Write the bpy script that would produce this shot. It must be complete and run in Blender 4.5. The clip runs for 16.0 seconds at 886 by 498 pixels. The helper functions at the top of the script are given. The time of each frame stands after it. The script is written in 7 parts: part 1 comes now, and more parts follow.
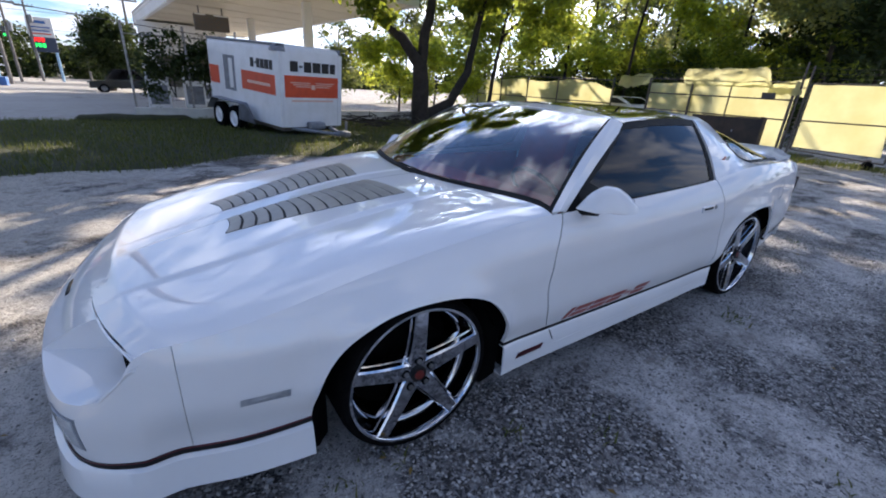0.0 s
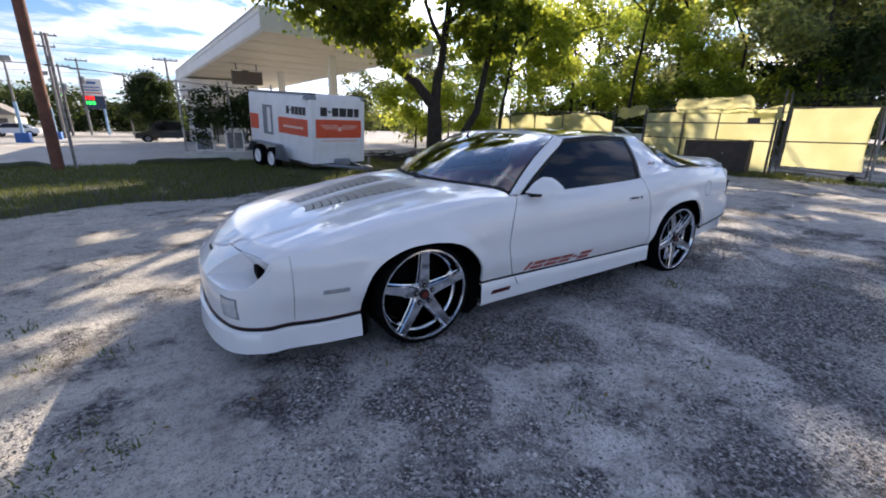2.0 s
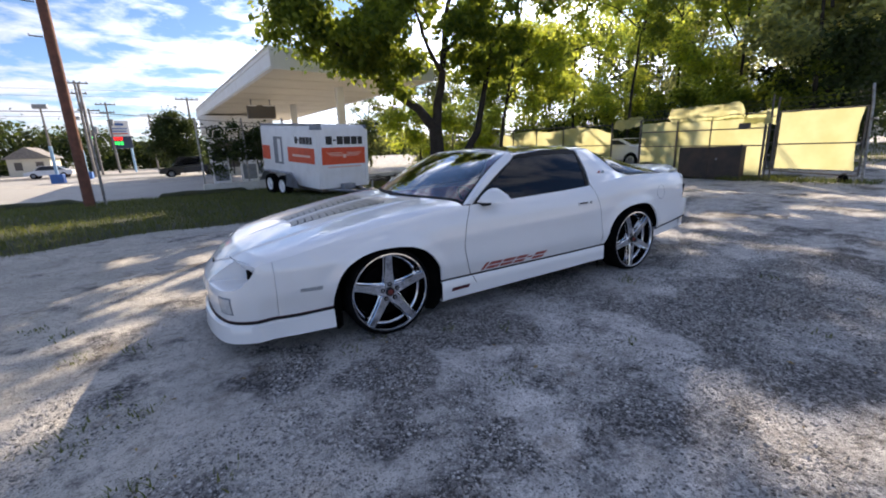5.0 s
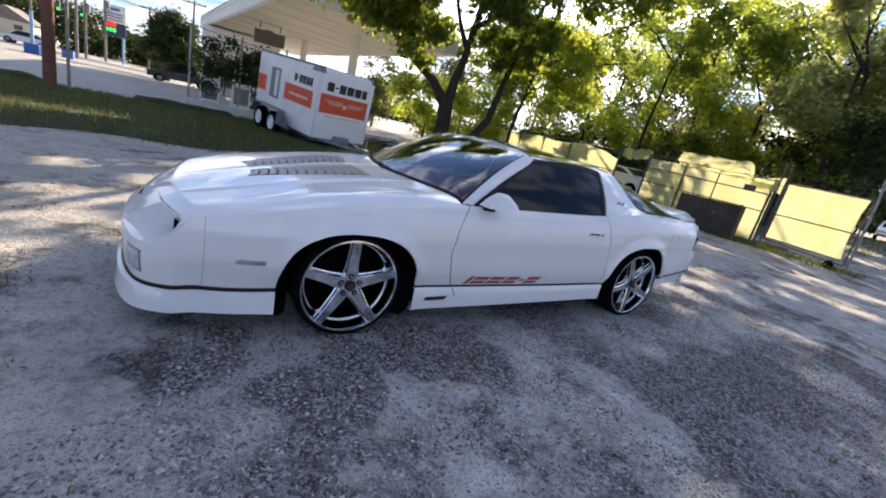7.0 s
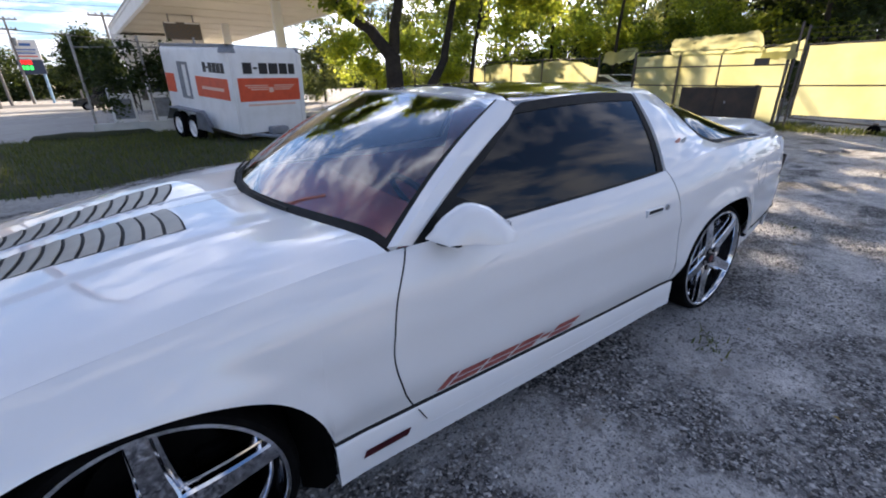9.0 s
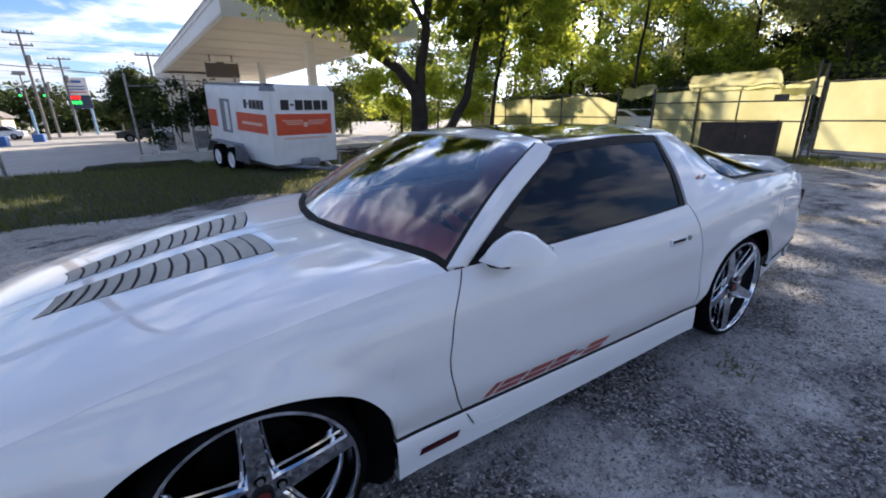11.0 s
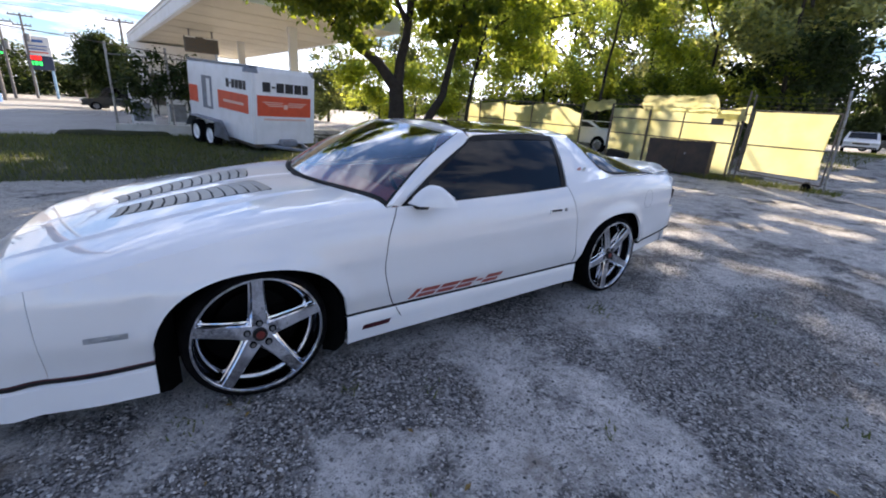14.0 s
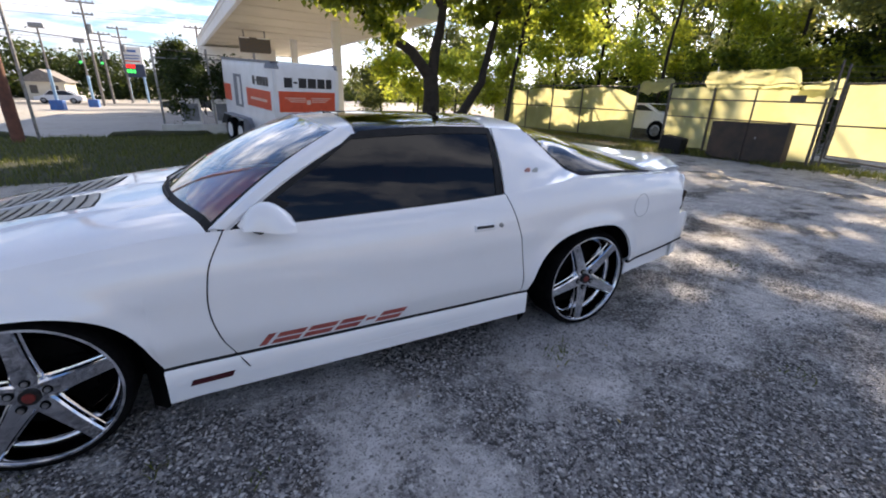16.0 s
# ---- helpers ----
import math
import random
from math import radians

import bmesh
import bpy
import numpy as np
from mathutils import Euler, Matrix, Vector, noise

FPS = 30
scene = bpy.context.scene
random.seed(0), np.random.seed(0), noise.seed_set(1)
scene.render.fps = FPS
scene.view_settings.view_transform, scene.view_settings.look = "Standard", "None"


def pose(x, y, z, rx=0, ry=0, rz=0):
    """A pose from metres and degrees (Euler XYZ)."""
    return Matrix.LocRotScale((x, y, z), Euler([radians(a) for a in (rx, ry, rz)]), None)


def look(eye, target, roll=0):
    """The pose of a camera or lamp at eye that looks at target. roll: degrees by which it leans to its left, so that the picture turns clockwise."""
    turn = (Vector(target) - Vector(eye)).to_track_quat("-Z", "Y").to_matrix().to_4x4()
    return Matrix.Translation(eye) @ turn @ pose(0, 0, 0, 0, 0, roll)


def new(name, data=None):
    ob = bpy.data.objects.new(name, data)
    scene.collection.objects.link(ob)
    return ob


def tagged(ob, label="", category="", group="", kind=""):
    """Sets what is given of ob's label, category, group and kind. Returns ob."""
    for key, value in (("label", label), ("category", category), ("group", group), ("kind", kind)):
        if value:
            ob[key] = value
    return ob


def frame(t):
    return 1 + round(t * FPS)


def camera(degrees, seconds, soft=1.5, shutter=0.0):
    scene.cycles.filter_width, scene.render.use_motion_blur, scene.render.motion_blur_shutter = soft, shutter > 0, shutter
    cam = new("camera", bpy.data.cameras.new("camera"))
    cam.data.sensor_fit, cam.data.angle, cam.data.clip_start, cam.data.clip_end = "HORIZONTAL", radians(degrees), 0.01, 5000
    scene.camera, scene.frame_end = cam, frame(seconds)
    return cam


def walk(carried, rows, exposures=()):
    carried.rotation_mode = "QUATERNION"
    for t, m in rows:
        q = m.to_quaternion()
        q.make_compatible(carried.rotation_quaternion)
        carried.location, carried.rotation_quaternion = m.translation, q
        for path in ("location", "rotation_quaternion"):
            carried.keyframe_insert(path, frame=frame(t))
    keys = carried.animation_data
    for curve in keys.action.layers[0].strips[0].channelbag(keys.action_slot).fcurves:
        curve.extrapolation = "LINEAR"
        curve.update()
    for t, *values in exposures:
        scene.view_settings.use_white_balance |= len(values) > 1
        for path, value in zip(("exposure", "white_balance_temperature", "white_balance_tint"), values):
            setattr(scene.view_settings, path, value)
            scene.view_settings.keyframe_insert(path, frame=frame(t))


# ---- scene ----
cam = camera(94.1, 16.0, soft=1.9)
PATH = [
    (0, (-0.665, -1.057, 1.292), (0.403, 0.471, 0.568), 3.1),
    (0.5, (-0.811, -1.294, 1.311), (0.189, 0.281, 0.591), 1.0),
    (1, (-1.053, -1.489, 1.295), (0.111, 0.025, 0.7), 3.7),
    (1.5, (-1.133, -1.714, 1.293), (-0.014, -0.118, 0.845), 1.5),
    (2, (-1.102, -1.955, 1.248), (-0.087, -0.328, 0.682), 0.8),
    (2.5, (-1.15, -2.096, 1.265), (-0.145, -0.429, 0.806), -0.8),
    (3, (-1.248, -2.285, 1.245), (-0.217, -0.651, 0.728), 6.7),
    (3.5, (-1.162, -2.435, 1.279), (-0.153, -0.76, 0.86), 3.9),
    (4, (-1.005, -2.531, 1.273), (0.032, -0.889, 0.792), 1.0),
    (4.2, (-0.983, -2.546, 1.254), (-0.062, -0.828, 0.807), -3.3),
    (6.3, (-1.055, -2.328, 1.272), (-0.037, -0.710, 0.686), 0.4),
    (6.5, (-0.955, -2.251, 1.276), (-0.007, -0.604, 0.653), -1.3),
    (7, (-0.788, -2.035, 1.256), (0.266, -0.428, 0.702), 13.1),
    (7.5, (-0.552, -1.722, 1.273), (0.633, -0.257, 0.603), 10.6),
    (8, (-0.241, -1.439, 1.262), (0.726, 0.162, 0.553), 9.3),
    (8.5, (-0.025, -1.119, 1.213), (0.999, 0.365, 0.348), 7.9),
    (9, (0.176, -0.912, 1.259), (1.212, 0.624, 0.505), -1.2),
    (9.2, (0.310, -0.846, 1.255), (1.285, 0.714, 0.471), -4.6),
    (11.3, (-0.041, -1.093, 1.320), (0.958, 0.537, 0.733), -1.2),
    (11.5, (-0.033, -1.163, 1.324), (0.979, 0.46, 0.74), -2.4),
    (12, (-0.081, -1.387, 1.284), (0.947, 0.175, 0.575), -2.6),
    (12.5, (-0.24, -1.447, 1.287), (0.828, 0.146, 0.722), 4.7),
    (13, (-0.45, -1.478, 1.268), (0.437, 0.16, 0.54), 5.4),
    (13.5, (-0.457, -1.556, 1.277), (0.455, 0.08, 0.573), 8.6),
    (14, (-0.301, -1.768, 1.304), (0.806, -0.226, 0.674), 3.9),
    (14.5, (-0.149, -1.803, 1.288), (0.959, -0.268, 0.643), -1.0),
    (15, (0.125, -1.731, 1.28), (1.192, -0.216, 0.528), 3.9),
    (15.5, (0.435, -1.704, 1.278), (1.441, -0.127, 0.57), -0.6),
    (16, (0.756, -1.687, 1.331), (1.605, -0.011, 0.646), 1.6),
]
walk(cam, [(t, look(eye, target, roll)) for t, eye, target, roll in PATH], [(0.0, 0.85, 6050, 17.0), (2.5, 0.86, 6300, 17.0), (4.0, 0.85, 6350, 17.0), (9.0, 1.07, 6550, 17.0), (11.5, 0.77, 6100, 17.0), (12.0, 0.93, 6150, 17.0), (12.5, 1.01, 6250, 17.0), (13.5, 1.23, 6400, 17.0), (14.5, 1.03, 6350, 17.0), (15.4, 1.43, 6800, 17.0), (16.0, 1.11, 6750, 17.0)])

# ---- light ----
SUN_AZ, SUN_EL = radians(43.5), radians(27)
SUN_DIR = Vector((math.cos(SUN_AZ) * math.cos(SUN_EL), math.sin(SUN_AZ) * math.cos(SUN_EL), math.sin(SUN_EL)))
sun_data = bpy.data.lights.new("sun", "SUN")
sun_data.energy, sun_data.angle, sun_data.color = 6.0, radians(0.55), (1.0, 0.84, 0.59)
sun = new("sun", sun_data)
sun.matrix_world = look(SUN_DIR * 60, (0, 0, 0))

world = bpy.data.worlds.new("sky")
scene.world = world
world.use_nodes = True
wn, wl = world.node_tree.nodes, world.node_tree.links
wn.clear()
w_out, w_bg = wn.new("ShaderNodeOutputWorld"), wn.new("ShaderNodeBackground")
w_sky = wn.new("ShaderNodeTexSky")
w_sky.sky_type, w_sky.sun_disc = "NISHITA", False
w_sky.sun_elevation, w_sky.sun_rotation = SUN_EL, math.pi / 2 - SUN_AZ
w_sky.dust_density, w_sky.ozone_density, w_sky.air_density = 0.4, 2.5, 1.0
w_co, w_sep = wn.new("ShaderNodeTexCoord"), wn.new("ShaderNodeSeparateXYZ")
w_up, w_dx, w_dy, w_com = (wn.new("ShaderNodeMath"), wn.new("ShaderNodeMath"), wn.new("ShaderNodeMath"), wn.new("ShaderNodeCombineXYZ"))
w_up.operation, w_dx.operation, w_dy.operation = "ADD", "DIVIDE", "DIVIDE"
w_up.inputs[1].default_value = 0.14
wl.new(w_co.outputs["Generated"], w_sep.inputs[0])
wl.new(w_sep.outputs["Z"], w_up.inputs[0])
for node, axis in ((w_dx, "X"), (w_dy, "Y")):
    wl.new(w_sep.outputs[axis], node.inputs[0])
    wl.new(w_up.outputs[0], node.inputs[1])
wl.new(w_dx.outputs[0], w_com.inputs[0])
wl.new(w_dy.outputs[0], w_com.inputs[1])
w_map = wn.new("ShaderNodeMapping")
w_map.inputs["Rotation"].default_value = (0, 0, radians(35))
w_map.inputs["Location"].default_value = (0.7, 0.0, 0)
w_map.inputs["Scale"].default_value = (0.9, 1.1, 1)
wl.new(w_com.outputs[0], w_map.inputs["Vector"])
w_noise, w_ramp, w_mix = wn.new("ShaderNodeTexNoise"), wn.new("ShaderNodeValToRGB"), wn.new("ShaderNodeMix")
w_noise.inputs["Scale"].default_value, w_noise.inputs["Detail"].default_value = 2.3, 9
w_noise.inputs["Roughness"].default_value, w_noise.inputs["Distortion"].default_value = 0.60, 0.25
wl.new(w_map.outputs[0], w_noise.inputs["Vector"])
w_ramp.color_ramp.elements[0].position, w_ramp.color_ramp.elements[1].position = 0.48, 0.64
# clouds crowd together towards the horizon
w_low, w_crowd, w_thick = wn.new("ShaderNodeMath"), wn.new("ShaderNodeMath"), wn.new("ShaderNodeMath")
w_low.operation, w_crowd.operation, w_thick.operation = "SUBTRACT", "POWER", "MULTIPLY_ADD"
w_low.use_clamp = True
w_low.inputs[0].default_value = 1.0
wl.new(w_sep.outputs["Z"], w_low.inputs[1])
wl.new(w_low.outputs[0], w_crowd.inputs[0])
w_crowd.inputs[1].default_value = 5.0
wl.new(w_crowd.outputs[0], w_thick.inputs[0])
w_thick.inputs[1].default_value = 0.13
wl.new(w_noise.outputs["Fac"], w_thick.inputs[2])
wl.new(w_thick.outputs[0], w_ramp.inputs[0])
w_mix.data_type = "RGBA"
wl.new(w_ramp.outputs[0], w_mix.inputs["Factor"])
w_tint = wn.new("ShaderNodeVectorMath")
w_tint.operation = "MULTIPLY"
wl.new(w_sky.outputs[0], w_tint.inputs[0])
w_tint.inputs[1].default_value = (0.64, 0.75, 0.87)
wl.new(w_tint.outputs[0], w_mix.inputs[6])
# clouds shine brighter towards the sun
w_dot, w_pos, w_pow, w_gain, w_glow = (wn.new("ShaderNodeVectorMath"), wn.new("ShaderNodeMath"), wn.new("ShaderNodeMath"), wn.new("ShaderNodeMath"), wn.new("ShaderNodeVectorMath"))
w_dot.operation, w_pos.operation, w_pow.operation, w_gain.operation, w_glow.operation = "DOT_PRODUCT", "MAXIMUM", "POWER", "MULTIPLY_ADD", "SCALE"
wl.new(w_co.outputs["Generated"], w_dot.inputs[0])
w_dot.inputs[1].default_value = SUN_DIR
wl.new(w_dot.outputs["Value"], w_pos.inputs[0])
w_pos.inputs[1].default_value = 0.0
wl.new(w_pos.outputs[0], w_pow.inputs[0])
w_pow.inputs[1].default_value = 4.0
wl.new(w_pow.outputs[0], w_gain.inputs[0])
w_gain.inputs[1].default_value, w_gain.inputs[2].default_value = 1.9, 0.41
w_glow.inputs[0].default_value = (10.6, 11.3, 12.4)
wl.new(w_gain.outputs[0], w_glow.inputs["Scale"])
wl.new(w_glow.outputs[0], w_mix.inputs[7])
# glare of the haze close round the sun
w_near, w_haze, w_all = wn.new("ShaderNodeMath"), wn.new("ShaderNodeMath"), wn.new("ShaderNodeVectorMath")
w_near.operation, w_haze.operation, w_all.operation = "POWER", "MULTIPLY_ADD", "SCALE"
wl.new(w_pos.outputs[0], w_near.inputs[0])
w_near.inputs[1].default_value = 18.0
wl.new(w_near.outputs[0], w_haze.inputs[0])
w_haze.inputs[1].default_value, w_haze.inputs[2].default_value = 1.7, 1.0
wl.new(w_mix.outputs[2], w_all.inputs[0])
wl.new(w_haze.outputs[0], w_all.inputs["Scale"])
wl.new(w_all.outputs[0], w_bg.inputs[0])
w_bg.inputs[1].default_value = 0.10
wl.new(w_bg.outputs[0], w_out.inputs[0])


# ---- materials ----
def material(name, colour, rough=0.6, metal=0.0, coat=0.0, second=None, scale=8.0, amount=0.5, bump=0.0, bump_scale=60.0, grain=None,
             grain_scale=120.0, rough2=None, trans=0.0):
    """A procedural surface: base colour, broad patches of a second colour, fine grain of a third, and relief."""
    m = bpy.data.materials.new(name)
    m.use_nodes = True
    n, l = m.node_tree.nodes, m.node_tree.links
    b = n["Principled BSDF"]
    b.inputs["Base Color"].default_value = (*colour, 1)
    b.inputs["Roughness"].default_value, b.inputs["Metallic"].default_value = rough, metal
    b.inputs["Coat Weight"].default_value, b.inputs["Coat Roughness"].default_value = coat, 0.03
    co = n.new("ShaderNodeTexCoord")
    out = None
    if second:
        t, r, x = n.new("ShaderNodeTexNoise"), n.new("ShaderNodeValToRGB"), n.new("ShaderNodeMix")
        t.inputs["Scale"].default_value, t.inputs["Detail"].default_value = scale, 8
        t.inputs["Roughness"].default_value = 0.62
        l.new(co.outputs["Object"], t.inputs["Vector"])
        r.color_ramp.elements[0].position, r.color_ramp.elements[1].position = 0.62 - 0.35 * amount - 0.08, 0.62 - 0.35 * amount + 0.16
        l.new(t.outputs["Fac"], r.inputs[0])
        x.data_type = "RGBA"
        l.new(r.outputs[0], x.inputs["Factor"])
        x.inputs[6].default_value, x.inputs[7].default_value = (*colour, 1), (*second, 1)
        out = x.outputs[2]
        if rough2 is not None:
            q = n.new("ShaderNodeMapRange")
            q.inputs["To Min"].default_value, q.inputs["To Max"].default_value = rough, rough2
            l.new(r.outputs[0], q.inputs["Value"])
            l.new(q.outputs[0], b.inputs["Roughness"])
    if grain:
        t, r, x = n.new("ShaderNodeTexNoise"), n.new("ShaderNodeValToRGB"), n.new("ShaderNodeMix")
        t.inputs["Scale"].default_value, t.inputs["Detail"].default_value = grain_scale, 5
        l.new(co.outputs["Object"], t.inputs["Vector"])
        r.color_ramp.elements[0].position, r.color_ramp.elements[1].position = 0.49, 0.625
        l.new(t.outputs["Fac"], r.inputs[0])
        x.data_type = "RGBA"
        l.new(r.outputs[0], x.inputs["Factor"])
        if out:
            l.new(out, x.inputs[6])
        else:
            x.inputs[6].default_value = (*colour, 1)
        x.inputs[7].default_value = (*grain, 1)
        out = x.outputs[2]
    if out:
        l.new(out, b.inputs["Base Color"])
    if bump:
        t, p = n.new("ShaderNodeTexNoise"), n.new("ShaderNodeBump")
        t.inputs["Scale"].default_value, t.inputs["Detail"].default_value = bump_scale, 6
        l.new(co.outputs["Object"], t.inputs["Vector"])
        l.new(t.outputs["Fac"], p.inputs["Height"])
        p.inputs["Strength"].default_value, p.inputs["Distance"].default_value = min(1, bump), 0.02
        l.new(p.outputs[0], b.inputs["Normal"])
    return m


def glass(name, tint, ior=1.5, rough=0.0, edge=4.6):
    """Tinted pane: see-through colour under a clear reflecting face."""
    m = bpy.data.materials.new(name)
    m.use_nodes = True
    n, l = m.node_tree.nodes, m.node_tree.links
    n.clear()
    o, x, f = n.new("ShaderNodeOutputMaterial"), n.new("ShaderNodeMixShader"), n.new("ShaderNodeLayerWeight")
    t, g = n.new("ShaderNodeBsdfTransparent"), n.new("ShaderNodeBsdfGlossy")
    # the same share of gloss on both faces: small head on, near one at a grazing angle
    power, share = n.new("ShaderNodeMath"), n.new("ShaderNodeMath")
    power.operation, share.operation = "POWER", "MULTIPLY_ADD"
    f0 = ((ior - 1) / (ior + 1)) ** 2
    power.inputs[1].default_value, share.inputs[1].default_value, share.inputs[2].default_value = edge, 1 - f0, f0
    f.inputs[0].default_value, g.inputs["Roughness"].default_value = 0.5, rough
    l.new(f.outputs["Facing"], power.inputs[0])
    l.new(power.outputs[0], share.inputs[0])
    t.inputs[0].default_value, g.inputs[0].default_value = (*tint, 1), (1, 1, 1, 1)
    l.new(share.outputs[0], x.inputs[0])
    l.new(t.outputs[0], x.inputs[1])
    l.new(g.outputs[0], x.inputs[2])
    l.new(x.outputs[0], o.inputs[0])
    return m


def leaf_material(name, a, b, through_colour, share=0.45):
    """Leaves: two greens by leaf, and light that passes through them."""
    m = bpy.data.materials.new(name)
    m.use_nodes = True
    n, l = m.node_tree.nodes, m.node_tree.links
    n.clear()
    o, x, d, t = n.new("ShaderNodeOutputMaterial"), n.new("ShaderNodeMixShader"), n.new("ShaderNodeBsdfPrincipled"), n.new("ShaderNodeBsdfTranslucent")
    g, r, k = n.new("ShaderNodeNewGeometry"), n.new("ShaderNodeMix"), n.new("ShaderNodeMix")
    r.data_type = k.data_type = "RGBA"
    r.inputs[6].default_value, r.inputs[7].default_value = (*a, 1), (*b, 1)
    k.inputs[6].default_value = (through_colour[0] * 0.62, through_colour[1] * 0.68, through_colour[2], 1)
    k.inputs[7].default_value = (min(1, through_colour[0] * 1.35), min(1, through_colour[1] * 1.22), through_colour[2] * 0.9, 1)
    l.new(g.outputs["Random Per Island"], r.inputs["Factor"])
    l.new(g.outputs["Random Per Island"], k.inputs["Factor"])
    l.new(r.outputs[2], d.inputs["Base Color"])
    d.inputs["Roughness"].default_value, d.inputs["Specular IOR Level"].default_value = 0.5, 0.18
    l.new(k.outputs[2], t.inputs[0])
    x.inputs[0].default_value = share
    l.new(d.outputs[0], x.inputs[1])
    l.new(t.outputs[0], x.inputs[2])
    l.new(x.outputs[0], o.inputs[0])
    return m


PAINT = material("white_paint", (0.85, 0.852, 0.862), 0.5, coat=1.0, second=(0.83, 0.832, 0.842), scale=2.5, amount=0.4)
PAINT.node_tree.nodes["Principled BSDF"].inputs["Specular IOR Level"].default_value = 0.0
PAINT.node_tree.nodes["Principled BSDF"].inputs["Coat IOR"].default_value = 1.85
PAINT.node_tree.nodes["Principled BSDF"].inputs["Coat Roughness"].default_value = 0.012
TRIM = material("black_trim", (0.010, 0.010, 0.011), 0.65, second=(0.018, 0.018, 0.018), scale=30)
TRIM.node_tree.nodes["Principled BSDF"].inputs["Specular IOR Level"].default_value = 0.25
# near-black: also carries the shade inside wheels and wells in its colour
UNDER_SHADE = material("underbody", (0.003, 0.003, 0.003), 0.95, second=(0.006, 0.006, 0.006), scale=9)
UNDER_SHADE.node_tree.nodes["Principled BSDF"].inputs["Specular IOR Level"].default_value = 0.05
RUBBER = material("tyre_rubber", (0.004, 0.004, 0.0045), 0.9, second=(0.009, 0.009, 0.0085), scale=14, amount=0.3, bump=0.15, bump_scale=90)
RUBBER.node_tree.nodes["Principled BSDF"].inputs["Specular IOR Level"].default_value = 0.04
# dark copy of the chrome: shade and dark reflections put into the colour
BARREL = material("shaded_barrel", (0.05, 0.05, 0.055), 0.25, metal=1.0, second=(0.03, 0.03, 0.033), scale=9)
CHROME = material("chrome", (0.80, 0.81, 0.84), 0.05, metal=1.0, second=(0.68, 0.69, 0.72), scale=6, amount=0.3, rough2=0.12)
STRIPE_RED = material("dark_red_stripe", (0.10, 0.012, 0.02), 0.4, coat=0.4)
DECAL_RED = material("red_decal", (0.40, 0.095, 0.075), 0.45, second=(0.30, 0.06, 0.05), scale=20)
CAP_RED = material("red_enamel", (0.20, 0.02, 0.015), 0.4, coat=0.3, second=(0.12, 0.015, 0.012), scale=30)
BADGE_RED = material("faded_red_enamel", (0.50, 0.16, 0.13), 0.4, second=(0.60, 0.34, 0.30), scale=60)
BADGE_GREY = material("grey_enamel", (0.40, 0.44, 0.46), 0.4, second=(0.55, 0.57, 0.58), scale=60)
LOUVRE = material("louvre_grey", (0.27, 0.25, 0.215), 0.42, second=(0.32, 0.295, 0.25), scale=12, amount=0.5, coat=0.12)
WINDSHIELD = glass("windshield_glass", (0.92, 0.92, 0.92), 1.9, edge=3.8)
TINT = glass("tinted_glass", (0.15, 0.145, 0.15), 1.55)
TTOP = glass("roof_panel_glass", (0.45, 0.45, 0.46), 1.5)
HATCH = glass("hatch_glass", (0.14, 0.14, 0.145), 1.75, edge=4.0)
LENS = material("clear_lens", (0.62, 0.64, 0.66), 0.12, coat=1.0, second=(0.5, 0.52, 0.55), scale=40)
TAIL = material("dark_tail_lens", (0.02, 0.006, 0.006), 0.35, coat=0.2)
SEAT = material("burgundy_fabric", (0.42, 0.085, 0.07), 0.8, second=(0.34, 0.065, 0.055), scale=25, bump=0.2, bump_scale=200)
STEEL = material("galvanised_steel", (0.34, 0.35, 0.36), 0.45, metal=0.8, second=(0.22, 0.21, 0.20), scale=12, amount=0.4)
DARK_STEEL = material("weathered_steel", (0.11, 0.105, 0.10), 0.6, metal=0.3, second=(0.15, 0.11, 0.075), scale=14, amount=0.3)
T_WHITE = material("trailer_white", (0.84, 0.84, 0.85), 0.4, coat=0.3, second=(0.76, 0.76, 0.76), scale=3, amount=0.3)
T_GREY = material("trailer_grey", (0.24, 0.26, 0.30), 0.5, second=(0.17, 0.18, 0.2), scale=5, amount=0.4)
T_ORANGE = material("trailer_orange", (0.74, 0.095, 0.035), 0.45, second=(0.64, 0.08, 0.03), scale=6, amount=0.3)
T_BLACK = material("black_print", (0.02, 0.02, 0.022), 0.5)
T_PALE = material("pale_print", (0.80, 0.52, 0.42), 0.5)
CANOPY = material("canopy_white", (0.82, 0.82, 0.80), 0.55, second=(0.74, 0.73, 0.69), scale=0.7, amount=0.3)
SOFFIT = material("canopy_soffit", (0.66, 0.61, 0.49), 0.6, second=(0.60, 0.55, 0.44), scale=0.8, amount=0.4)
WALL = material("white_block_wall", (0.66, 0.65, 0.60), 0.8, second=(0.50, 0.48, 0.43), scale=1.5, amount=0.35, bump=0.15, bump_scale=25)
CONCRETE = material("pale_concrete", (0.35, 0.335, 0.31), 0.85, second=(0.29, 0.28, 0.26), scale=0.35, amount=0.5, bump=0.1, bump_scale=18, grain=(0.36, 0.35, 0.33), grain_scale=5)
ASPHALT = material("old_asphalt", (0.10, 0.10, 0.10), 0.9, second=(0.14, 0.135, 0.13), scale=0.6, bump=0.2, bump_scale=60)
WOOD_POLE = material("creosoted_wood", (0.20, 0.085, 0.055), 0.85, second=(0.12, 0.055, 0.04), scale=5, bump=0.4, bump_scale=30)
# weathered grey, lightened to put distance haze into the colour
POLE_GREY = material("hazy_weathered_pole", (0.23, 0.21, 0.195), 0.85, second=(0.16, 0.15, 0.14), scale=4)
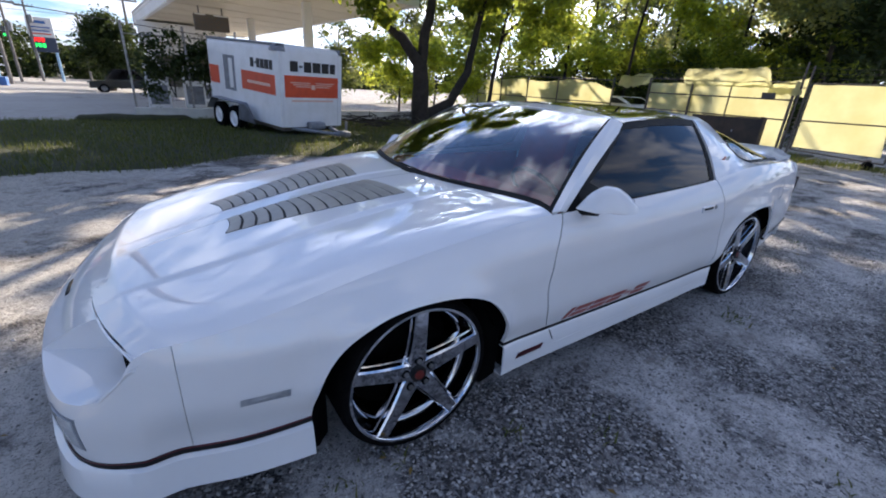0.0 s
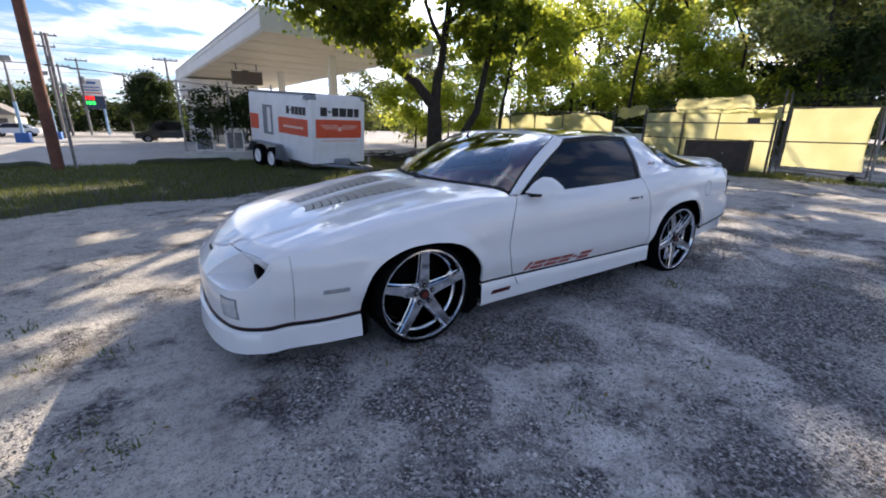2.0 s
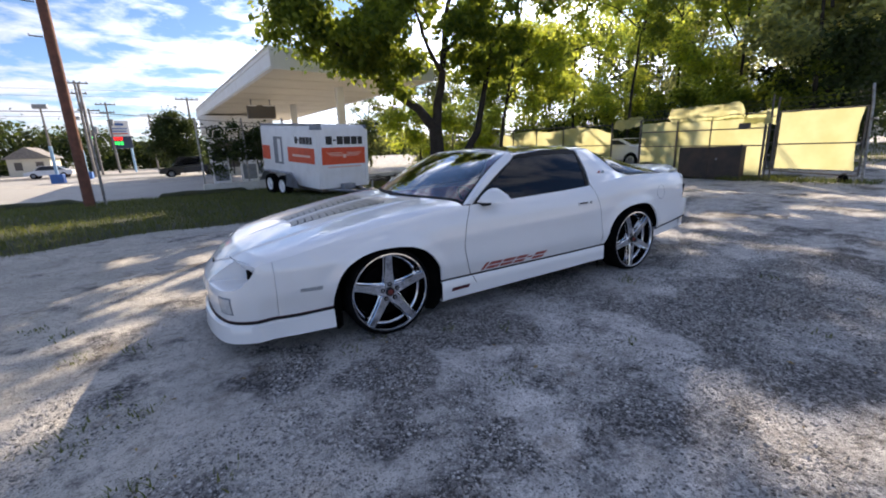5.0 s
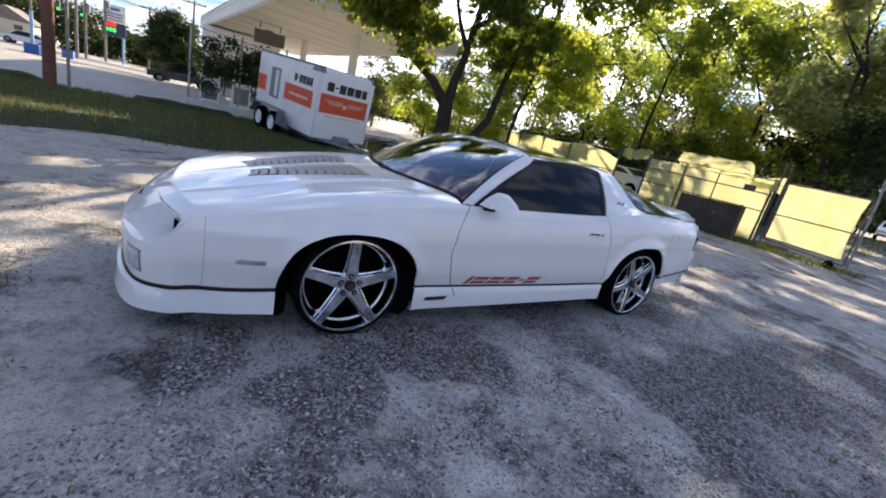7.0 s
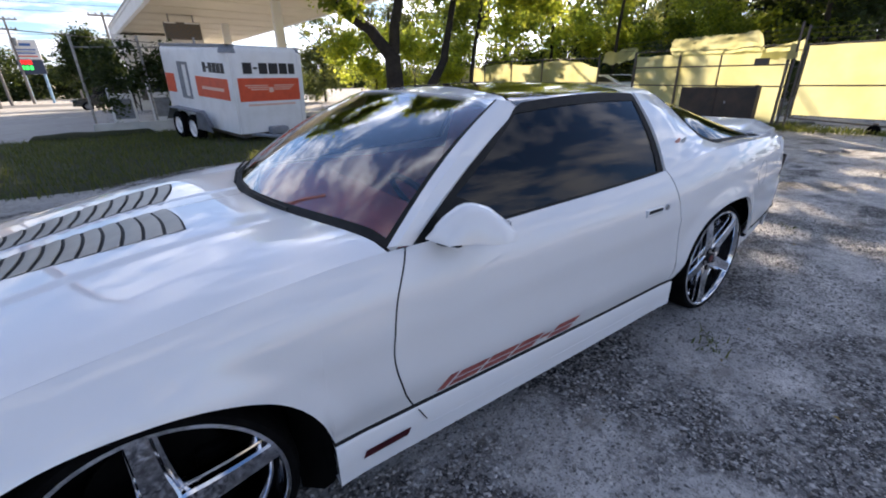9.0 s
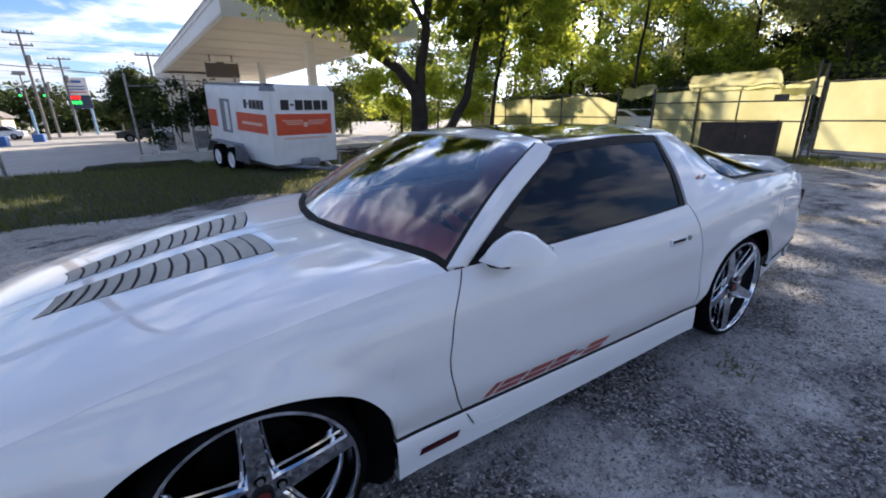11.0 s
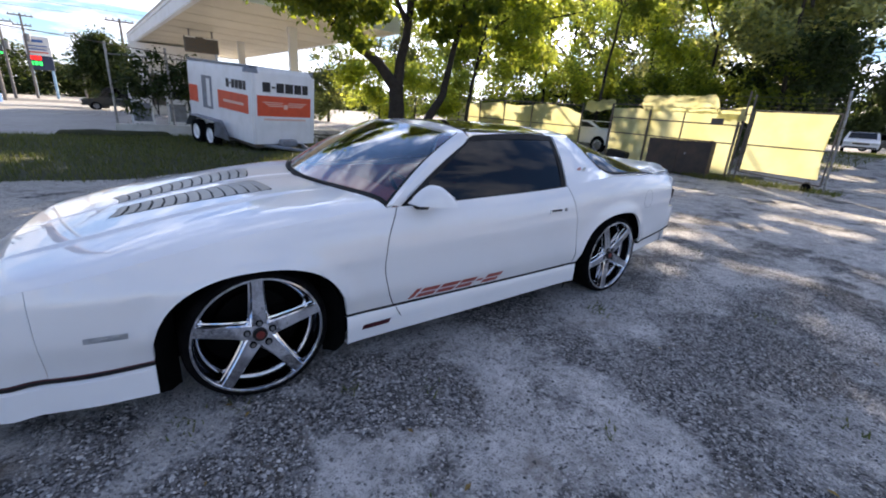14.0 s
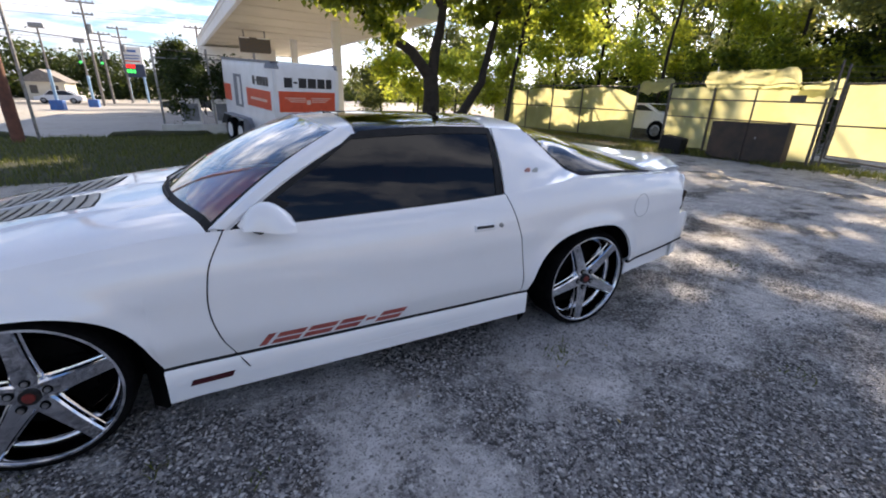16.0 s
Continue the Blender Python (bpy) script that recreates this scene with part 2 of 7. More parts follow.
BARK = material("dark_bark", (0.022, 0.018, 0.014), 0.95, second=(0.040, 0.032, 0.025), scale=6, bump=0.8, bump_scale=22)
BARK_PALE = material("grey_bark", (0.060, 0.050, 0.040), 0.95, second=(0.035, 0.030, 0.025), scale=7, bump=0.6, bump_scale=25)
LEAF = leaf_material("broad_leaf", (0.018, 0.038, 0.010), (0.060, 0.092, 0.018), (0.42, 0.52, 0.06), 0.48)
# brighter leaf copy: the glow of sun behind the leaves put into the colour
LEAF_LIT = leaf_material("sunlit_leaf", (0.045, 0.085, 0.016), (0.10, 0.15, 0.03), (0.61, 0.71, 0.11), 0.70)
# paler, greyer leaf copy: glare haze over the wood put into the colour
LEAF_HAZY = leaf_material("hazy_leaf", (0.045, 0.062, 0.030), (0.115, 0.135, 0.065), (0.64, 0.69, 0.26), 0.58)
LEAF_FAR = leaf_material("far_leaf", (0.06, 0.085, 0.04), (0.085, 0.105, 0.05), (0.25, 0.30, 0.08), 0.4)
# darkest leaf copy: the shade of thickets and low boughs in its greens
LEAF_SHADE = leaf_material("shaded_leaf", (0.020, 0.036, 0.012), (0.035, 0.052, 0.018), (0.10, 0.14, 0.03), 0.3)
GRASS = leaf_material("grass_blade", (0.055, 0.08, 0.020), (0.11, 0.105, 0.035), (0.22, 0.27, 0.05), 0.3)
BLUE = material("blue_paint", (0.04, 0.16, 0.48), 0.5, second=(0.05, 0.13, 0.36), scale=3)
SIGN_BLUE = material("dark_blue_panel", (0.03, 0.045, 0.09), 0.5, second=(0.04, 0.055, 0.10), scale=3)
CAR_DARK = material("black_car_paint", (0.012, 0.013, 0.015), 0.25, coat=1.0)
CAR_RED = material("red_car_paint", (0.30, 0.04, 0.03), 0.3, coat=1.0)
PALE_BLUE = material("pale_blue_paint", (0.24, 0.42, 0.60), 0.5, second=(0.3, 0.45, 0.6), scale=3)


def screen_material():
    """Woven privacy cloth that lets part of the sun through."""
    m = bpy.data.materials.new("tan_privacy_cloth")
    m.use_nodes = True
    n, l = m.node_tree.nodes, m.node_tree.links
    n.clear()
    o, x, d, t = n.new("ShaderNodeOutputMaterial"), n.new("ShaderNodeMixShader"), n.new("ShaderNodeBsdfDiffuse"), n.new("ShaderNodeBsdfTranslucent")
    co, noise_t, ramp = n.new("ShaderNodeTexCoord"), n.new("ShaderNodeTexNoise"), n.new("ShaderNodeValToRGB")
    noise_t.inputs["Scale"].default_value, noise_t.inputs["Detail"].default_value = 1.6, 7
    l.new(co.outputs["Object"], noise_t.inputs["Vector"])
    ramp.color_ramp.elements[0].color, ramp.color_ramp.elements[1].color = (0.525, 0.51, 0.265, 1), (0.635, 0.63, 0.37, 1)
    ramp.color_ramp.elements[0].position, ramp.color_ramp.elements[1].position = 0.35, 0.65
    l.new(noise_t.outputs["Fac"], ramp.inputs[0])
    l.new(ramp.outputs[0], d.inputs[0])
    l.new(ramp.outputs[0], t.inputs[0])
    x.inputs[0].default_value = 0.75
    l.new(d.outputs[0], x.inputs[1])
    l.new(t.outputs[0], x.inputs[2])
    l.new(x.outputs[0], o.inputs[0])
    return m


CLOTH = screen_material()


# ---- building helpers ----
def part(name, bm, mat, parent=None, label="", smooth=None):
    """Links a bmesh as one mesh object under a thing or under a part. smooth: angle below which edges are shaded smooth."""
    me = bpy.data.meshes.new(name)
    bmesh.ops.recalc_face_normals(bm, faces=bm.faces)
    bm.to_mesh(me)
    bm.free()
    if mat:
        me.materials.append(mat)
    if smooth:
        me.shade_smooth()
        me.set_sharp_from_angle(angle=radians(smooth))
    ob = new(name, me)
    if parent:
        ob.parent = parent
    if label:
        ob["label"] = label
    return ob


def thing(name, label, category, at=(0, 0, 0), turn=0.0, group="", kind=""):
    """An empty at the base of a thing, which parents its parts."""
    ob = new(name)
    ob.empty_display_size = 0.2
    ob.matrix_basis = pose(*at, 0, 0, turn)
    return tagged(ob, label, category, group, kind)


def box(bm, x0, x1, y0, y1, z0, z1, bevel=0.0):
    made = bmesh.ops.create_cube(bm, size=1, matrix=Matrix.LocRotScale(((x0 + x1) / 2, (y0 + y1) / 2, (z0 + z1) / 2), None, (x1 - x0, y1 - y0, z1 - z0)))
    if bevel:
        edges = list({e for v in made["verts"] for e in v.link_edges})
        bmesh.ops.bevel(bm, geom=edges, offset=bevel, segments=2, affect="EDGES", profile=0.6)
    return bm


def box_bm(*a, **k):
    return box(bmesh.new(), *a, **k)


def tube(bm, points, radii, sides=8, caps=True):
    """A tapered round bar along points."""
    points = [Vector(p) for p in points]
    if not isinstance(radii, (list, tuple)):
        radii = [radii] * len(points)
    rings, ref = [], None
    for i, p in enumerate(points):
        d = (points[min(i + 1, len(points) - 1)] - points[max(i - 1, 0)]).normalized()
        if ref is None:
            ref = Vector((1, 0, 0)) if abs(d.x) < 0.8 else Vector((0, 1, 0))
        a = (ref - d * ref.dot(d)).normalized()
        b = d.cross(a)
        ref = a
        rings.append([bm.verts.new(p + radii[i] * (a * math.cos(k * 2 * math.pi / sides) + b * math.sin(k * 2 * math.pi / sides))) for k in range(sides)])
    for r, s in zip(rings, rings[1:]):
        for k in range(sides):
            bm.faces.new((r[k], r[(k + 1) % sides], s[(k + 1) % sides], s[k]))
    if caps:
        bm.faces.new(rings[0][::-1])
        bm.faces.new(rings[-1])
    return bm


def tube_bm(*a, **k):
    return tube(bmesh.new(), *a, **k)


def sheet(rows, thick=0.0, inward=None):
    """A surface through rows of points; thick: shell thickness, built on the side away from the outer face."""
    bm = bmesh.new()
    grid = [[bm.verts.new(p) for p in row] for row in rows]
    for r, s in zip(grid, grid[1:]):
        for k in range(len(r) - 1):
            try:
                bm.faces.new((r[k], r[k + 1], s[k + 1], s[k]))
            except ValueError:
                pass
    if thick:
        bmesh.ops.recalc_face_normals(bm, faces=bm.faces)
        # make the outer face look away from the inner point
        f = bm.faces[:]
        c = Vector(inward) if inward else Vector((0, 0, 0))
        score = sum(((g.calc_center_median() - c).normalized().dot(g.normal)) * g.calc_area() for g in f)
        if score < 0:
            bmesh.ops.reverse_faces(bm, faces=f)
        bmesh.ops.solidify(bm, geom=bm.faces[:], thickness=thick)
    return bm


def smooth_curve(xs, ys):
    """Monotone cubic through the given knots."""
    xs, ys = np.array(xs, float), np.array(ys, float)
    h = np.diff(xs)
    d = np.diff(ys) / h
    m = np.zeros(len(xs))
    m[0], m[-1] = d[0], d[-1]
    for i in range(1, len(xs) - 1):
        if d[i - 1] * d[i] > 0:
            w1, w2 = 2 * h[i] + h[i - 1], h[i] + 2 * h[i - 1]
            m[i] = (w1 + w2) / (w1 / d[i - 1] + w2 / d[i])

    def f(x):
        x = min(max(x, xs[0]), xs[-1])
        i = min(int(np.searchsorted(xs, x, "right")) - 1, len(h) - 1)
        t = (x - xs[i]) / h[i]
        return float(ys[i] * (1 + 2 * t) * (1 - t) ** 2 + h[i] * m[i] * t * (1 - t) ** 2 + ys[i + 1] * t * t * (3 - 2 * t) + h[i] * m[i + 1] * t * t * (t - 1))

    return f


def relaxed(f, a, b, width):
    """The same curve with its bends eased over a width, so that reflections run evenly."""
    step = 0.005
    xs = np.arange(a - 3 * width, b + 3 * width, step)
    ys = np.array([f(x) for x in xs])
    # straight on beyond both ends
    ys = np.where(xs < a, f(a) + (f(a + step) - f(a)) / step * (xs - a), np.where(xs > b, f(b) + (f(b) - f(b - step)) / step * (xs - b), ys))
    k = np.exp(-0.5 * (np.arange(-3 * width, 3 * width + step, step) / width) ** 2)
    ys = np.convolve(np.pad(ys, len(k) // 2, "edge"), k / k.sum(), "valid")[:len(xs)]
    return lambda x: float(np.interp(x, xs, ys))


def lerp(a, b, t):
    return a + (b - a) * t


def smoothstep(a, b, x):
    t = min(max((x - a) / (b - a), 0.0), 1.0)
    return t * t * (3 - 2 * t)


def ground_z(x, y):
    """Height of the yard: level under the car, rising a little to the fence and the lawn, falling to the far lot."""
    z = 0.11 * smoothstep(4.0, 11.0, x) + 0.05 * smoothstep(3.0, 9.0, y) * smoothstep(9.0, 3.0, x)
    far = math.hypot(x, y)
    # the lot beyond the gate lies a little higher
    z += (0.62 * smoothstep(13.0, 26.0, x) + 0.40 * smoothstep(42.0, 60.0, x)) * smoothstep(150.0, 95.0, x)
    return z - 0.5 * smoothstep(16.0, 60.0, far)


# ---- the car ----
YC, HUB, WHEELBASE = 0.86, 0.305, 2.565
side_w = smooth_curve([-0.84, -0.72, -0.6, -0.4, 0.0, 0.5, 1.0, 1.8, 2.2, 2.565, 3.0, 3.3, 3.5], [0.755, 0.806, 0.858, 0.885, 0.895, 0.90, 0.908, 0.915, 0.915, 0.912, 0.872, 0.832, 0.80])
crest_z = smooth_curve([-0.9, -0.72, -0.4, 0.0, 0.3, 0.6, 0.7, 1.2, 1.95, 2.2, 2.45, 2.8, 3.2, 3.5], [0.59, 0.63, 0.70, 0.768, 0.81, 0.838, 0.838, 0.852, 0.884, 0.915, 0.935, 0.93, 0.915, 0.893])
side_w, crest_z = relaxed(side_w, -0.84, 3.5, 0.07), relaxed(crest_z, -0.9, 3.5, 0.09)
stripe_z = smooth_curve([-1.2, -0.9, -0.39, 0.4, 2.13, 2.98, 3.6], [0.246, 0.254, 0.287, 0.306, 0.334, 0.385, 0.442])


def arch_z(x):
    """Lower edge of the side where a wheel opening rises above the stripe."""
    z = -1.0
    for xc, half, rise in ((0.0, 0.395, 0.338), (WHEELBASE, 0.437 if x < WHEELBASE else 0.376, 0.384)):
        d = abs(x - xc) / half
        if d < 1:
            z = max(z, 0.29 + rise * (1 - d**2.4) ** (1 / 2.4))
    return z


def flare(x, z):
    """Outward swelling of the sheet round the wheel openings."""
    out = 0.0
    for xc, half, rise in ((0.0, 0.395, 0.338), (WHEELBASE, 0.437 if x < WHEELBASE else 0.376, 0.384)):
        d = math.hypot((x - xc) / half, (z - 0.29) / rise)
        out = max(out, 0.018 * (1 - smoothstep(1.0, 1.28, d)) * smoothstep(0.27, 0.42, z))
    return out


def side_half(x, z):
    """Half width of the body at a station and a height."""
    t = max(crest_z(x) - z, 0.0)
    inward = lerp(0.026, 0.062, smoothstep(-0.75, -0.1, x)) * max(0.0, 1 - t / 0.17) ** 2.2 + 0.042 * smoothstep(0.45, 0.27, z)
    crease = 0.006 * math.exp(-(((z - 0.60 - 0.03 * x) / 0.035) ** 2))
    return side_w(x) - inward + flare(x, z) + crease


def side_point(x, z, s, out=0.0):
    return (x, YC + s * (side_half(x, z) + out), z)


def dense(a, b, n, *near):
    """Stations from a to b, closer together round the wheel openings' ends."""
    xs = set(np.linspace(a, b, n))
    for c in near:
        for k in (-0.03, -0.015, -0.006, -0.002, 0.0, 0.002, 0.006, 0.015, 0.03):
            if a < c + k < b:
                xs.add(c + k)
    return sorted(xs)


def side_patch(left, right, s, n=24, rows=16, near=(), top=None, low=None):
    """Panel of the car's side between two edges, given as x for a height."""
    out = []
    x_mid0, x_mid1 = left(0.5), right(0.5)
    stations = dense(x_mid0, x_mid1, n, *near)
    for xs in stations:
        u = (xs - x_mid0) / (x_mid1 - x_mid0)
        col = []
        for k in range(rows + 1):
            v = 1 - (1 - k / rows) ** 1.25
            x = xs
            for _ in range(14):
                bottom = max(arch_z(x), (low or stripe_z)(x) + 0.006)
                ceiling = top(x) if top else crest_z(x)
                z = lerp(bottom, ceiling, v)
                x = 0.5 * (x + xs + (left(z) - x_mid0) * (1 - u) ** 14 + (right(z) - x_mid1) * u ** 8)
            col.append(side_point(x, z, s))
        out.append(col)
    return out


door_front = smooth_curve([0.2, 0.25, 0.31, 0.4, 0.55, 0.7, 0.84], [0.70, 0.685, 0.662, 0.622, 0.593, 0.612, 0.68])
door_rear = smooth_curve([0.2, 0.38, 0.65, 0.8, 0.9], [2.085, 2.08, 2.04, 1.99, 1.955])

car = thing("sports_car", "glossy white two-door sports coupe on chrome wheels, parked on gravel", "car")
INSIDE = (1.2, YC, 0.45)


def hood_front(f):
    f = abs(f)
    return -0.945 + 0.03 * f + 0.11 * f**3


def hood_rear(f):
    return 0.385 + 0.215 * abs(f) ** 1.8


hood_rise = relaxed(smooth_curve([-1.0, -0.47, 0.15, 0.6], [0.004, 0.016, 0.032, 0.016]), -1.0, 0.6, 0.12)


def hood_z(x, f):
    ridge = 0.012 * (smoothstep(0.585, 0.548, abs(f)) * smoothstep(0.55, 0.0, x) - 0.40 * smoothstep(0.085, 0.055, abs(f))) * smoothstep(-0.92, -0.7, x)
    roll = 0.030 * (1 - math.exp(-(1 - min(abs(f), 1.0)) * 0.86 / 0.042))
    # turned-down leading edge over the lamps
    lip = 0.028 * min(0.0, (x - hood_front(f)) / 0.07 - 1)
    return crest_z(x) + hood_rise(x) * (1 - abs(f) ** 4.0) + roll + ridge + lip


def hood_half(x):
    return side_half(x, crest_z(x)) - 0.0012


def hood_point(x, f, up=0.0):
    return (x, YC + f * hood_half(x), hood_z(x, f) + up)


FS = sorted(set([-1 + 2 * k / 44 for k in range(45)] + [s * v for s in (-1, 1) for v in (0.050, 0.06, 0.07, 0.08, 0.09, 0.544, 0.552, 0.560, 0.568, 0.576, 0.584, 0.592)]))
HV = [0, 0.012, 0.024, 0.036, 0.046, 0.054, 0.060, 0.066, 0.074] + [0.09 + 0.91 * v / 40 for v in range(41)]
part("hood", sheet([[hood_point(lerp(hood_front(f), hood_rear(f) + 0.024, v), f) for f in FS] for v in HV], 0.012, (0, YC, 0)), PAINT, car, smooth=32)

# louvre panels let into the hood
for s in (-1, 1):
    f_in, f_out = 0.075, 0.455
    x0, x1 = -0.475, 0.155

    def louvre_point(u, v, up=0.0):
        f = s * lerp(f_in, lerp(0.27, f_out, smoothstep(-0.2, 1.0, u)), v)
        # the slats fan slightly and bow rearwards
        x = lerp(x0, x1, u) + lerp(-0.030, 0.040, u) * v + 0.012 * math.sin(math.pi * v)
        return hood_point(x, f, up)

    panel = part("louvre_panel", sheet([[louvre_point(u / 16, lerp(0.015, 0.985, v / 8), 0.0012) for v in range(9)] for u in range(17)], 0.004, (0, YC, 0)), TRIM, car, "dark grey slatted louvre panel")
    for k in range(13):
        u0, u1 = (k + 0.06) / 13, (k + 0.87) / 13
        part("louvre_slat", sheet([[louvre_point(lerp(u0, u1, q), v / 8, up * (1 - 0.45 * abs(v / 4 - 1) ** 4)) for v in range(9)] for q, up in ((0, 0.002), (0.25, 0.0042), (0.55, 0.0062), (0.85, 0.0072), (1.0, 0.0068), (1.02, 0.004))], 0.002, (0, YC, 0)), LOUVRE, panel, smooth=50)

# front fenders, doors, quarter panels, skirts
for s in (-1, 1):
    part("front_fender", sheet(side_patch(lambda z: -0.7195, lambda z: door_front(z) - 0.003, s, 60, 18, (-0.395, 0.395)), 0.014, INSIDE), PAINT, car, smooth=45)
    door = part("door", sheet(side_patch(lambda z: door_front(z) + 0.003, lambda z: door_rear(z) - 0.003, s, 34, 18), 0.02, INSIDE), PAINT, car, smooth=45)
    part("quarter_panel", sheet(side_patch(lambda z: door_rear(z) + 0.003, lambda z: 3.455, s, 64, 18, (WHEELBASE - 0.437, WHEELBASE + 0.376)), 0.014, INSIDE), PAINT, car, smooth=45)
    # dark liners behind the shut lines of the door
    for edge in (door_front, door_rear):
        zs = np.linspace(0.315, 0.90, 26)
        zs = [z for z in zs if z < crest_z(edge(z)) - 0.004]
        part("shut_line", sheet([[side_point(edge(z) + d, z, s, -0.0035) for d in (-0.006, 0.006)] for z in zs], 0.002, INSIDE), UNDER_SHADE, car)
    if s < 0:
        ring_pts = [side_point(2.965 + 0.070 * math.cos(a), 0.745 + 0.070 * math.sin(a), s, -0.0006) for a in np.linspace(0, 2 * math.pi, 33)]
        part("fuel_door", tube_bm(ring_pts, 0.0016, 5, caps=False), T_GREY, car, "thin round seam of the fuel door")
    # lower skirts and the thin stripe above them
    for name, x0, x1, z0, z1 in (("side_skirt", 0.402, 2.13, 0.146, 0.190), ("rear_skirt", 2.925, 3.56, 0.285, 0.315)):
        rows = []
        for k in range(25):
            x = lerp(x0, x1, k / 24)
            top, low = stripe_z(x) - 0.008, lerp(z0, z1, k / 24)
            rows.append([(x, YC + s * (side_half(min(x, 3.48), 0.33) + o - (0.12 * max(0.0, x - 3.45))), lerp(low, top, v)) for v, o in ((0, -0.045), (0.0, -0.004), (0.06, 0.004), (0.5, 0.004), (0.94, 0.003), (1.0, -0.004), (1.0, -0.03))])
        skirt = part(name, sheet(rows, 0.006, INSIDE), PAINT, car, smooth=40)
        rows = [[(x, YC + s * (side_half(min(x, 3.48), stripe_z(x)) + 0.0025 - (0.12 * max(0.0, x - 3.45))), stripe_z(x) + dz) for dz in (-0.009, 0.006)] for x in np.linspace(x0, x1 - 0.004, 20)]
        part("body_stripe", sheet(rows, 0.02, INSIDE), TRIM, car, "thin dark stripe above the skirt")
        if name == "side_skirt":
            b = bmesh.new()
            b.faces.new([b.verts.new((x, YC + s * (side_half(x, 0.33) + 0.0065), z)) for x, z in ((0.478, 0.212), (0.632, 0.217), (0.645, 0.243), (0.49, 0.237))])
            bmesh.ops.solidify(b, geom=b.faces[:], thickness=0.006)
            part("vent_slot", b, STRIPE_RED, skirt, "narrow dark red slot")
            rows = [[(x, YC + s * (side_half(x, 0.33) + 0.005), z0 + 0.055 + 0.02 * (x - 0.7)) for z0 in (0.16, 0.1645)] for x in np.linspace(0.7, 1.95, 12)]
            part("skirt_step", sheet(rows, 0.003, INSIDE), PAINT, skirt)
            rows = [[(0.672 + 0.55 * (0.30 - z) + d, YC + s * (side_half(0.72, 0.33) + 0.0068), z) for d in (-0.002, 0.002)] for z in (0.245, 0.27, 0.298)]
            part("skirt_seam", sheet(rows, 0.003, INSIDE), UNDER_SHADE, skirt)
    # door furniture
    hz = 0.744
    b = box_bm(1.752, 1.868, -0.006, 0.006, -0.016, 0.016, bevel=0.005)
    handle = part("door_handle", b, PAINT, door)
    handle.matrix_basis = Matrix.Translation((0, YC + s * (side_half(1.8, hz) + 0.002), hz))
    b = box_bm(1.762, 1.858, -0.003, 0.003, -0.002, 0.011, bevel=0.001)
    o = part("handle_slot", b, TRIM, door)
    o.matrix_basis = Matrix.Translation((0, YC + s * (side_half(1.8, hz) + 0.0075), hz))
    b = bmesh.new()
    bmesh.ops.create_cone(b, cap_ends=True, segments=14, radius1=0.013, radius2=0.011, depth=0.008, matrix=pose(1.906, YC + s * (side_half(1.9, 0.745) + 0.002), 0.746, 90))
    part("key_lock", b, STEEL, door, "small round metal lock")
    # lettering of the model on the lower door, as plain slanted bars
    if s < 0:
        x = 0.745
        for w, lift, tall in ((0.030, 0.0, 0.060), (0.112, 0.0, 0.056), (0.118, 0.0, 0.056), (0.108, 0.0, 0.056), (0.045, 0.022, 0.014), (0.118, 0.0, 0.056)):
            # each block is two slanted strips with a thin line of paint between them
            strips = ((lift, tall),) if w < 0.05 else ((lift, 0.023), (lift + 0.032, 0.024))
            for low, high in strips:
                rows = [[side_point(x + w * k / 4 + up * 0.75, stripe_z(x + w * k / 4) + 0.016 + up, s, 0.0025) for k in range(5)] for up in (low, low + high)]
                part("decal_bar", sheet(rows, 0.001, INSIDE), DECAL_RED, door, "faded red slanted bar")
            x += w + 0.018

for s in (-1, 1):
    rows = [[(x, YC + s * (side_half(x, stripe_z(x)) + 0.003), stripe_z(x) + dz) for dz in (-0.014, 0.006)] for x in np.linspace(-0.394, -0.724, 10)]
    part("body_stripe", sheet(rows, 0.006, INSIDE), TRIM, car, "thin dark stripe above the skirt")
    rows = [[(x, YC + s * (side_half(x, stripe_z(x)) + 0.0045), stripe_z(x) + dz) for dz in (0.003, 0.0062)] for x in np.linspace(-0.394, -0.724, 10)]
    part("pinstripe", sheet(rows, 0.01, INSIDE), STRIPE_RED, car)

# front cap: plan curve round the nose, one half, as (x, half width, top height)
NOSE = [(-0.722, 0.804, 0.629), (-0.77, 0.791, 0.622), (-0.815, 0.776, 0.602), (-0.85, 0.760, 0.556), (-0.89, 0.738, 0.507), (-0.93, 0.711, 0.476), (-0.97, 0.674, 0.459), (-1.01, 0.615, 0.450),
        (-1.04, 0.535, 0.446), (-1.065, 0.44, 0.446), (-1.085, 0.33, 0.447), (-1.10, 0.20, 0.452), (-1.108, 0.10, 0.456), (-1.11, 0.0, 0.458)]
nose_x = smooth_curve(range(len(NOSE)), [p[0] for p in NOSE])
nose_w = smooth_curve(range(len(NOSE)), [p[1] for p in NOSE])
nose_t = smooth_curve(range(len(NOSE)), [p[2] for p in NOSE])
N_LAST = len(NOSE) - 1
ring = [(k / 3, -1) for k in range(3 * N_LAST + 1)] + [(k / 3, 1) for k in range(3 * N_LAST - 1, -1, -1)]


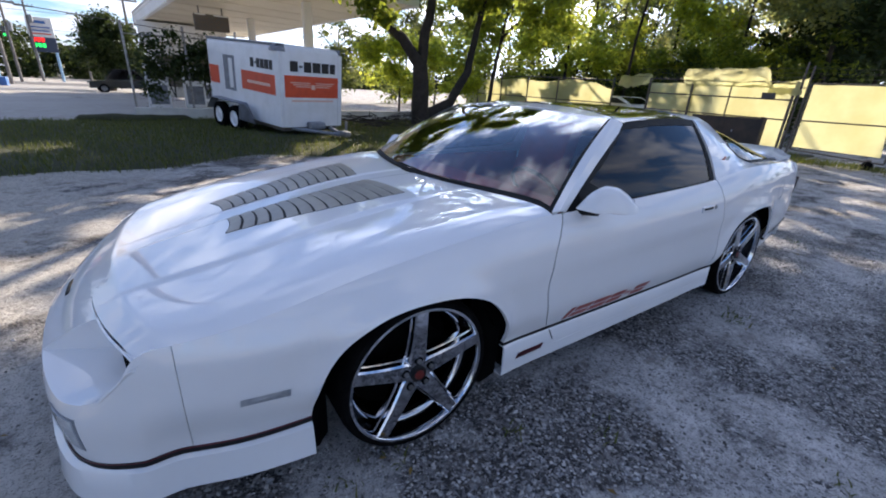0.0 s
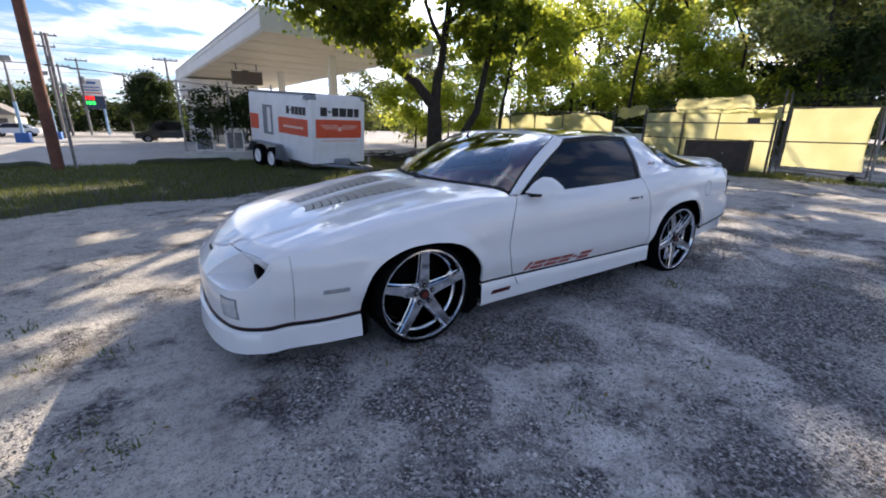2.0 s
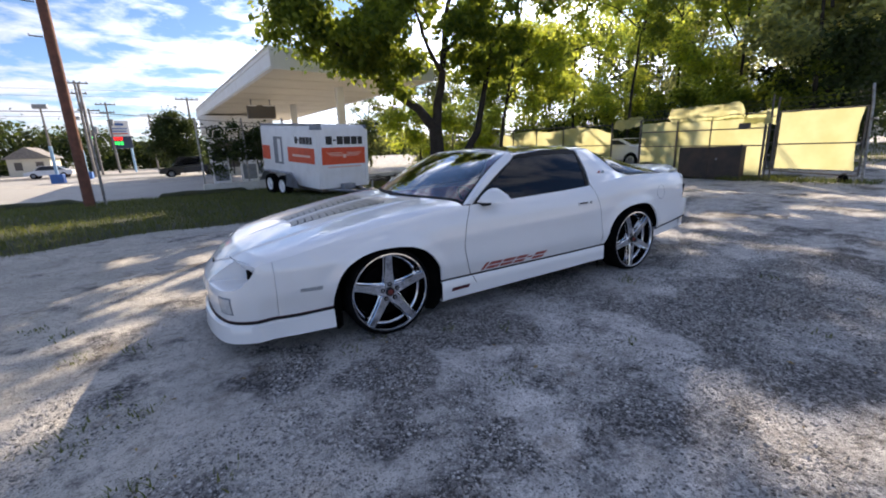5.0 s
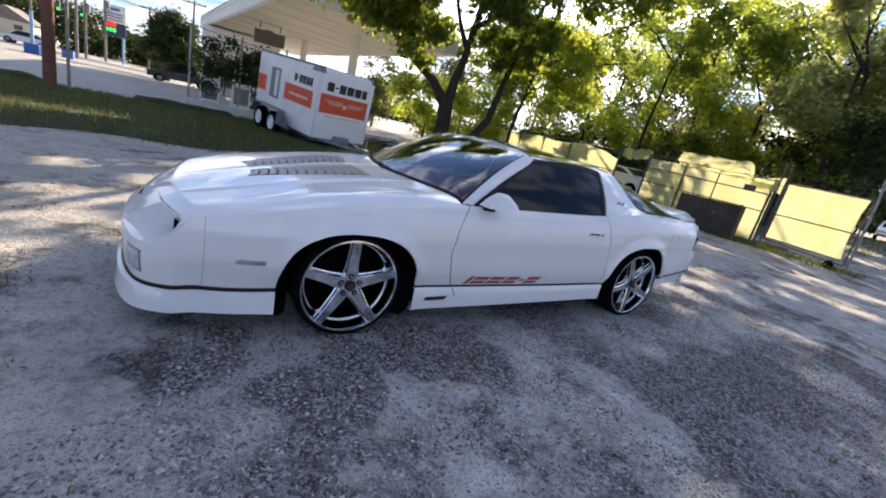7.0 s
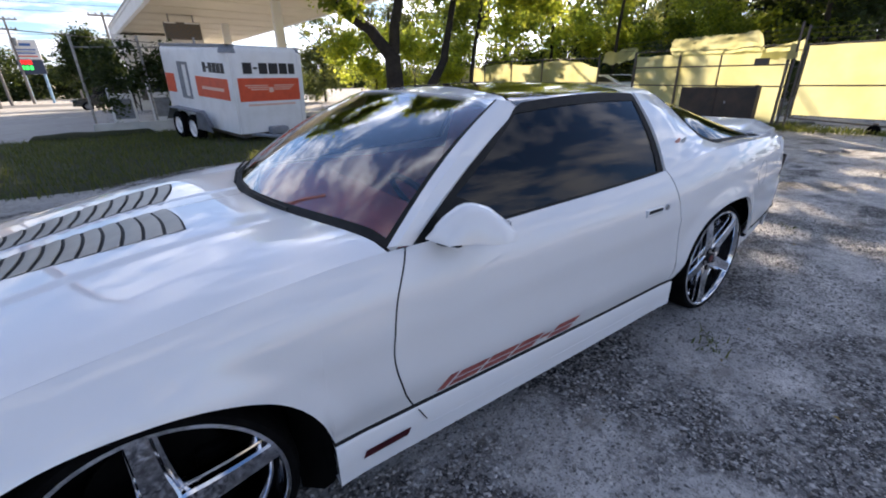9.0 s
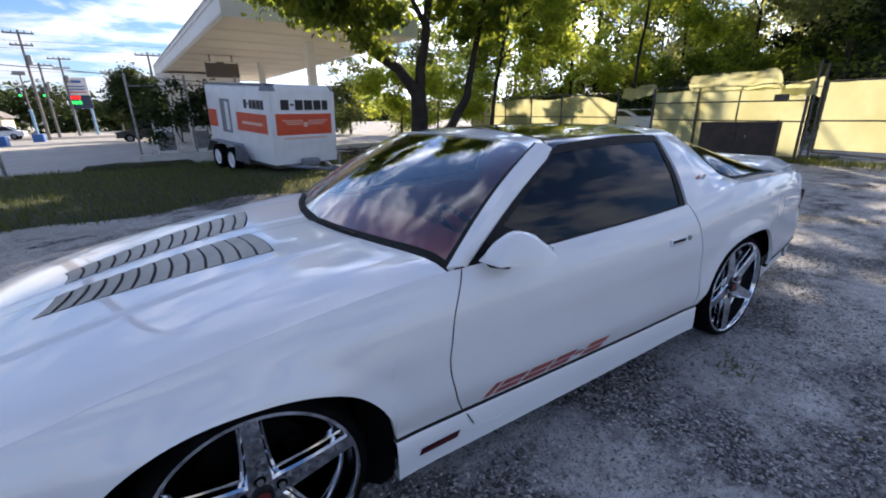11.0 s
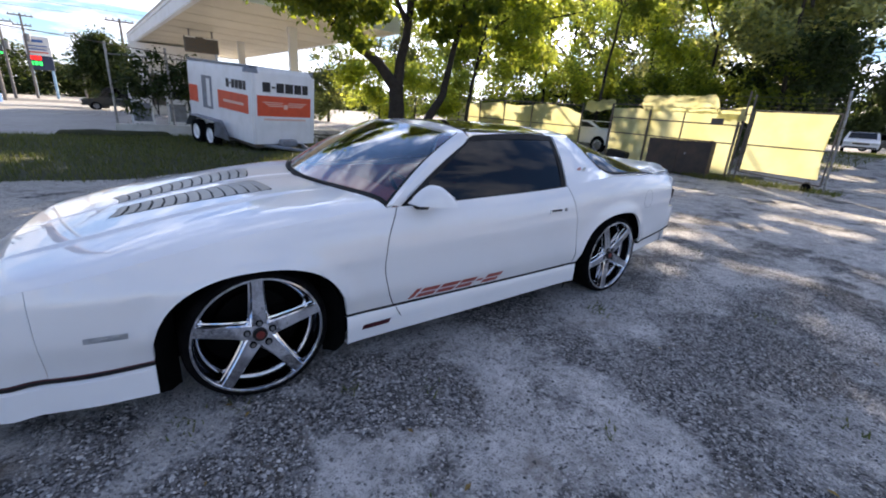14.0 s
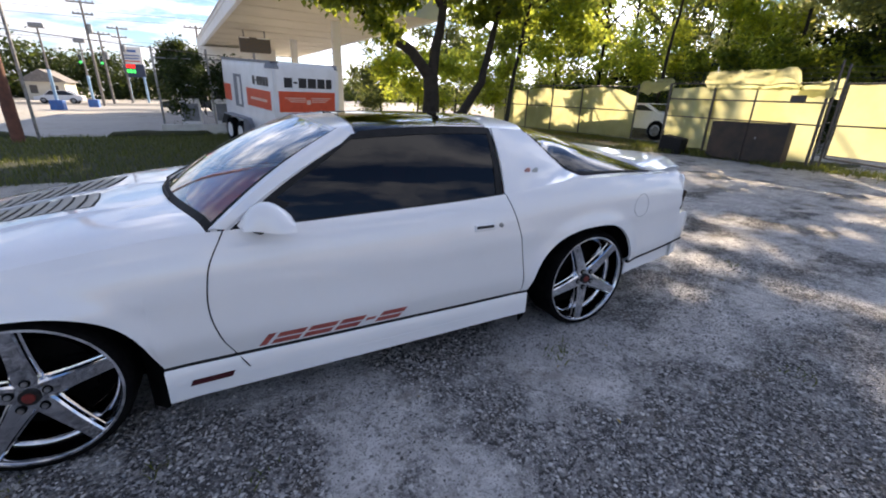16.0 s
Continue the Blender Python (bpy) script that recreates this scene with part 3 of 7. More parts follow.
def nose_point(k, s, z, out=0.0):
    """Bumper face: leaning back above and below its most forward line."""
    lean = smoothstep(1.0, 8.0, k)
    dx = lean * (0.45 * max(0.0, z - 0.40) ** 1.2 + 0.10 * max(0.0, 0.36 - z)) - out * lean
    w = nose_w(k) - 0.02 * smoothstep(0.42, 0.27, z) * (1 - lean) - 0.05 * max(0, z - 0.46) * (1 - lean)
    w = lerp(side_half(max(nose_x(k), -0.84), z), w, smoothstep(0.0, 3.0, k)) + out * (1 - lean)
    return (nose_x(k) + dx, YC + s * w, z)


rows = [[nose_point(k, s, lerp(stripe_z(nose_x(k)) + 0.006, nose_t(k), v / 10)) for k, s in ring] for v in range(11)]
part("front_bumper", sheet(rows, 0.012, (0, YC, 0.4)), PAINT, car, smooth=45)
rows = [[nose_point(k, s, stripe_z(nose_x(k)) + dz, 0.003) for k, s in ring] for dz in (-0.014, 0.007)]
part("bumper_stripe", sheet(rows, 0.004, (0, YC, 0.28)), TRIM, car, "thin black and red stripe round the bumper")
rows = [[nose_point(k, s, stripe_z(nose_x(k)) + dz, 0.0045) for k, s in ring] for dz in (0.003, 0.0062)]
part("bumper_pinstripe", sheet(rows, 0.003, (0, YC, 0.28)), STRIPE_RED, car)
# air dam under the stripe, running back to the wheel opening
dam = [(x, s) for s in (-1,) for x in np.linspace(-0.394, -0.70, 8)]
prof = ((0.145, -0.05), (0.145, 0.008), (0.15, 0.02), (0.20, 0.014), (0.255, 0.008), (0.268, -0.01))
rows = []
for z, o in prof:
    def dam_z(x):
        """Bottom and top edge follow the car's rake."""
        v = (z - 0.145) / 0.123
        return lerp(lerp(0.110, 0.147, smoothstep(-1.05, -0.45, x)), stripe_z(x) - 0.014, v)
    near_side = [(x, YC - (side_half(x, 0.30) + o), dam_z(x)) for x in np.linspace(-0.394, -0.70, 8)]
    front = [nose_point(k, s, 0.30, o + 0.012 * smoothstep(3, 9, k)) for k, s in ring if k > 0.4]
    front = [(p[0], p[1], dam_z(p[0])) for p in front]
    far_side = [(x, 2 * YC - y, q) for x, y, q in near_side[::-1]]
    rows.append(near_side + front + far_side)
part("front_air_dam", sheet(rows, 0.006, (0, YC, 0.2)), PAINT, car, smooth=40)


# nose panel between bumper lip and hood, with the lamp recesses
def lip_at(h):
    """Bumper lip at a half width."""
    a, c = 1.2, N_LAST
    for _ in range(30):
        m = (a + c) / 2
        if nose_w(m) > h:
            a = m
        else:
            c = m
    return nose_point(a, 1, nose_t(a))


def edge_at(h):
    """Hood's leading edge at a half width."""
    f = h / 0.775
    x = hood_front(f) + 0.002
    return Vector((x, YC + h, hood_z(x, f) - 0.004))


def nose_column(h_lip, h_edge, s, deep, n=13):
    """Points from lip to hood edge: straight, or over the shelf and up the back wall of the recess."""
    lip, edge = Vector(lip_at(h_lip)), edge_at(h_edge)
    depth = 0.09 * deep
    base = Vector((edge.x + depth, edge.y, lerp(lip.z, edge.z, 0.12 + 0.30 * smoothstep(0.58, 0.78, h_edge))))
    out = []
    for k in range(n):
        v = k / (n - 1)
        if deep:
            p = lip.lerp(base, v / 0.6) if v < 0.6 else base.lerp(edge, (v - 0.6) / 0.4)
        else:
            p = lip.lerp(edge, v) + Vector((0, 0, 0.010 * math.sin(math.pi * v)))
        out.append(Vector((p.x, YC + s * (p.y - YC), p.z)))
    return out


columns = []
for t in np.linspace(1, 0, 14):
    columns.append(nose_column(lerp(0.30, 0.755, t), lerp(0.46, 0.772, t), -1, 1 if t < 0.99 else 0.0))
columns += [nose_column(0.30 * t, 0.46 * t, -1, 0) for t in np.linspace(0.985, 0, 9)]
columns += [[Vector((p.x, 2 * YC - p.y, p.z)) for p in c] for c in columns[-2::-1]]
part("nose_panel", sheet(columns, 0.006, (0, YC, 0)), PAINT, car, smooth=28)
for s in (-1, 1):
    wall = [nose_column(lerp(0.30, 0.755, t), lerp(0.46, 0.772, t), s, 1) for t in (0.90, 0.93, 0.96, 0.98)]
    rows = [[p + Vector((-0.006, 0, 0.001)) for p in c[8:12]] for c in wall]
    part("lamp_gap", sheet(rows, 0.003, (0, YC, 0.3)), TRIM, car, "black gap at the lamp door")
    # fog lamp, side marker, grille slot
    part("lamp_frame", sheet([[nose_point(k, s, z, 0.002) for k in np.linspace(6.05, 7.80, 9)] for z in np.linspace(0.300, 0.412, 4)], 0.004, (0, YC, 0.35)), T_GREY, car)
    b = sheet([[nose_point(k, s, z, 0.004) for k in np.linspace(6.2, 7.65, 9)] for z in np.linspace(0.308, 0.404, 4)], 0.005, (0, YC, 0.35))
    part("fog_lamp", b, LENS, car, "clear rectangular turn lamp in the bumper")
    b = bmesh.new()
    vs = [b.verts.new(side_point(x, z, s, 0.003)) for x, z in ((-0.59, 0.425), (-0.458, 0.428), (-0.456, 0.452), (-0.588, 0.449))]
    b.faces.new(vs)
    bmesh.ops.solidify(b, geom=b.faces[:], thickness=0.005)
    part("side_marker", b, LENS, car, "clear side marker lens")
rows = [[nose_column(h, h * 1.5, s_, 0)[k] + Vector((-0.003, 0, 0.003)) for k in (5, 6)] for h, s_ in ((0.05, -1), (0.0, 1), (0.05, 1))]
part("nose_badge", sheet(rows, 0.003, (0, YC, 0)), TRIM, car)


# ---- glasshouse ----
def ws_base(f):
    x = hood_rear(f) + 0.035
    return Vector((x, YC + f * 0.825, hood_z(min(x, 0.6), f) - 0.004 + 0.005 * abs(f)))


def ws_top(f):
    return Vector((1.075 + 0.115 * abs(f) ** 1.8, YC + f * 0.632, 1.225 - 0.032 * abs(f) ** 2))


def ws_point(f, v):
    p = ws_base(f).lerp(ws_top(f), v)
    n = Vector((-0.55, 0, 0.83))
    return p + n * 0.035 * math.sin(math.pi * v) * (1 - 0.3 * abs(f))


part("windshield", sheet([[ws_point(f / 12, v / 14) for f in range(-12, 13)] for v in range(15)], 0.005, INSIDE), WINDSHIELD, car, "raked glass windshield reflecting sky and leaves", smooth=60)
rows = [[ws_point(f / 14, v) + Vector((0, 0, 0.002)) for f in range(-14, 15)] for v in (-0.05, 0.0, 0.032)]
part("windshield_seal", sheet(rows, 0.006, INSIDE), TRIM, car)
rows = [[(hood_rear(f / 20) + d, YC + f / 20 * 0.835, hood_z(min(hood_rear(f / 20), 0.6), f / 20) - dz) for f in range(-20, 21)] for d, dz in ((-0.01, 0.014), (0.02, 0.022), (0.05, 0.014))]
part("cowl_panel", sheet(rows, 0.01, INSIDE), TRIM, car)
for y0, y1 in ((0.42, 0.98), (0.98, 1.45)):
    f0, f1 = (y0 - YC) / 0.83, (y1 - YC) / 0.83
    a, m_, e = ws_point(f0, 0.0), ws_point((f0 + f1) / 2, 0.012), ws_point(f1, 0.03)
    part("wiper", tube_bm([p + Vector((-0.012, 0, 0.012)) for p in (a, m_, e)], 0.005, 6), TRIM, car, "black wiper arm resting on the glass")


def pillar_in(v, s):
    p = ws_point(s * 1.0, v)
    return p


def pillar_out(v, s):
    p = Vector((0.685, YC + s * 0.852, 0.845)).lerp(Vector((1.250, YC + s * 0.668, 1.166)), v)
    return p + Vector((-0.02, s * 0.012, 0.012)) * math.sin(math.pi * v)


for s in (-1, 1):
    rows = []
    for k in range(15):
        v = k / 14
        a, c = pillar_in(v, s), pillar_out(v, s)
        mid = a.lerp(c, 0.5) + Vector((-0.012, s * 0.012, 0.012))
        rows.append([a + Vector((0.01, 0, -0.012)), a + Vector((-0.004, 0, 0.006)), mid, c, c + Vector((0.012, -s * 0.012, -0.012))])
    part("windshield_pillar", sheet(rows, 0.01, INSIDE), PAINT, car, smooth=50)
    rows = [[ws_point(s * lerp(0.982, 1.0, q), k / 14) + Vector((-0.003, 0, 0.003)) for q in (0, 1)] for k in range(15)]
    part("pillar_seal", sheet(rows, 0.003, INSIDE), TRIM, car)
    # side window
    def win(u, v):
        lo = Vector((lerp(0.70, 1.944, u), 0, 0))
        lo = Vector((lo.x, YC + s * (side_half(lo.x, crest_z(lo.x)) - 0.012), crest_z(lo.x) + 0.002))
        hi = Vector((lerp(1.252, 1.975, u), YC + s * lerp(0.662, 0.632, u), 1.163 + 0.030 * math.sin(math.pi * min(1, u * 0.62 + 0.12))))
        p = lo.lerp(hi, v)
        return p + Vector((0, s * 0.018 * math.sin(math.pi * v), 0))
    part("side_window", sheet([[win(u / 16, v / 8) for u in range(17)] for v in range(9)], 0.004, INSIDE), TINT, car, "dark tinted frameless side window", smooth=60)
    o = Vector((0, s * 0.004, 0))
    part("window_seal", sheet([[win(u, v / 10) + o for u in (-0.03, 0.018)] for v in range(11)], 0.012, INSIDE), TRIM, car)
    part("window_seal", sheet([[win(u, v / 10) + o for u in (0.972, 1.004)] for v in range(11)], 0.012, INSIDE), TRIM, car)
    part("window_seal", sheet([[win(u / 16, v) + o for u in range(17)] for v in (0.93, 1.03)], 0.012, INSIDE), TRIM, car)
    part("window_seal", sheet([[win(u / 16, v) + o for u in range(17)] for v in (-0.02, 0.012)], 0.012, INSIDE), TRIM, car)
    b = bmesh.new()
    vs = [b.verts.new(win(u, v) + o * 1.5) for u, v in ((-0.01, 0.0), (0.10, 0.0), (0.10, 0.22), (0.015, 0.30), (-0.01, 0.2))]
    b.faces.new(vs)
    bmesh.ops.solidify(b, geom=b.faces[:], thickness=0.006)
    part("mirror_gusset", b, TRIM, car)

# roof: header, two lift-out panels, centre bar, rear band
def roof_point(x, f):
    half = lerp(0.640, 0.622, smoothstep(1.2, 2.2, x))
    edge = 1.190 - 0.035 * max(0.0, abs(f) - 0.9) / 0.1
    zc = 1.236 + 0.010 * math.sin(math.pi * min(max((x - 1.1) / 1.1, 0), 1))
    return Vector((x, YC + f * half, edge + (zc - edge) * (1 - abs(f) ** 2.4)))


def header_front(f):
    return 1.070 + 0.112 * abs(f) ** 1.8


part("roof_header", sheet([[roof_point(lerp(header_front(f / 16), 1.262, v / 5), f / 16 * 1.02) - Vector((0, 0, 0.010 * (1 - v / 5))) for f in range(-16, 17)] for v in range(6)], 0.012, INSIDE), PAINT, car, smooth=50)
part("roof_bar", sheet([[roof_point(lerp(1.25, 2.02, v / 8), f / 40) + Vector((0, 0, 0.004)) for f in (-2.4, -1.2, 0, 1.2, 2.4)] for v in range(9)], 0.012, INSIDE), TRIM, car)
for s in (-1, 1):
    part("roof_panel", sheet([[roof_point(lerp(1.268, 1.985, v / 10), s * f) + Vector((0, s * 0.012 * smoothstep(0.95, 1.08, f), 0.003)) for f in (0.065, 0.2, 0.4, 0.6, 0.75, 0.85, 0.92, 0.97, 1.01, 1.05, 1.08)] for v in range(11)], 0.008, INSIDE), TTOP, car, "black glass lift-out roof panel", smooth=50)
for s in (-1, 1):
    rows = [[roof_point(lerp(1.262, 1.99, v / 10), s * f) + Vector((0, s * 0.012 * smoothstep(0.95, 1.08, f), 0.0055)) for f in (1.0, 1.04, 1.085)] for v in range(11)]
    part("roof_edge", sheet(rows, 0.008, INSIDE), TRIM, car, "black trim along the roof panel", smooth=50)
part("rear_roof_band", sheet([[roof_point(lerp(1.992, 2.215, v / 5), f / 16) for f in range(-16, 17)] for v in range(6)], 0.012, INSIDE), PAINT, car, smooth=50)

hatch_y = smooth_curve([2.2, 2.28, 2.36, 2.44, 2.52, 2.8, 3.2], [0.60, 0.655, 0.715, 0.765, 0.785, 0.760, 0.715])
hatch_e = smooth_curve([2.2, 2.28, 2.36, 2.44, 2.52, 2.8, 3.2], [1.185, 1.115, 1.03, 0.962, 0.940, 0.936, 0.918])
hatch_c = smooth_curve([2.2, 2.5, 2.9, 3.2], [1.232, 1.155, 1.042, 0.955])


def hatch_point(x, f):
    e, c = hatch_e(x), hatch_c(x)
    return Vector((x, YC + f * hatch_y(x), e + (c - e) * (1 - abs(f) ** 5.0)))


HATCH_F = [s * v for s, vs in ((-1, (1, 0.985, 0.965, 0.94, 0.91, 0.87, 0.82, 0.76, 0.68, 0.58, 0.45, 0.3, 0.15)), (1, (0, 0.15, 0.3, 0.45, 0.58, 0.68, 0.76, 0.82, 0.87, 0.91, 0.94, 0.965, 0.985, 1))) for v in vs]
part("hatch_glass", sheet([[hatch_point(lerp(2.215, 3.16, v / 24), f) for f in HATCH_F] for v in range(25)], 0.006, INSIDE), HATCH, car, "large curved tinted hatch glass", smooth=60)
for s in (-1, 1):
    rows = [[hatch_point(lerp(2.21, 3.18, k / 24), s * f) + Vector((0, 0, 0.003)) for f in (0.985, 1.0)] for k in range(25)]
    part("hatch_seal", sheet(rows, 0.006, INSIDE), TRIM, car)
    # sail panel behind the side window, down to the shoulder
    rows = []
    for k in range(15):
        v = k / 14
        top_f, low_f = Vector((1.99, YC + s * 0.630, 1.196)), Vector((1.958, YC + s * (side_half(1.958, crest_z(1.958))), crest_z(1.958)))
        a = low_f.lerp(top_f, v) + Vector((0, s * 0.022 * math.sin(math.pi * v), 0))
        xe = lerp(2.52, 2.205, v ** 0.9)
        e = Vector((xe, YC + s * hatch_y(xe), hatch_e(xe)))
        row = []
        for q in range(9):
            u = q / 8
            p = a.lerp(e, u)
            if v == 0:
                x = lerp(1.958, 2.52, u)
                p = Vector((x, YC + s * side_half(x, crest_z(x)), crest_z(x)))
            elif v < 0.3:
                x = lerp(1.958, 2.52, u)
                p = Vector((x, YC + s * side_half(x, crest_z(x)), crest_z(x))).lerp(p, smoothstep(0, 0.3, v))
            row.append(p + Vector((0, s * 0.010 * math.sin(math.pi * u) * math.sin(math.pi * v), 0)))
        rows.append(row)
    sail = part("sail_panel", sheet(rows, 0.012, INSIDE), PAINT, car, smooth=50)
    for dx, m_ in ((0.0, BADGE_RED), (0.052, BADGE_GREY)):
        b = bmesh.new()
        bmesh.ops.create_cone(b, cap_ends=True, segments=12, radius1=0.020, radius2=0.016, depth=0.004, matrix=pose(2.130 + dx, YC + s * 0.792, 0.984, 90 - s * 25))
        part("badge", b, m_, sail, "small round enamel badge")
    # shoulder deck beside the hatch
    rows = []
    for k in range(25):
        x = lerp(2.50, 3.46, k / 24)
        a = Vector((x, YC + s * side_half(x, crest_z(x)), crest_z(x)))
        g = Vector((x, YC + s * (hatch_y(x) - 0.005), hatch_e(min(x, 3.2)) - 0.003))
        rows.append([a, a.lerp(g, 0.5) + Vector((0, 0, 0.006)), g])
    part("shoulder", sheet(rows, 0.01, INSIDE), PAINT, car, smooth=50)
part("rear_deck", sheet([[(x, YC + f / 8 * 0.72, 0.925 + dz - 0.012 * abs(f / 8)) for f in range(-8, 9)] for x, dz in ((3.14, 0.030), (3.25, 0.015), (3.36, 0.0), (3.48, -0.03))], 0.01, INSIDE), PAINT, car, smooth=40)
rows = []
for k in range(33):
    f = -1 + k / 16
    drop = 0.045 * smoothstep(0.82, 1.0, abs(f))
    x0, x1 = 3.20 - 0.05 * abs(f) ** 3 + 0.06 * smoothstep(0.9, 1, abs(f)), 3.535 - 0.05 * f * f
    zt = 0.985 - drop
    rows.append([(x0, YC + f * 0.715, zt - 0.030 + drop * 0.4), (lerp(x0, x1, 0.08), YC + f * 0.715, zt - 0.021), (lerp(x0, x1, 0.5), YC + f * 0.715, zt - 0.009), (x1 - 0.006, YC + f * 0.71, zt + 0.001), (x1, YC + f * 0.71, zt - 0.004), (x1 + 0.004, YC + f * 0.71, zt - 0.02),
                 (lerp(x0, x1, 0.7), YC + f * 0.715, zt - 0.035), (x0 + 0.01, YC + f * 0.715, zt - 0.062 + drop * 0.4)])
part("spoiler", sheet(rows, 0.004, (3.4, YC, 0.9)), PAINT, car, "white wrap-around rear spoiler", smooth=40)

# tail
TAIL_RING = [(3.455, 0.806), (3.475, 0.80), (3.495, 0.785), (3.515, 0.76), (3.53, 0.70), (3.54, 0.6), (3.545, 0.4), (3.547, 0.2), (3.548, 0.0)]
tail_ring = [(x, -w) for x, w in TAIL_RING] + [(x, w) for x, w in TAIL_RING[-2::-1]]
part("tail_panel", sheet([[(x + (dx if abs(w) < 0.79 else dx * 0.4) - (0.02 if abs(w) < 0.79 else 0), YC + w * sw, z) for x, w in tail_ring] for z, dx, sw in ((0.63, -0.06, 1.0), (0.66, -0.07, 1.0), (0.80, -0.045, 0.995), (0.87, -0.01, 0.975), (0.893, -0.02, 0.955))], 0.01, INSIDE), PAINT, car, smooth=40)
part("rear_bumper", sheet([[(x + dx * smoothstep(3.45, 3.50, x), YC + w * sw, z + (stripe_z(3.5) - 0.43)) for x, w in tail_ring] for z, dx, sw in ((0.31, -0.08, 0.96), (0.31, -0.01, 0.99), (0.428, 0.055, 0.99), (0.44, 0.07, 1.0), (0.53, 0.088, 1.0), (0.60, 0.088, 1.0), (0.625, 0.075, 0.995), (0.635, 0.0, 0.97))], 0.01, INSIDE), PAINT, car, smooth=40)
for s in (-1, 1):
    b = bmesh.new()
    pts = [(3.452, 0.808, 0.665), (3.475, 0.815, 0.665), (3.50, 0.785, 0.665), (3.50, 0.6, 0.665), (3.50, 0.15, 0.665)]
    lo = [b.verts.new((x - 0.03, YC + s * (w + 0.001), z)) for x, w, z in pts]
    hi = [b.verts.new((x - 0.005, YC + s * (w + 0.001), 0.785)) for x, w, z in pts]
    for k in range(4):
        b.faces.new((lo[k], lo[k + 1], hi[k + 1], hi[k]))
    bmesh.ops.solidify(b, geom=b.faces[:], thickness=0.008)
    part("tail_lamp", b, TAIL, car, "dark red wrap-round tail lamp")
    # door mirror
    b = bmesh.new()
    rings = []
    for k in range(9):
        u = k / 8
        x = lerp(0.742, 0.918, u)
        h = 0.102 * max(0.0, math.sin(math.pi * (0.03 + 0.84 * u ** 0.95))) ** 0.8
        w = 0.10 + 0.085 * smoothstep(0, 0.8, u)
        ring_v = []
        for q in range(14):
            a = 2 * math.pi * q / 14
            yy, zz = math.cos(a), math.sin(a)
            zz = zz if zz > 0 else zz * 0.05
            ring_v.append(b.verts.new((x + 0.010 * yy, YC + s * (0.872 + w * 0.5 * (1 + yy) * 0.9 - 0.012), 0.856 + h * zz)))
        rings.append(ring_v)
    for r, q in zip(rings, rings[1:]):
        for k in range(14):
            b.faces.new((r[k], r[(k + 1) % 14], q[(k + 1) % 14], q[k]))
    b.faces.new(rings[0])
    b.faces.new(rings[-1][::-1])
    mirror = part("door_mirror", b, PAINT, car, "white teardrop door mirror", smooth=38)
    # foot drawn in black to paint the shadow gap below the mirror
    b = bmesh.new()
    tube(b, [(0.79, YC + s * 0.835, 0.835), (0.81, YC + s * 0.915, 0.851)], [0.020, 0.022], 10)
    part("mirror_foot", b, TRIM, mirror, "short mirror foot, black for the shadow gap under the mirror")
    part("mirror_glass", box_bm(0.918, 0.922, YC + min(s * 0.90, s * 1.0), YC + max(s * 0.90, s * 1.0), 0.862, 0.905, bevel=0.001), CHROME, mirror)


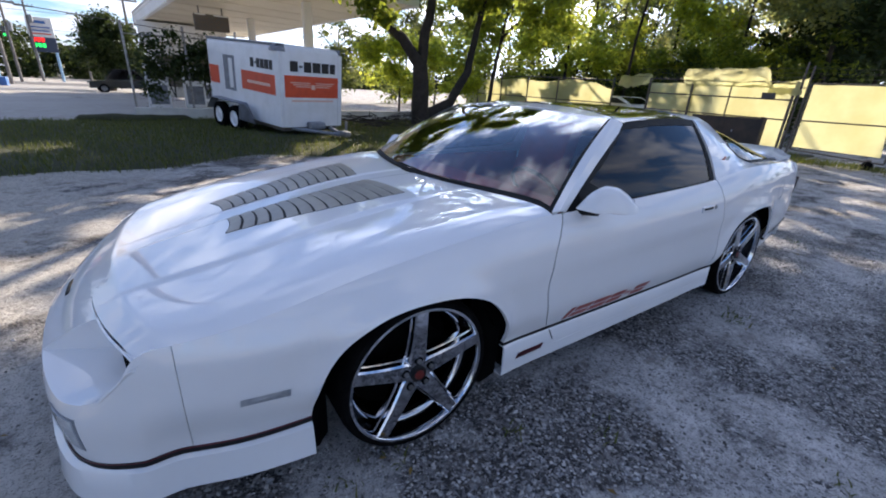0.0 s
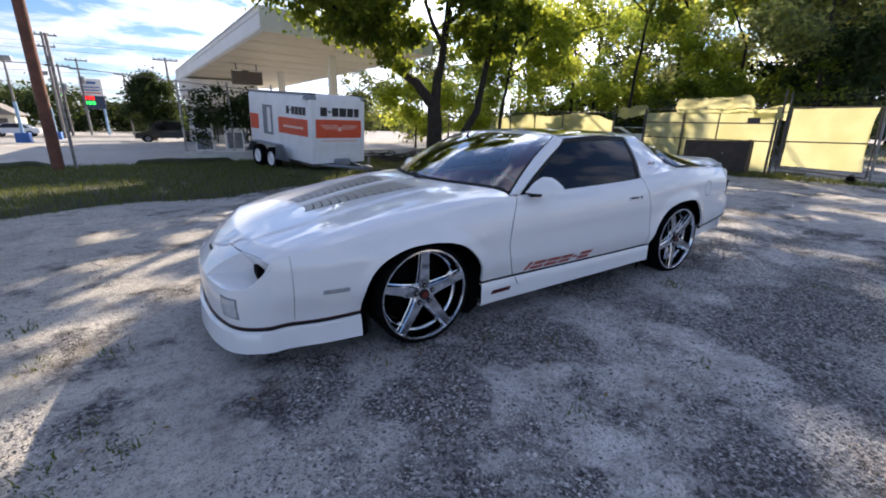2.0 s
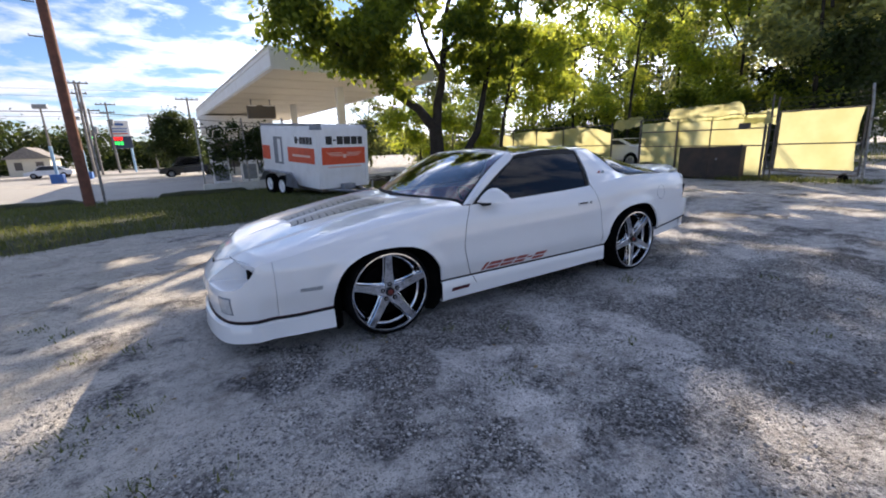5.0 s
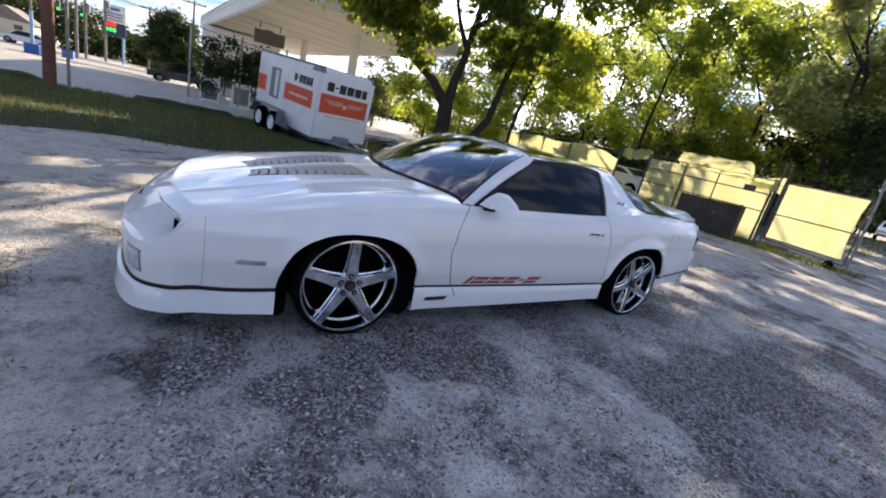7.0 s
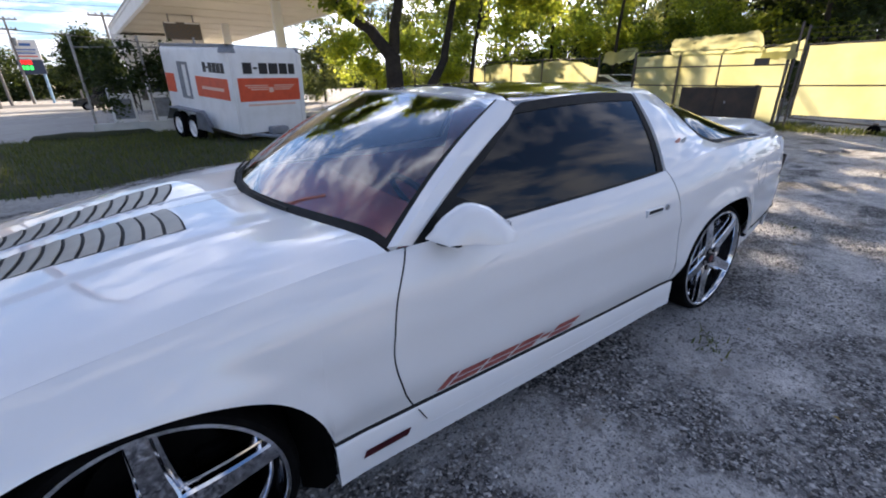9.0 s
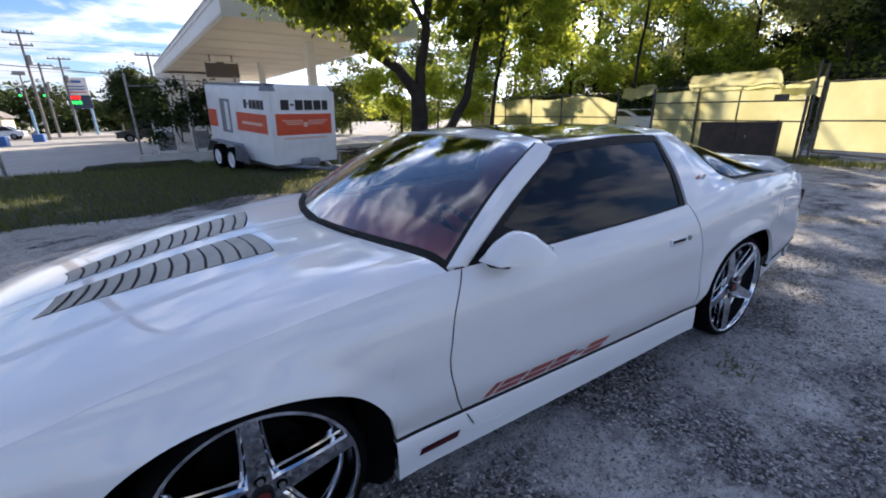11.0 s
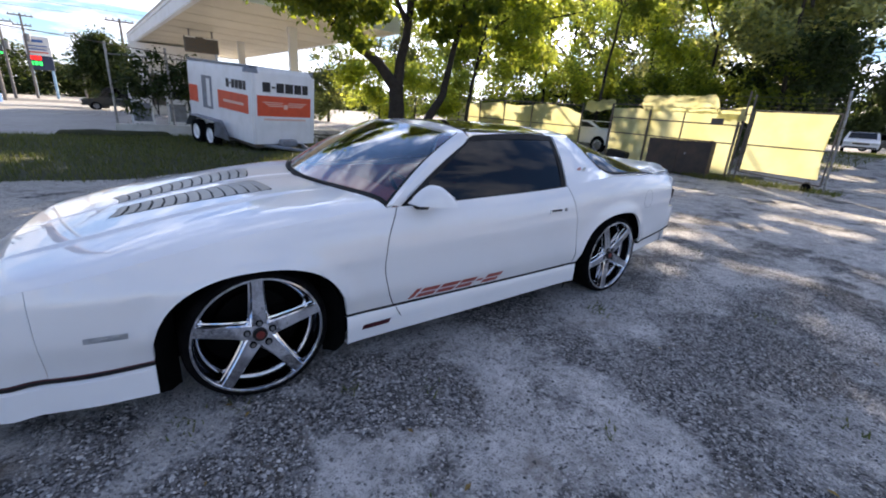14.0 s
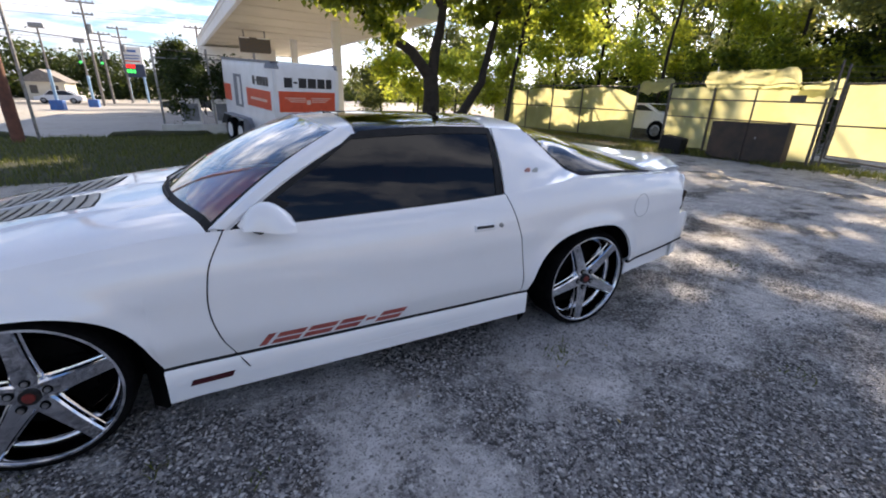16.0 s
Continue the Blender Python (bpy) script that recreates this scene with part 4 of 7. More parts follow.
# wheels
def wheel_at(x, s):
    w = new("wheel", None)
    w.empty_display_size = 0.1
    w.parent = car
    w["label"] = "large chrome five-spoke wheel with a thin black tyre"
    R, RT = 0.277, HUB + 0.004

    def lathe(profile, n=64):
        b = bmesh.new()
        rings = [[b.verts.new((r * math.cos(2 * math.pi * k / n), y, r * math.sin(2 * math.pi * k / n))) for k in range(n)] for r, y in profile]
        for r, q in zip(rings, rings[1:]):
            for k in range(n):
                b.faces.new((r[k], r[(k + 1) % n], q[(k + 1) % n], q[k]))
        return b

    part("tyre", lathe([(R - 0.004, -0.002), (R + 0.006, -0.010), (R + 0.018, -0.008), (RT - 0.004, 0.008), (RT, 0.024), (RT, 0.20), (RT - 0.006, 0.218), (R, 0.225)]), RUBBER, w, "thin black low-profile tyre", smooth=40)
    part("rim", lathe([(R + 0.002, -0.002), (R - 0.001, -0.009), (R - 0.010, -0.010), (R - 0.013, -0.006), (R - 0.016, 0.012)]), CHROME, w, smooth=35)
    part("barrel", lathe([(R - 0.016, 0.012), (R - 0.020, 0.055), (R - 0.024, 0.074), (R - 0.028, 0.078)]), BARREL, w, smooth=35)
    part("inner_bead", lathe([(R - 0.024, 0.070), (R - 0.030, 0.064), (R - 0.036, 0.066), (R - 0.044, 0.082), (R - 0.046, 0.10)]), CHROME, w, smooth=50)
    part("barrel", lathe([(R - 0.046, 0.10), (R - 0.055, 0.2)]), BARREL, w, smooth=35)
    # back, disc and caliper in near-black: the wheel's inner shade as colour
    part("wheel_inside", lathe([(R - 0.054, 0.17), (0.17, 0.185), (0.06, 0.185), (0.0005, 0.185)]), UNDER_SHADE, w)
    disc = part("brake_disc", lathe([(0.165, 0.15), (0.165, 0.135), (0.08, 0.135), (0.07, 0.12), (0.0005, 0.12)], 40), UNDER_SHADE, w)
    part("caliper", box_bm(0.075, 0.165, 0.105, 0.15, -0.075, 0.075, bevel=0.012), UNDER_SHADE, disc)
    first = math.pi / 2 + radians(28 if x > 1 else 0)
    for k in range(5):
        a = first + 2 * math.pi * k / 5
        ca, sa = math.cos(a), math.sin(a)
        b = bmesh.new()
        prof = []
        # flat face with bright chamfers, a deep flank and a second thin ledge under it
        for r, half, y in ((0.030, 0.036, 0.016), (0.062, 0.0385, 0.012), (0.10, 0.034, 0.007), (0.16, 0.0295, 0.000), (0.22, 0.0270, -0.005), (R - 0.012, 0.0265, -0.008)):
            row = []
            for q, dy in ((-1.30, 0.052), (-1.22, 0.034), (-1.20, 0.030), (-1.03, 0.028), (-1.0, 0.007), (-0.82, 0.0), (0.82, 0.0), (1.0, 0.007), (1.03, 0.028), (1.20, 0.030), (1.22, 0.034), (1.30, 0.052)):
                t = q * half
                row.append(b.verts.new((r * ca - t * sa, y + dy, r * sa + t * ca)))
            prof.append(row)
        for r, q in zip(prof, prof[1:]):
            for j in range(len(r) - 1):
                b.faces.new((r[j], r[j + 1], q[j + 1], q[j]))
        b.faces.new(prof[-1])
        part("spoke", b, CHROME, w, smooth=25)
    b = bmesh.new()
    bmesh.ops.create_cone(b, cap_ends=True, segments=40, radius1=0.058, radius2=0.054, depth=0.035, matrix=pose(0, 0.0315, 0, 90))
    hub = part("hub", b, CHROME, w, smooth=30)
    for k in range(5):
        a = first + 2 * math.pi * k / 5
        at = Matrix.Translation((0.056 * math.cos(a), 0, 0.056 * math.sin(a)))
        # black disc paints the shaded pocket round the nut
        b = bmesh.new()
        bmesh.ops.create_cone(b, cap_ends=True, segments=20, radius1=0.0155, radius2=0.0155, depth=0.004, matrix=at @ pose(0, 0.0115, 0, 90))
        part("lug_hole", b, UNDER_SHADE, hub)
        b = bmesh.new()
        bmesh.ops.create_cone(b, cap_ends=True, segments=6, radius1=0.0105, radius2=0.009, depth=0.012, matrix=at @ pose(0, 0.008, 0, 90))
        part("lug_nut", b, STEEL, hub)
    b = bmesh.new()
    bmesh.ops.create_cone(b, cap_ends=True, segments=28, radius1=0.032, radius2=0.030, depth=0.012, matrix=pose(0, 0.010, 0, 90))
    part("cap_ring", b, TRIM, w, "black ring round the centre cap", smooth=30)
    b = bmesh.new()
    bmesh.ops.create_cone(b, cap_ends=True, segments=24, radius1=0.022, radius2=0.018, depth=0.012, matrix=pose(0, 0.006, 0, 90))
    part("centre_cap", b, CAP_RED, w, "round red centre cap", smooth=30)
    w.matrix_basis = Matrix.Translation((x, YC + s * 0.862, HUB)) @ (pose(0, 0, 0) if s < 0 else pose(0, 0, 0, 0, 0, 180))
    return w


for x in (0.0, WHEELBASE + 0.045):
    for s in (-1, 1):
        wheel_at(x, s)

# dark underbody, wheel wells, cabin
part("underbody", box_bm(-0.85, 3.35, YC - 0.60, YC + 0.60, 0.135, 0.56, bevel=0.03), UNDER_SHADE, car)
part("rear_floor", box_bm(2.90, 3.42, YC - 0.76, YC + 0.76, 0.30, 0.60, bevel=0.02), UNDER_SHADE, car)
# bent black panels closing the wells before and behind the wheels, painting their shade
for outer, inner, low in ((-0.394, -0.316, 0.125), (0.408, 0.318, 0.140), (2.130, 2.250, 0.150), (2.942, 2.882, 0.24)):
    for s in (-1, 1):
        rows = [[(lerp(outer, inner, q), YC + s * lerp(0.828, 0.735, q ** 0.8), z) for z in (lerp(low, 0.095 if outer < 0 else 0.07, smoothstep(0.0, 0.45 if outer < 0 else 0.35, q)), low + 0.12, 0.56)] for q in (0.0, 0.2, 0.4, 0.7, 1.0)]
        part("well_shade_panel", sheet(rows, 0.004), UNDER_SHADE, car)
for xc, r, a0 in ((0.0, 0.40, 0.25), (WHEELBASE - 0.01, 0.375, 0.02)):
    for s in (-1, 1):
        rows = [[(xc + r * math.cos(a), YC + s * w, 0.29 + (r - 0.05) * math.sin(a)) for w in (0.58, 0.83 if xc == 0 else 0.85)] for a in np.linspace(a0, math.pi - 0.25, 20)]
        part("wheel_well", sheet(rows, 0.004, (xc, YC, 0.3)), UNDER_SHADE, car)
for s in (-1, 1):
    part("inner_sill", box_bm(0.42, 2.12, YC + s * 0.80 - 0.06, YC + s * 0.80 + 0.06, 0.18, 0.50), UNDER_SHADE, car)
part("inner_nose", box_bm(-0.86, -0.42, YC - 0.62, YC + 0.62, 0.16, 0.40, bevel=0.03), UNDER_SHADE, car)
rows = []
for k in range(25):
    f = -0.93 + 1.86 * k / 24
    p = ws_base(f)
    rows.append([(p.x + 0.08, p.y * 0.98 + YC * 0.02, p.z - 0.045), (lerp(p.x, 1.0, 0.4), p.y, 0.825), (0.98, p.y, 0.80), (1.02, p.y, 0.77), (1.0, p.y, 0.58)])
part("dashboard", sheet(rows, 0.02, (0.8, YC, 0.3)), SEAT, car, "burgundy dashboard seen through the glass", smooth=40)
part("cabin_floor", box_bm(0.62, 2.02, YC - 0.76, YC + 0.76, 0.40, 0.50), SEAT, car)
part("cargo_floor", box_bm(2.02, 3.2, YC - 0.58, YC + 0.58, 0.52, 0.62), SEAT, car)
for s in (-1, 1):
    seat = part("seat", box_bm(1.35, 1.85, YC + s * 0.38 - 0.25, YC + s * 0.38 + 0.25, 0.5, 0.66, bevel=0.05), SEAT, car, "burgundy bucket seat", smooth=40)
    o = part("seat_back", box_bm(-0.07, 0.07, -0.24, 0.24, 0, 0.50, bevel=0.05), SEAT, seat, smooth=40)
    o.matrix_basis = pose(1.80, YC + s * 0.38, 0.62, 0, 18, 0)
    part("door_card", box_bm(0.75, 1.95, YC + s * 0.79 - 0.02, YC + s * 0.79 + 0.02, 0.45, 0.82), SEAT, car)
part("steering_wheel", tube_bm([(1.03 - 0.10 * math.sin(a), YC - 0.36 + 0.17 * math.cos(a), 0.79 + 0.13 * math.sin(a)) for a in np.linspace(0, 2 * math.pi * 0.999, 25)], 0.014, 6), TRIM, car)


# ---- ground ----
# worn pale spots, and spots where dark gravel lies thick: x, y, radius
WORN = [(2.03, -0.22, 0.16), (2.15, -0.38, 0.13), (2.24, -0.53, 0.14), (1.43, -0.70, 0.17), (1.36, -0.87, 0.19), (1.38, -1.05, 0.19), (1.42, -1.20, 0.17), (0.20, -0.55, 0.14), (0.42, -0.62, 0.12), (0.78, -0.90, 0.15), (1.05, -0.50, 0.14), (0.21, -1.15, 0.16), (0.21, -1.40, 0.18)]
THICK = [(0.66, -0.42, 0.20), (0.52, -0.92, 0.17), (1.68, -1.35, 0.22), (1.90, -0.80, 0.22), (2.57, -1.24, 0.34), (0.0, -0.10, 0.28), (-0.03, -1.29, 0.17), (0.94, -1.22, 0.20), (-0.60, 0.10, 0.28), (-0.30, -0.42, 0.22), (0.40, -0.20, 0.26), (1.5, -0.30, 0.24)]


def ground_material():
    """Pale sand with crushed grey gravel, in broad worn patches, with fine stones and leaf specks."""
    m = bpy.data.materials.new("sandy_gravel")
    m.use_nodes = True
    n, l = m.node_tree.nodes, m.node_tree.links
    b = n["Principled BSDF"]
    b.inputs["Roughness"].default_value = 0.95
    co = n.new("ShaderNodeTexCoord")

    def noise_node(scale, detail, rough=0.6, off=(0, 0, 0)):
        t, mp = n.new("ShaderNodeTexNoise"), n.new("ShaderNodeMapping")
        mp.inputs["Location"].default_value = off
        l.new(co.outputs["Object"], mp.inputs[0])
        l.new(mp.outputs[0], t.inputs["Vector"])
        t.inputs["Scale"].default_value, t.inputs["Detail"].default_value, t.inputs["Roughness"].default_value = scale, detail, rough
        return t.outputs["Fac"]

    def ramp(v, a, c):
        r = n.new("ShaderNodeValToRGB")
        r.color_ramp.elements[0].position, r.color_ramp.elements[1].position = a, c
        l.new(v, r.inputs[0])
        return r.outputs[0]

    def mix(f, a, c):
        x = n.new("ShaderNodeMix")
        x.data_type = "RGBA"
        l.new(f, x.inputs["Factor"])
        for sock, v in ((6, a), (7, c)):
            if isinstance(v, tuple):
                x.inputs[sock].default_value = (*v, 1)
            else:
                l.new(v, x.inputs[sock])
        return x.outputs[2]

    sand = mix(ramp(noise_node(1.3, 6), 0.4, 0.62), (0.40, 0.378, 0.335), (0.56, 0.528, 0.47))
    vor, warp, wadd = n.new("ShaderNodeTexVoronoi"), n.new("ShaderNodeTexNoise"), n.new("ShaderNodeVectorMath")
    warp.inputs["Scale"].default_value, warp.inputs["Detail"].default_value = 35, 4
    l.new(co.outputs["Object"], warp.inputs["Vector"])
    wscale = n.new("ShaderNodeVectorMath")
    wscale.operation = "SCALE"
    wscale.inputs["Scale"].default_value = 0.035
    l.new(warp.outputs["Color"], wscale.inputs[0])
    l.new(co.outputs["Object"], wadd.inputs[0])
    l.new(wscale.outputs[0], wadd.inputs[1])
    l.new(wadd.outputs[0], vor.inputs["Vector"])
    vor.inputs["Scale"].default_value = 62
    sep = n.new("ShaderNodeSeparateColor")
    l.new(vor.outputs["Color"], sep.inputs[0])
    single = mix(ramp(sep.outputs[0], 0.25, 1.0), (0.055, 0.052, 0.052), (0.44, 0.42, 0.415))
    stones = mix(ramp(noise_node(7, 9, 0.72, (3, 3, 0)), 0.44, 0.66), single, (0.072, 0.067, 0.067))
    stones = mix(ramp(noise_node(90, 5, 0.75, (8, 3, 0)), 0.56, 0.63), stones, (0.44, 0.438, 0.435))
    sepx = n.new("ShaderNodeSeparateXYZ")
    l.new(co.outputs["Object"], sepx.inputs[0])
    # gravel lies thick beside and behind the car, thin on the sandy drive ahead of it
    lane = n.new("ShaderNodeMapRange")
    lane.inputs["From Min"].default_value, lane.inputs["From Max"].default_value = -2.1, 0.0
    l.new(sepx.outputs["X"], lane.inputs["Value"])
    add = n.new("ShaderNodeMath")
    add.operation = "MULTIPLY_ADD"
    back = n.new("ShaderNodeMapRange")
    back.inputs["From Min"].default_value, back.inputs["From Max"].default_value = 3.6, 6.5
    back.inputs["To Min"].default_value, back.inputs["To Max"].default_value = 1.0, 0.40
    l.new(sepx.outputs["X"], back.inputs["Value"])
    both = n.new("ShaderNodeMath")
    both.operation = "MULTIPLY"
    l.new(lane.outputs[0], both.inputs[0])
    l.new(back.outputs[0], both.inputs[1])
    l.new(both.outputs[0], add.inputs[0])
    add.inputs[1].default_value = 0.105
    l.new(noise_node(1.5, 12, 0.64, (4, 2, 0)), add.inputs[2])
    def spots(places):
        """Ragged round spots: one inside, nothing outside."""
        total = None
        for x, y, r in places:
            d, fall = n.new("ShaderNodeVectorMath"), n.new("ShaderNodeMapRange")
            d.operation, d.inputs[1].default_value = "DISTANCE", (x, y, 0)
            l.new(ragged.outputs[0], d.inputs[0])
            fall.inputs["From Min"].default_value, fall.inputs["From Max"].default_value = 0.3 * r, 1.3 * r
            fall.inputs["To Min"].default_value, fall.inputs["To Max"].default_value = 1.0, 0.0
            l.new(d.outputs["Value"], fall.inputs["Value"])
            if total is None:
                total = fall.outputs[0]
            else:
                most = n.new("ShaderNodeMath")
                most.operation = "MAXIMUM"
                l.new(total, most.inputs[0])
                l.new(fall.outputs[0], most.inputs[1])
                total = most.outputs[0]
        return total

    stray, shift, ragged = n.new("ShaderNodeTexNoise"), n.new("ShaderNodeVectorMath"), n.new("ShaderNodeVectorMath")
    stray.inputs["Scale"].default_value, stray.inputs["Detail"].default_value, stray.inputs["Roughness"].default_value = 5.0, 7, 0.65
    l.new(co.outputs["Object"], stray.inputs["Vector"])
    shift.operation = "MULTIPLY_ADD"
    shift.inputs[1].default_value, shift.inputs[2].default_value = (0.36, 0.36, 0), (-0.18, -0.18, 0)
    l.new(stray.outputs["Color"], shift.inputs[0])
    l.new(co.outputs["Object"], ragged.inputs[0])
    l.new(shift.outputs[0], ragged.inputs[1])
    depth = add.outputs[0]
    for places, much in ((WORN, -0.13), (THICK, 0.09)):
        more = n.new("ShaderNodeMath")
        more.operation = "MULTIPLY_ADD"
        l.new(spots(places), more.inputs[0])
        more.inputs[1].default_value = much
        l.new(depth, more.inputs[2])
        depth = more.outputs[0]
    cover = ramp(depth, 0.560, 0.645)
    # pale crushed limestone fills the gaps between the gravel
    sand = mix(lane.outputs[0], sand, mix(ramp(noise_node(5, 8, 0.7, (6, 1, 0)), 0.40, 0.62), (0.39, 0.38, 0.375), (0.60, 0.587, 0.577)))
    fine = mix(ramp(noise_node(22, 9, 0.75), 0.50, 0.66), sand, (0.21, 0.195, 0.18))
    fine = mix(ramp(noise_node(100, 4, 0.7, (2, 9, 0)), 0.55, 0.63), fine, (0.12, 0.114, 0.112))
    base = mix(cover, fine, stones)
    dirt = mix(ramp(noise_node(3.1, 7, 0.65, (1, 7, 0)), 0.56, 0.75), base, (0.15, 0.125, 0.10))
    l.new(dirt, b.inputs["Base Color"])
    p, p2 = n.new("ShaderNodeBump"), n.new("ShaderNodeBump")
    p.inputs["Distance"].default_value, p2.inputs["Distance"].default_value = 0.02, 0.05
    l.new(vor.outputs["Distance"], p.inputs["Height"])
    p.invert = True
    l.new(cover, p.inputs["Strength"])
    l.new(noise_node(14, 8, 0.7), p2.inputs["Height"])
    p2.inputs["Strength"].default_value = 0.7
    l.new(p2.outputs[0], p.inputs["Normal"])
    l.new(p.outputs[0], b.inputs["Normal"])
    return m


GRAVEL = ground_material()


def spaced(a, b, near, far):
    """Stations from a to b, near apart round zero and farther out beyond."""
    out, x = [0.0], 0.0
    while x < b:
        x += near + far * max(0.0, x - 14) * 0.12
        out.append(min(x, b))
    x = 0.0
    while x > a:
        x -= near + far * max(0.0, -x - 14) * 0.12
        out.append(max(x, a))
    return sorted(set(out))


gx, gy = spaced(-900, 900, 0.35, 1.0), spaced(-900, 900, 0.35, 1.0)
rows = []
for x in gx:
    rows.append([(x, y, ground_z(x, y) + 0.018 * (noise.noise((x * 0.55, y * 0.55, 0)) if max(abs(x), abs(y)) < 40 else 0) * smoothstep(0.4, 2.0, math.hypot(max(abs(x - 1.2) - 2.2, 0), max(abs(y - YC) - 0.9, 0)) + 0.0)) for y in gy])
tagged(part("ground", sheet(rows), GRAVEL, smooth=80), "sandy gravel yard with worn pale patches", "ground", kind="structure")


def lawn_edge(x):
    return 6.0 + 0.35 * math.sin(0.7 * x + 1) + 0.22 * math.sin(2.3 * x) + 0.05 * x


def lawn_back(x):
    return 12.9 + 0.25 * math.sin(0.5 * x)


def mound(x, y):
    f, k = lawn_edge(x), lawn_back(x)
    return ground_z(x, y) + 0.05 * smoothstep(f, f + 0.5, y) + 0.05 * noise.noise((x * 0.5, y * 0.5, 3))


SOIL = material("lawn_soil", (0.035, 0.042, 0.016), 0.95, second=(0.055, 0.052, 0.028), scale=1.5, amount=0.35, bump=0.5, bump_scale=25, grain=(0.04, 0.05, 0.018), grain_scale=30)
rows = []
for k in range(90):
    x = lerp(-32, 11.5, k / 89)
    f, e = lawn_edge(x) - 0.1, lawn_back(x)
    rows.append([(x, lerp(f, e, v / 14), mound(x, lerp(f, e, v / 14)) + (0.012 if v else -0.05)) for v in range(15)])
tagged(part("lawn", sheet(rows, 0.05, (0, 9, -50)), SOIL, smooth=80), "rough patchy grass verge at the yard's edge", "lawn", kind="structure")


def blades(name, spots, mat, height, width, lean=0.5, label="", per=1):
    """Grass: three-sided blades, joined."""
    verts, faces = [], []
    for x, y, z in spots:
        for _ in range(per):
            a, h = random.uniform(0, 2 * math.pi), height * random.uniform(0.5, 1.3)
            dx, dy = math.cos(a), math.sin(a)
            ox, oy = random.gauss(0, 0.03), random.gauss(0, 0.03)
            t = random.uniform(0.2, lean)
            i = len(verts)
            w = width * random.uniform(0.6, 1.3)
            verts += [(x + ox - dy * w, y + oy + dx * w, z), (x + ox + dy * w, y + oy - dx * w, z), (x + ox + dx * h * t * 0.4 + dy * w * 0.6, y + oy + dy * h * t * 0.4 - dx * w * 0.6, z + h * 0.6),
                      (x + ox + dx * h * t * 0.4 - dy * w * 0.6, y + oy + dy * h * t * 0.4 + dx * w * 0.6, z + h * 0.6), (x + ox + dx * h * t, y + oy + dy * h * t, z + h * 0.95)]
            faces += [(i, i + 1, i + 2, i + 3), (i + 3, i + 2, i + 4)]
    me = bpy.data.meshes.new(name)
    me.from_pydata(verts, [], faces)
    me.materials.append(mat)
    return tagged(new(name, me), label, "grass", kind="stuff")


spots = []
for _ in range(70000):
    x = random.uniform(-14, 9.5)
    f, e = lawn_edge(x), lawn_back(x)
    y = f + (e - f) * random.random()
    if noise.noise((x * 0.6, y * 0.6, 9)) < -0.75 or (1.2 < x < 3.6 and 8.6 < y < 12.4 and random.random() < 0.7):
        continue
    spots.append((x, y, mound(x, y)))
blades("lawn_grass", spots, GRASS, 0.10, 0.006, 0.9, "short patchy green and straw-coloured grass")
spots = []
for _ in range(7000):
    y = random.uniform(0.6, 16.5)
    x = 11.9 + random.gauss(0, 0.28) + (0.8 if y > 7.4 else 0)
    spots.append((x, y, ground_z(x, y)))
for _ in range(5000):
    x, y = random.uniform(15, 34), random.uniform(2.0, 4.4)
    spots.append((x, y, ground_z(x, y)))
blades("fence_grass", spots, GRASS, 0.12, 0.008, 0.9, "grass growing along the foot of the fence")


# strip of dark soil and litter at the foot of the fences
rows = []
for k in range(61):
    y = lerp(2.6, 14.0, k / 60)
    inner = 11.15 - 0.9 * smoothstep(5.0, 7.0, y) + 0.22 * noise.noise((y * 1.1, 0, 6)) + 0.10 * noise.noise((y * 3.7, 0, 6)) + 0.5 * smoothstep(3.4, 2.6, y)
    rows.append([(lerp(inner, 13.6, v / 6), y, ground_z(lerp(inner, 13.6, v / 6), y) + (0.02 + 0.03 * noise.noise((v * 0.9, y * 1.3, 2)) if v else -0.03)) for v in range(7)])
tagged(part("fence_verge", sheet(rows, 0.04, (10, 8, -50)), SOIL, smooth=80), "dark soil verge with leaf litter along the fence", "verge", kind="structure")
spots = []
for _ in range(9000):
    y = random.uniform(2.7, 14.0)
    x = random.uniform(11.0 - 0.9 * smoothstep(5.0, 7.0, y), 13.2)
    if noise.noise((x * 1.1, y * 1.1, 4)) > -0.05:
        spots.append((x, y, ground_z(x, y) + 0.02))
blades("verge_weeds", spots, GRASS, 0.13, 0.010, 1.1, "low weeds on the verge along the fence")

# concrete forecourt with its kerb wall
def slab_z(x, y):
    return 0.10 - 0.55 * smoothstep(14, 55, y)


rows = [[(x, y, slab_z(x, y)) for y in (12.95, 14, 18, 24, 32, 42, 58)] for x in (-70, -40, -25, -14, -7, -3, 0, 3, 7, 14, 26)]
tagged(part("forecourt", sheet(rows, 0.2, (0, 20, -60)), CONCRETE), "wide pale concrete filling-station forecourt", "forecourt", kind="structure")
tagged(part("kerb_wall", box_bm(-1.0, 11.0, 13.0, 13.2, -0.05, 0.42, bevel=0.02), WALL), "low white kerb wall at the forecourt edge", "kerb", kind="structure")
tagged(part("road", sheet([[(x, y, -0.45 + dz) for y, dz in ((60, 0), (66, 0.02), (72, 0))] for x in (-400, -60, 0, 60, 400)], 0.1, (0, 66, -60)), ASPHALT), "grey asphalt road beyond the forecourt", "road", kind="structure")

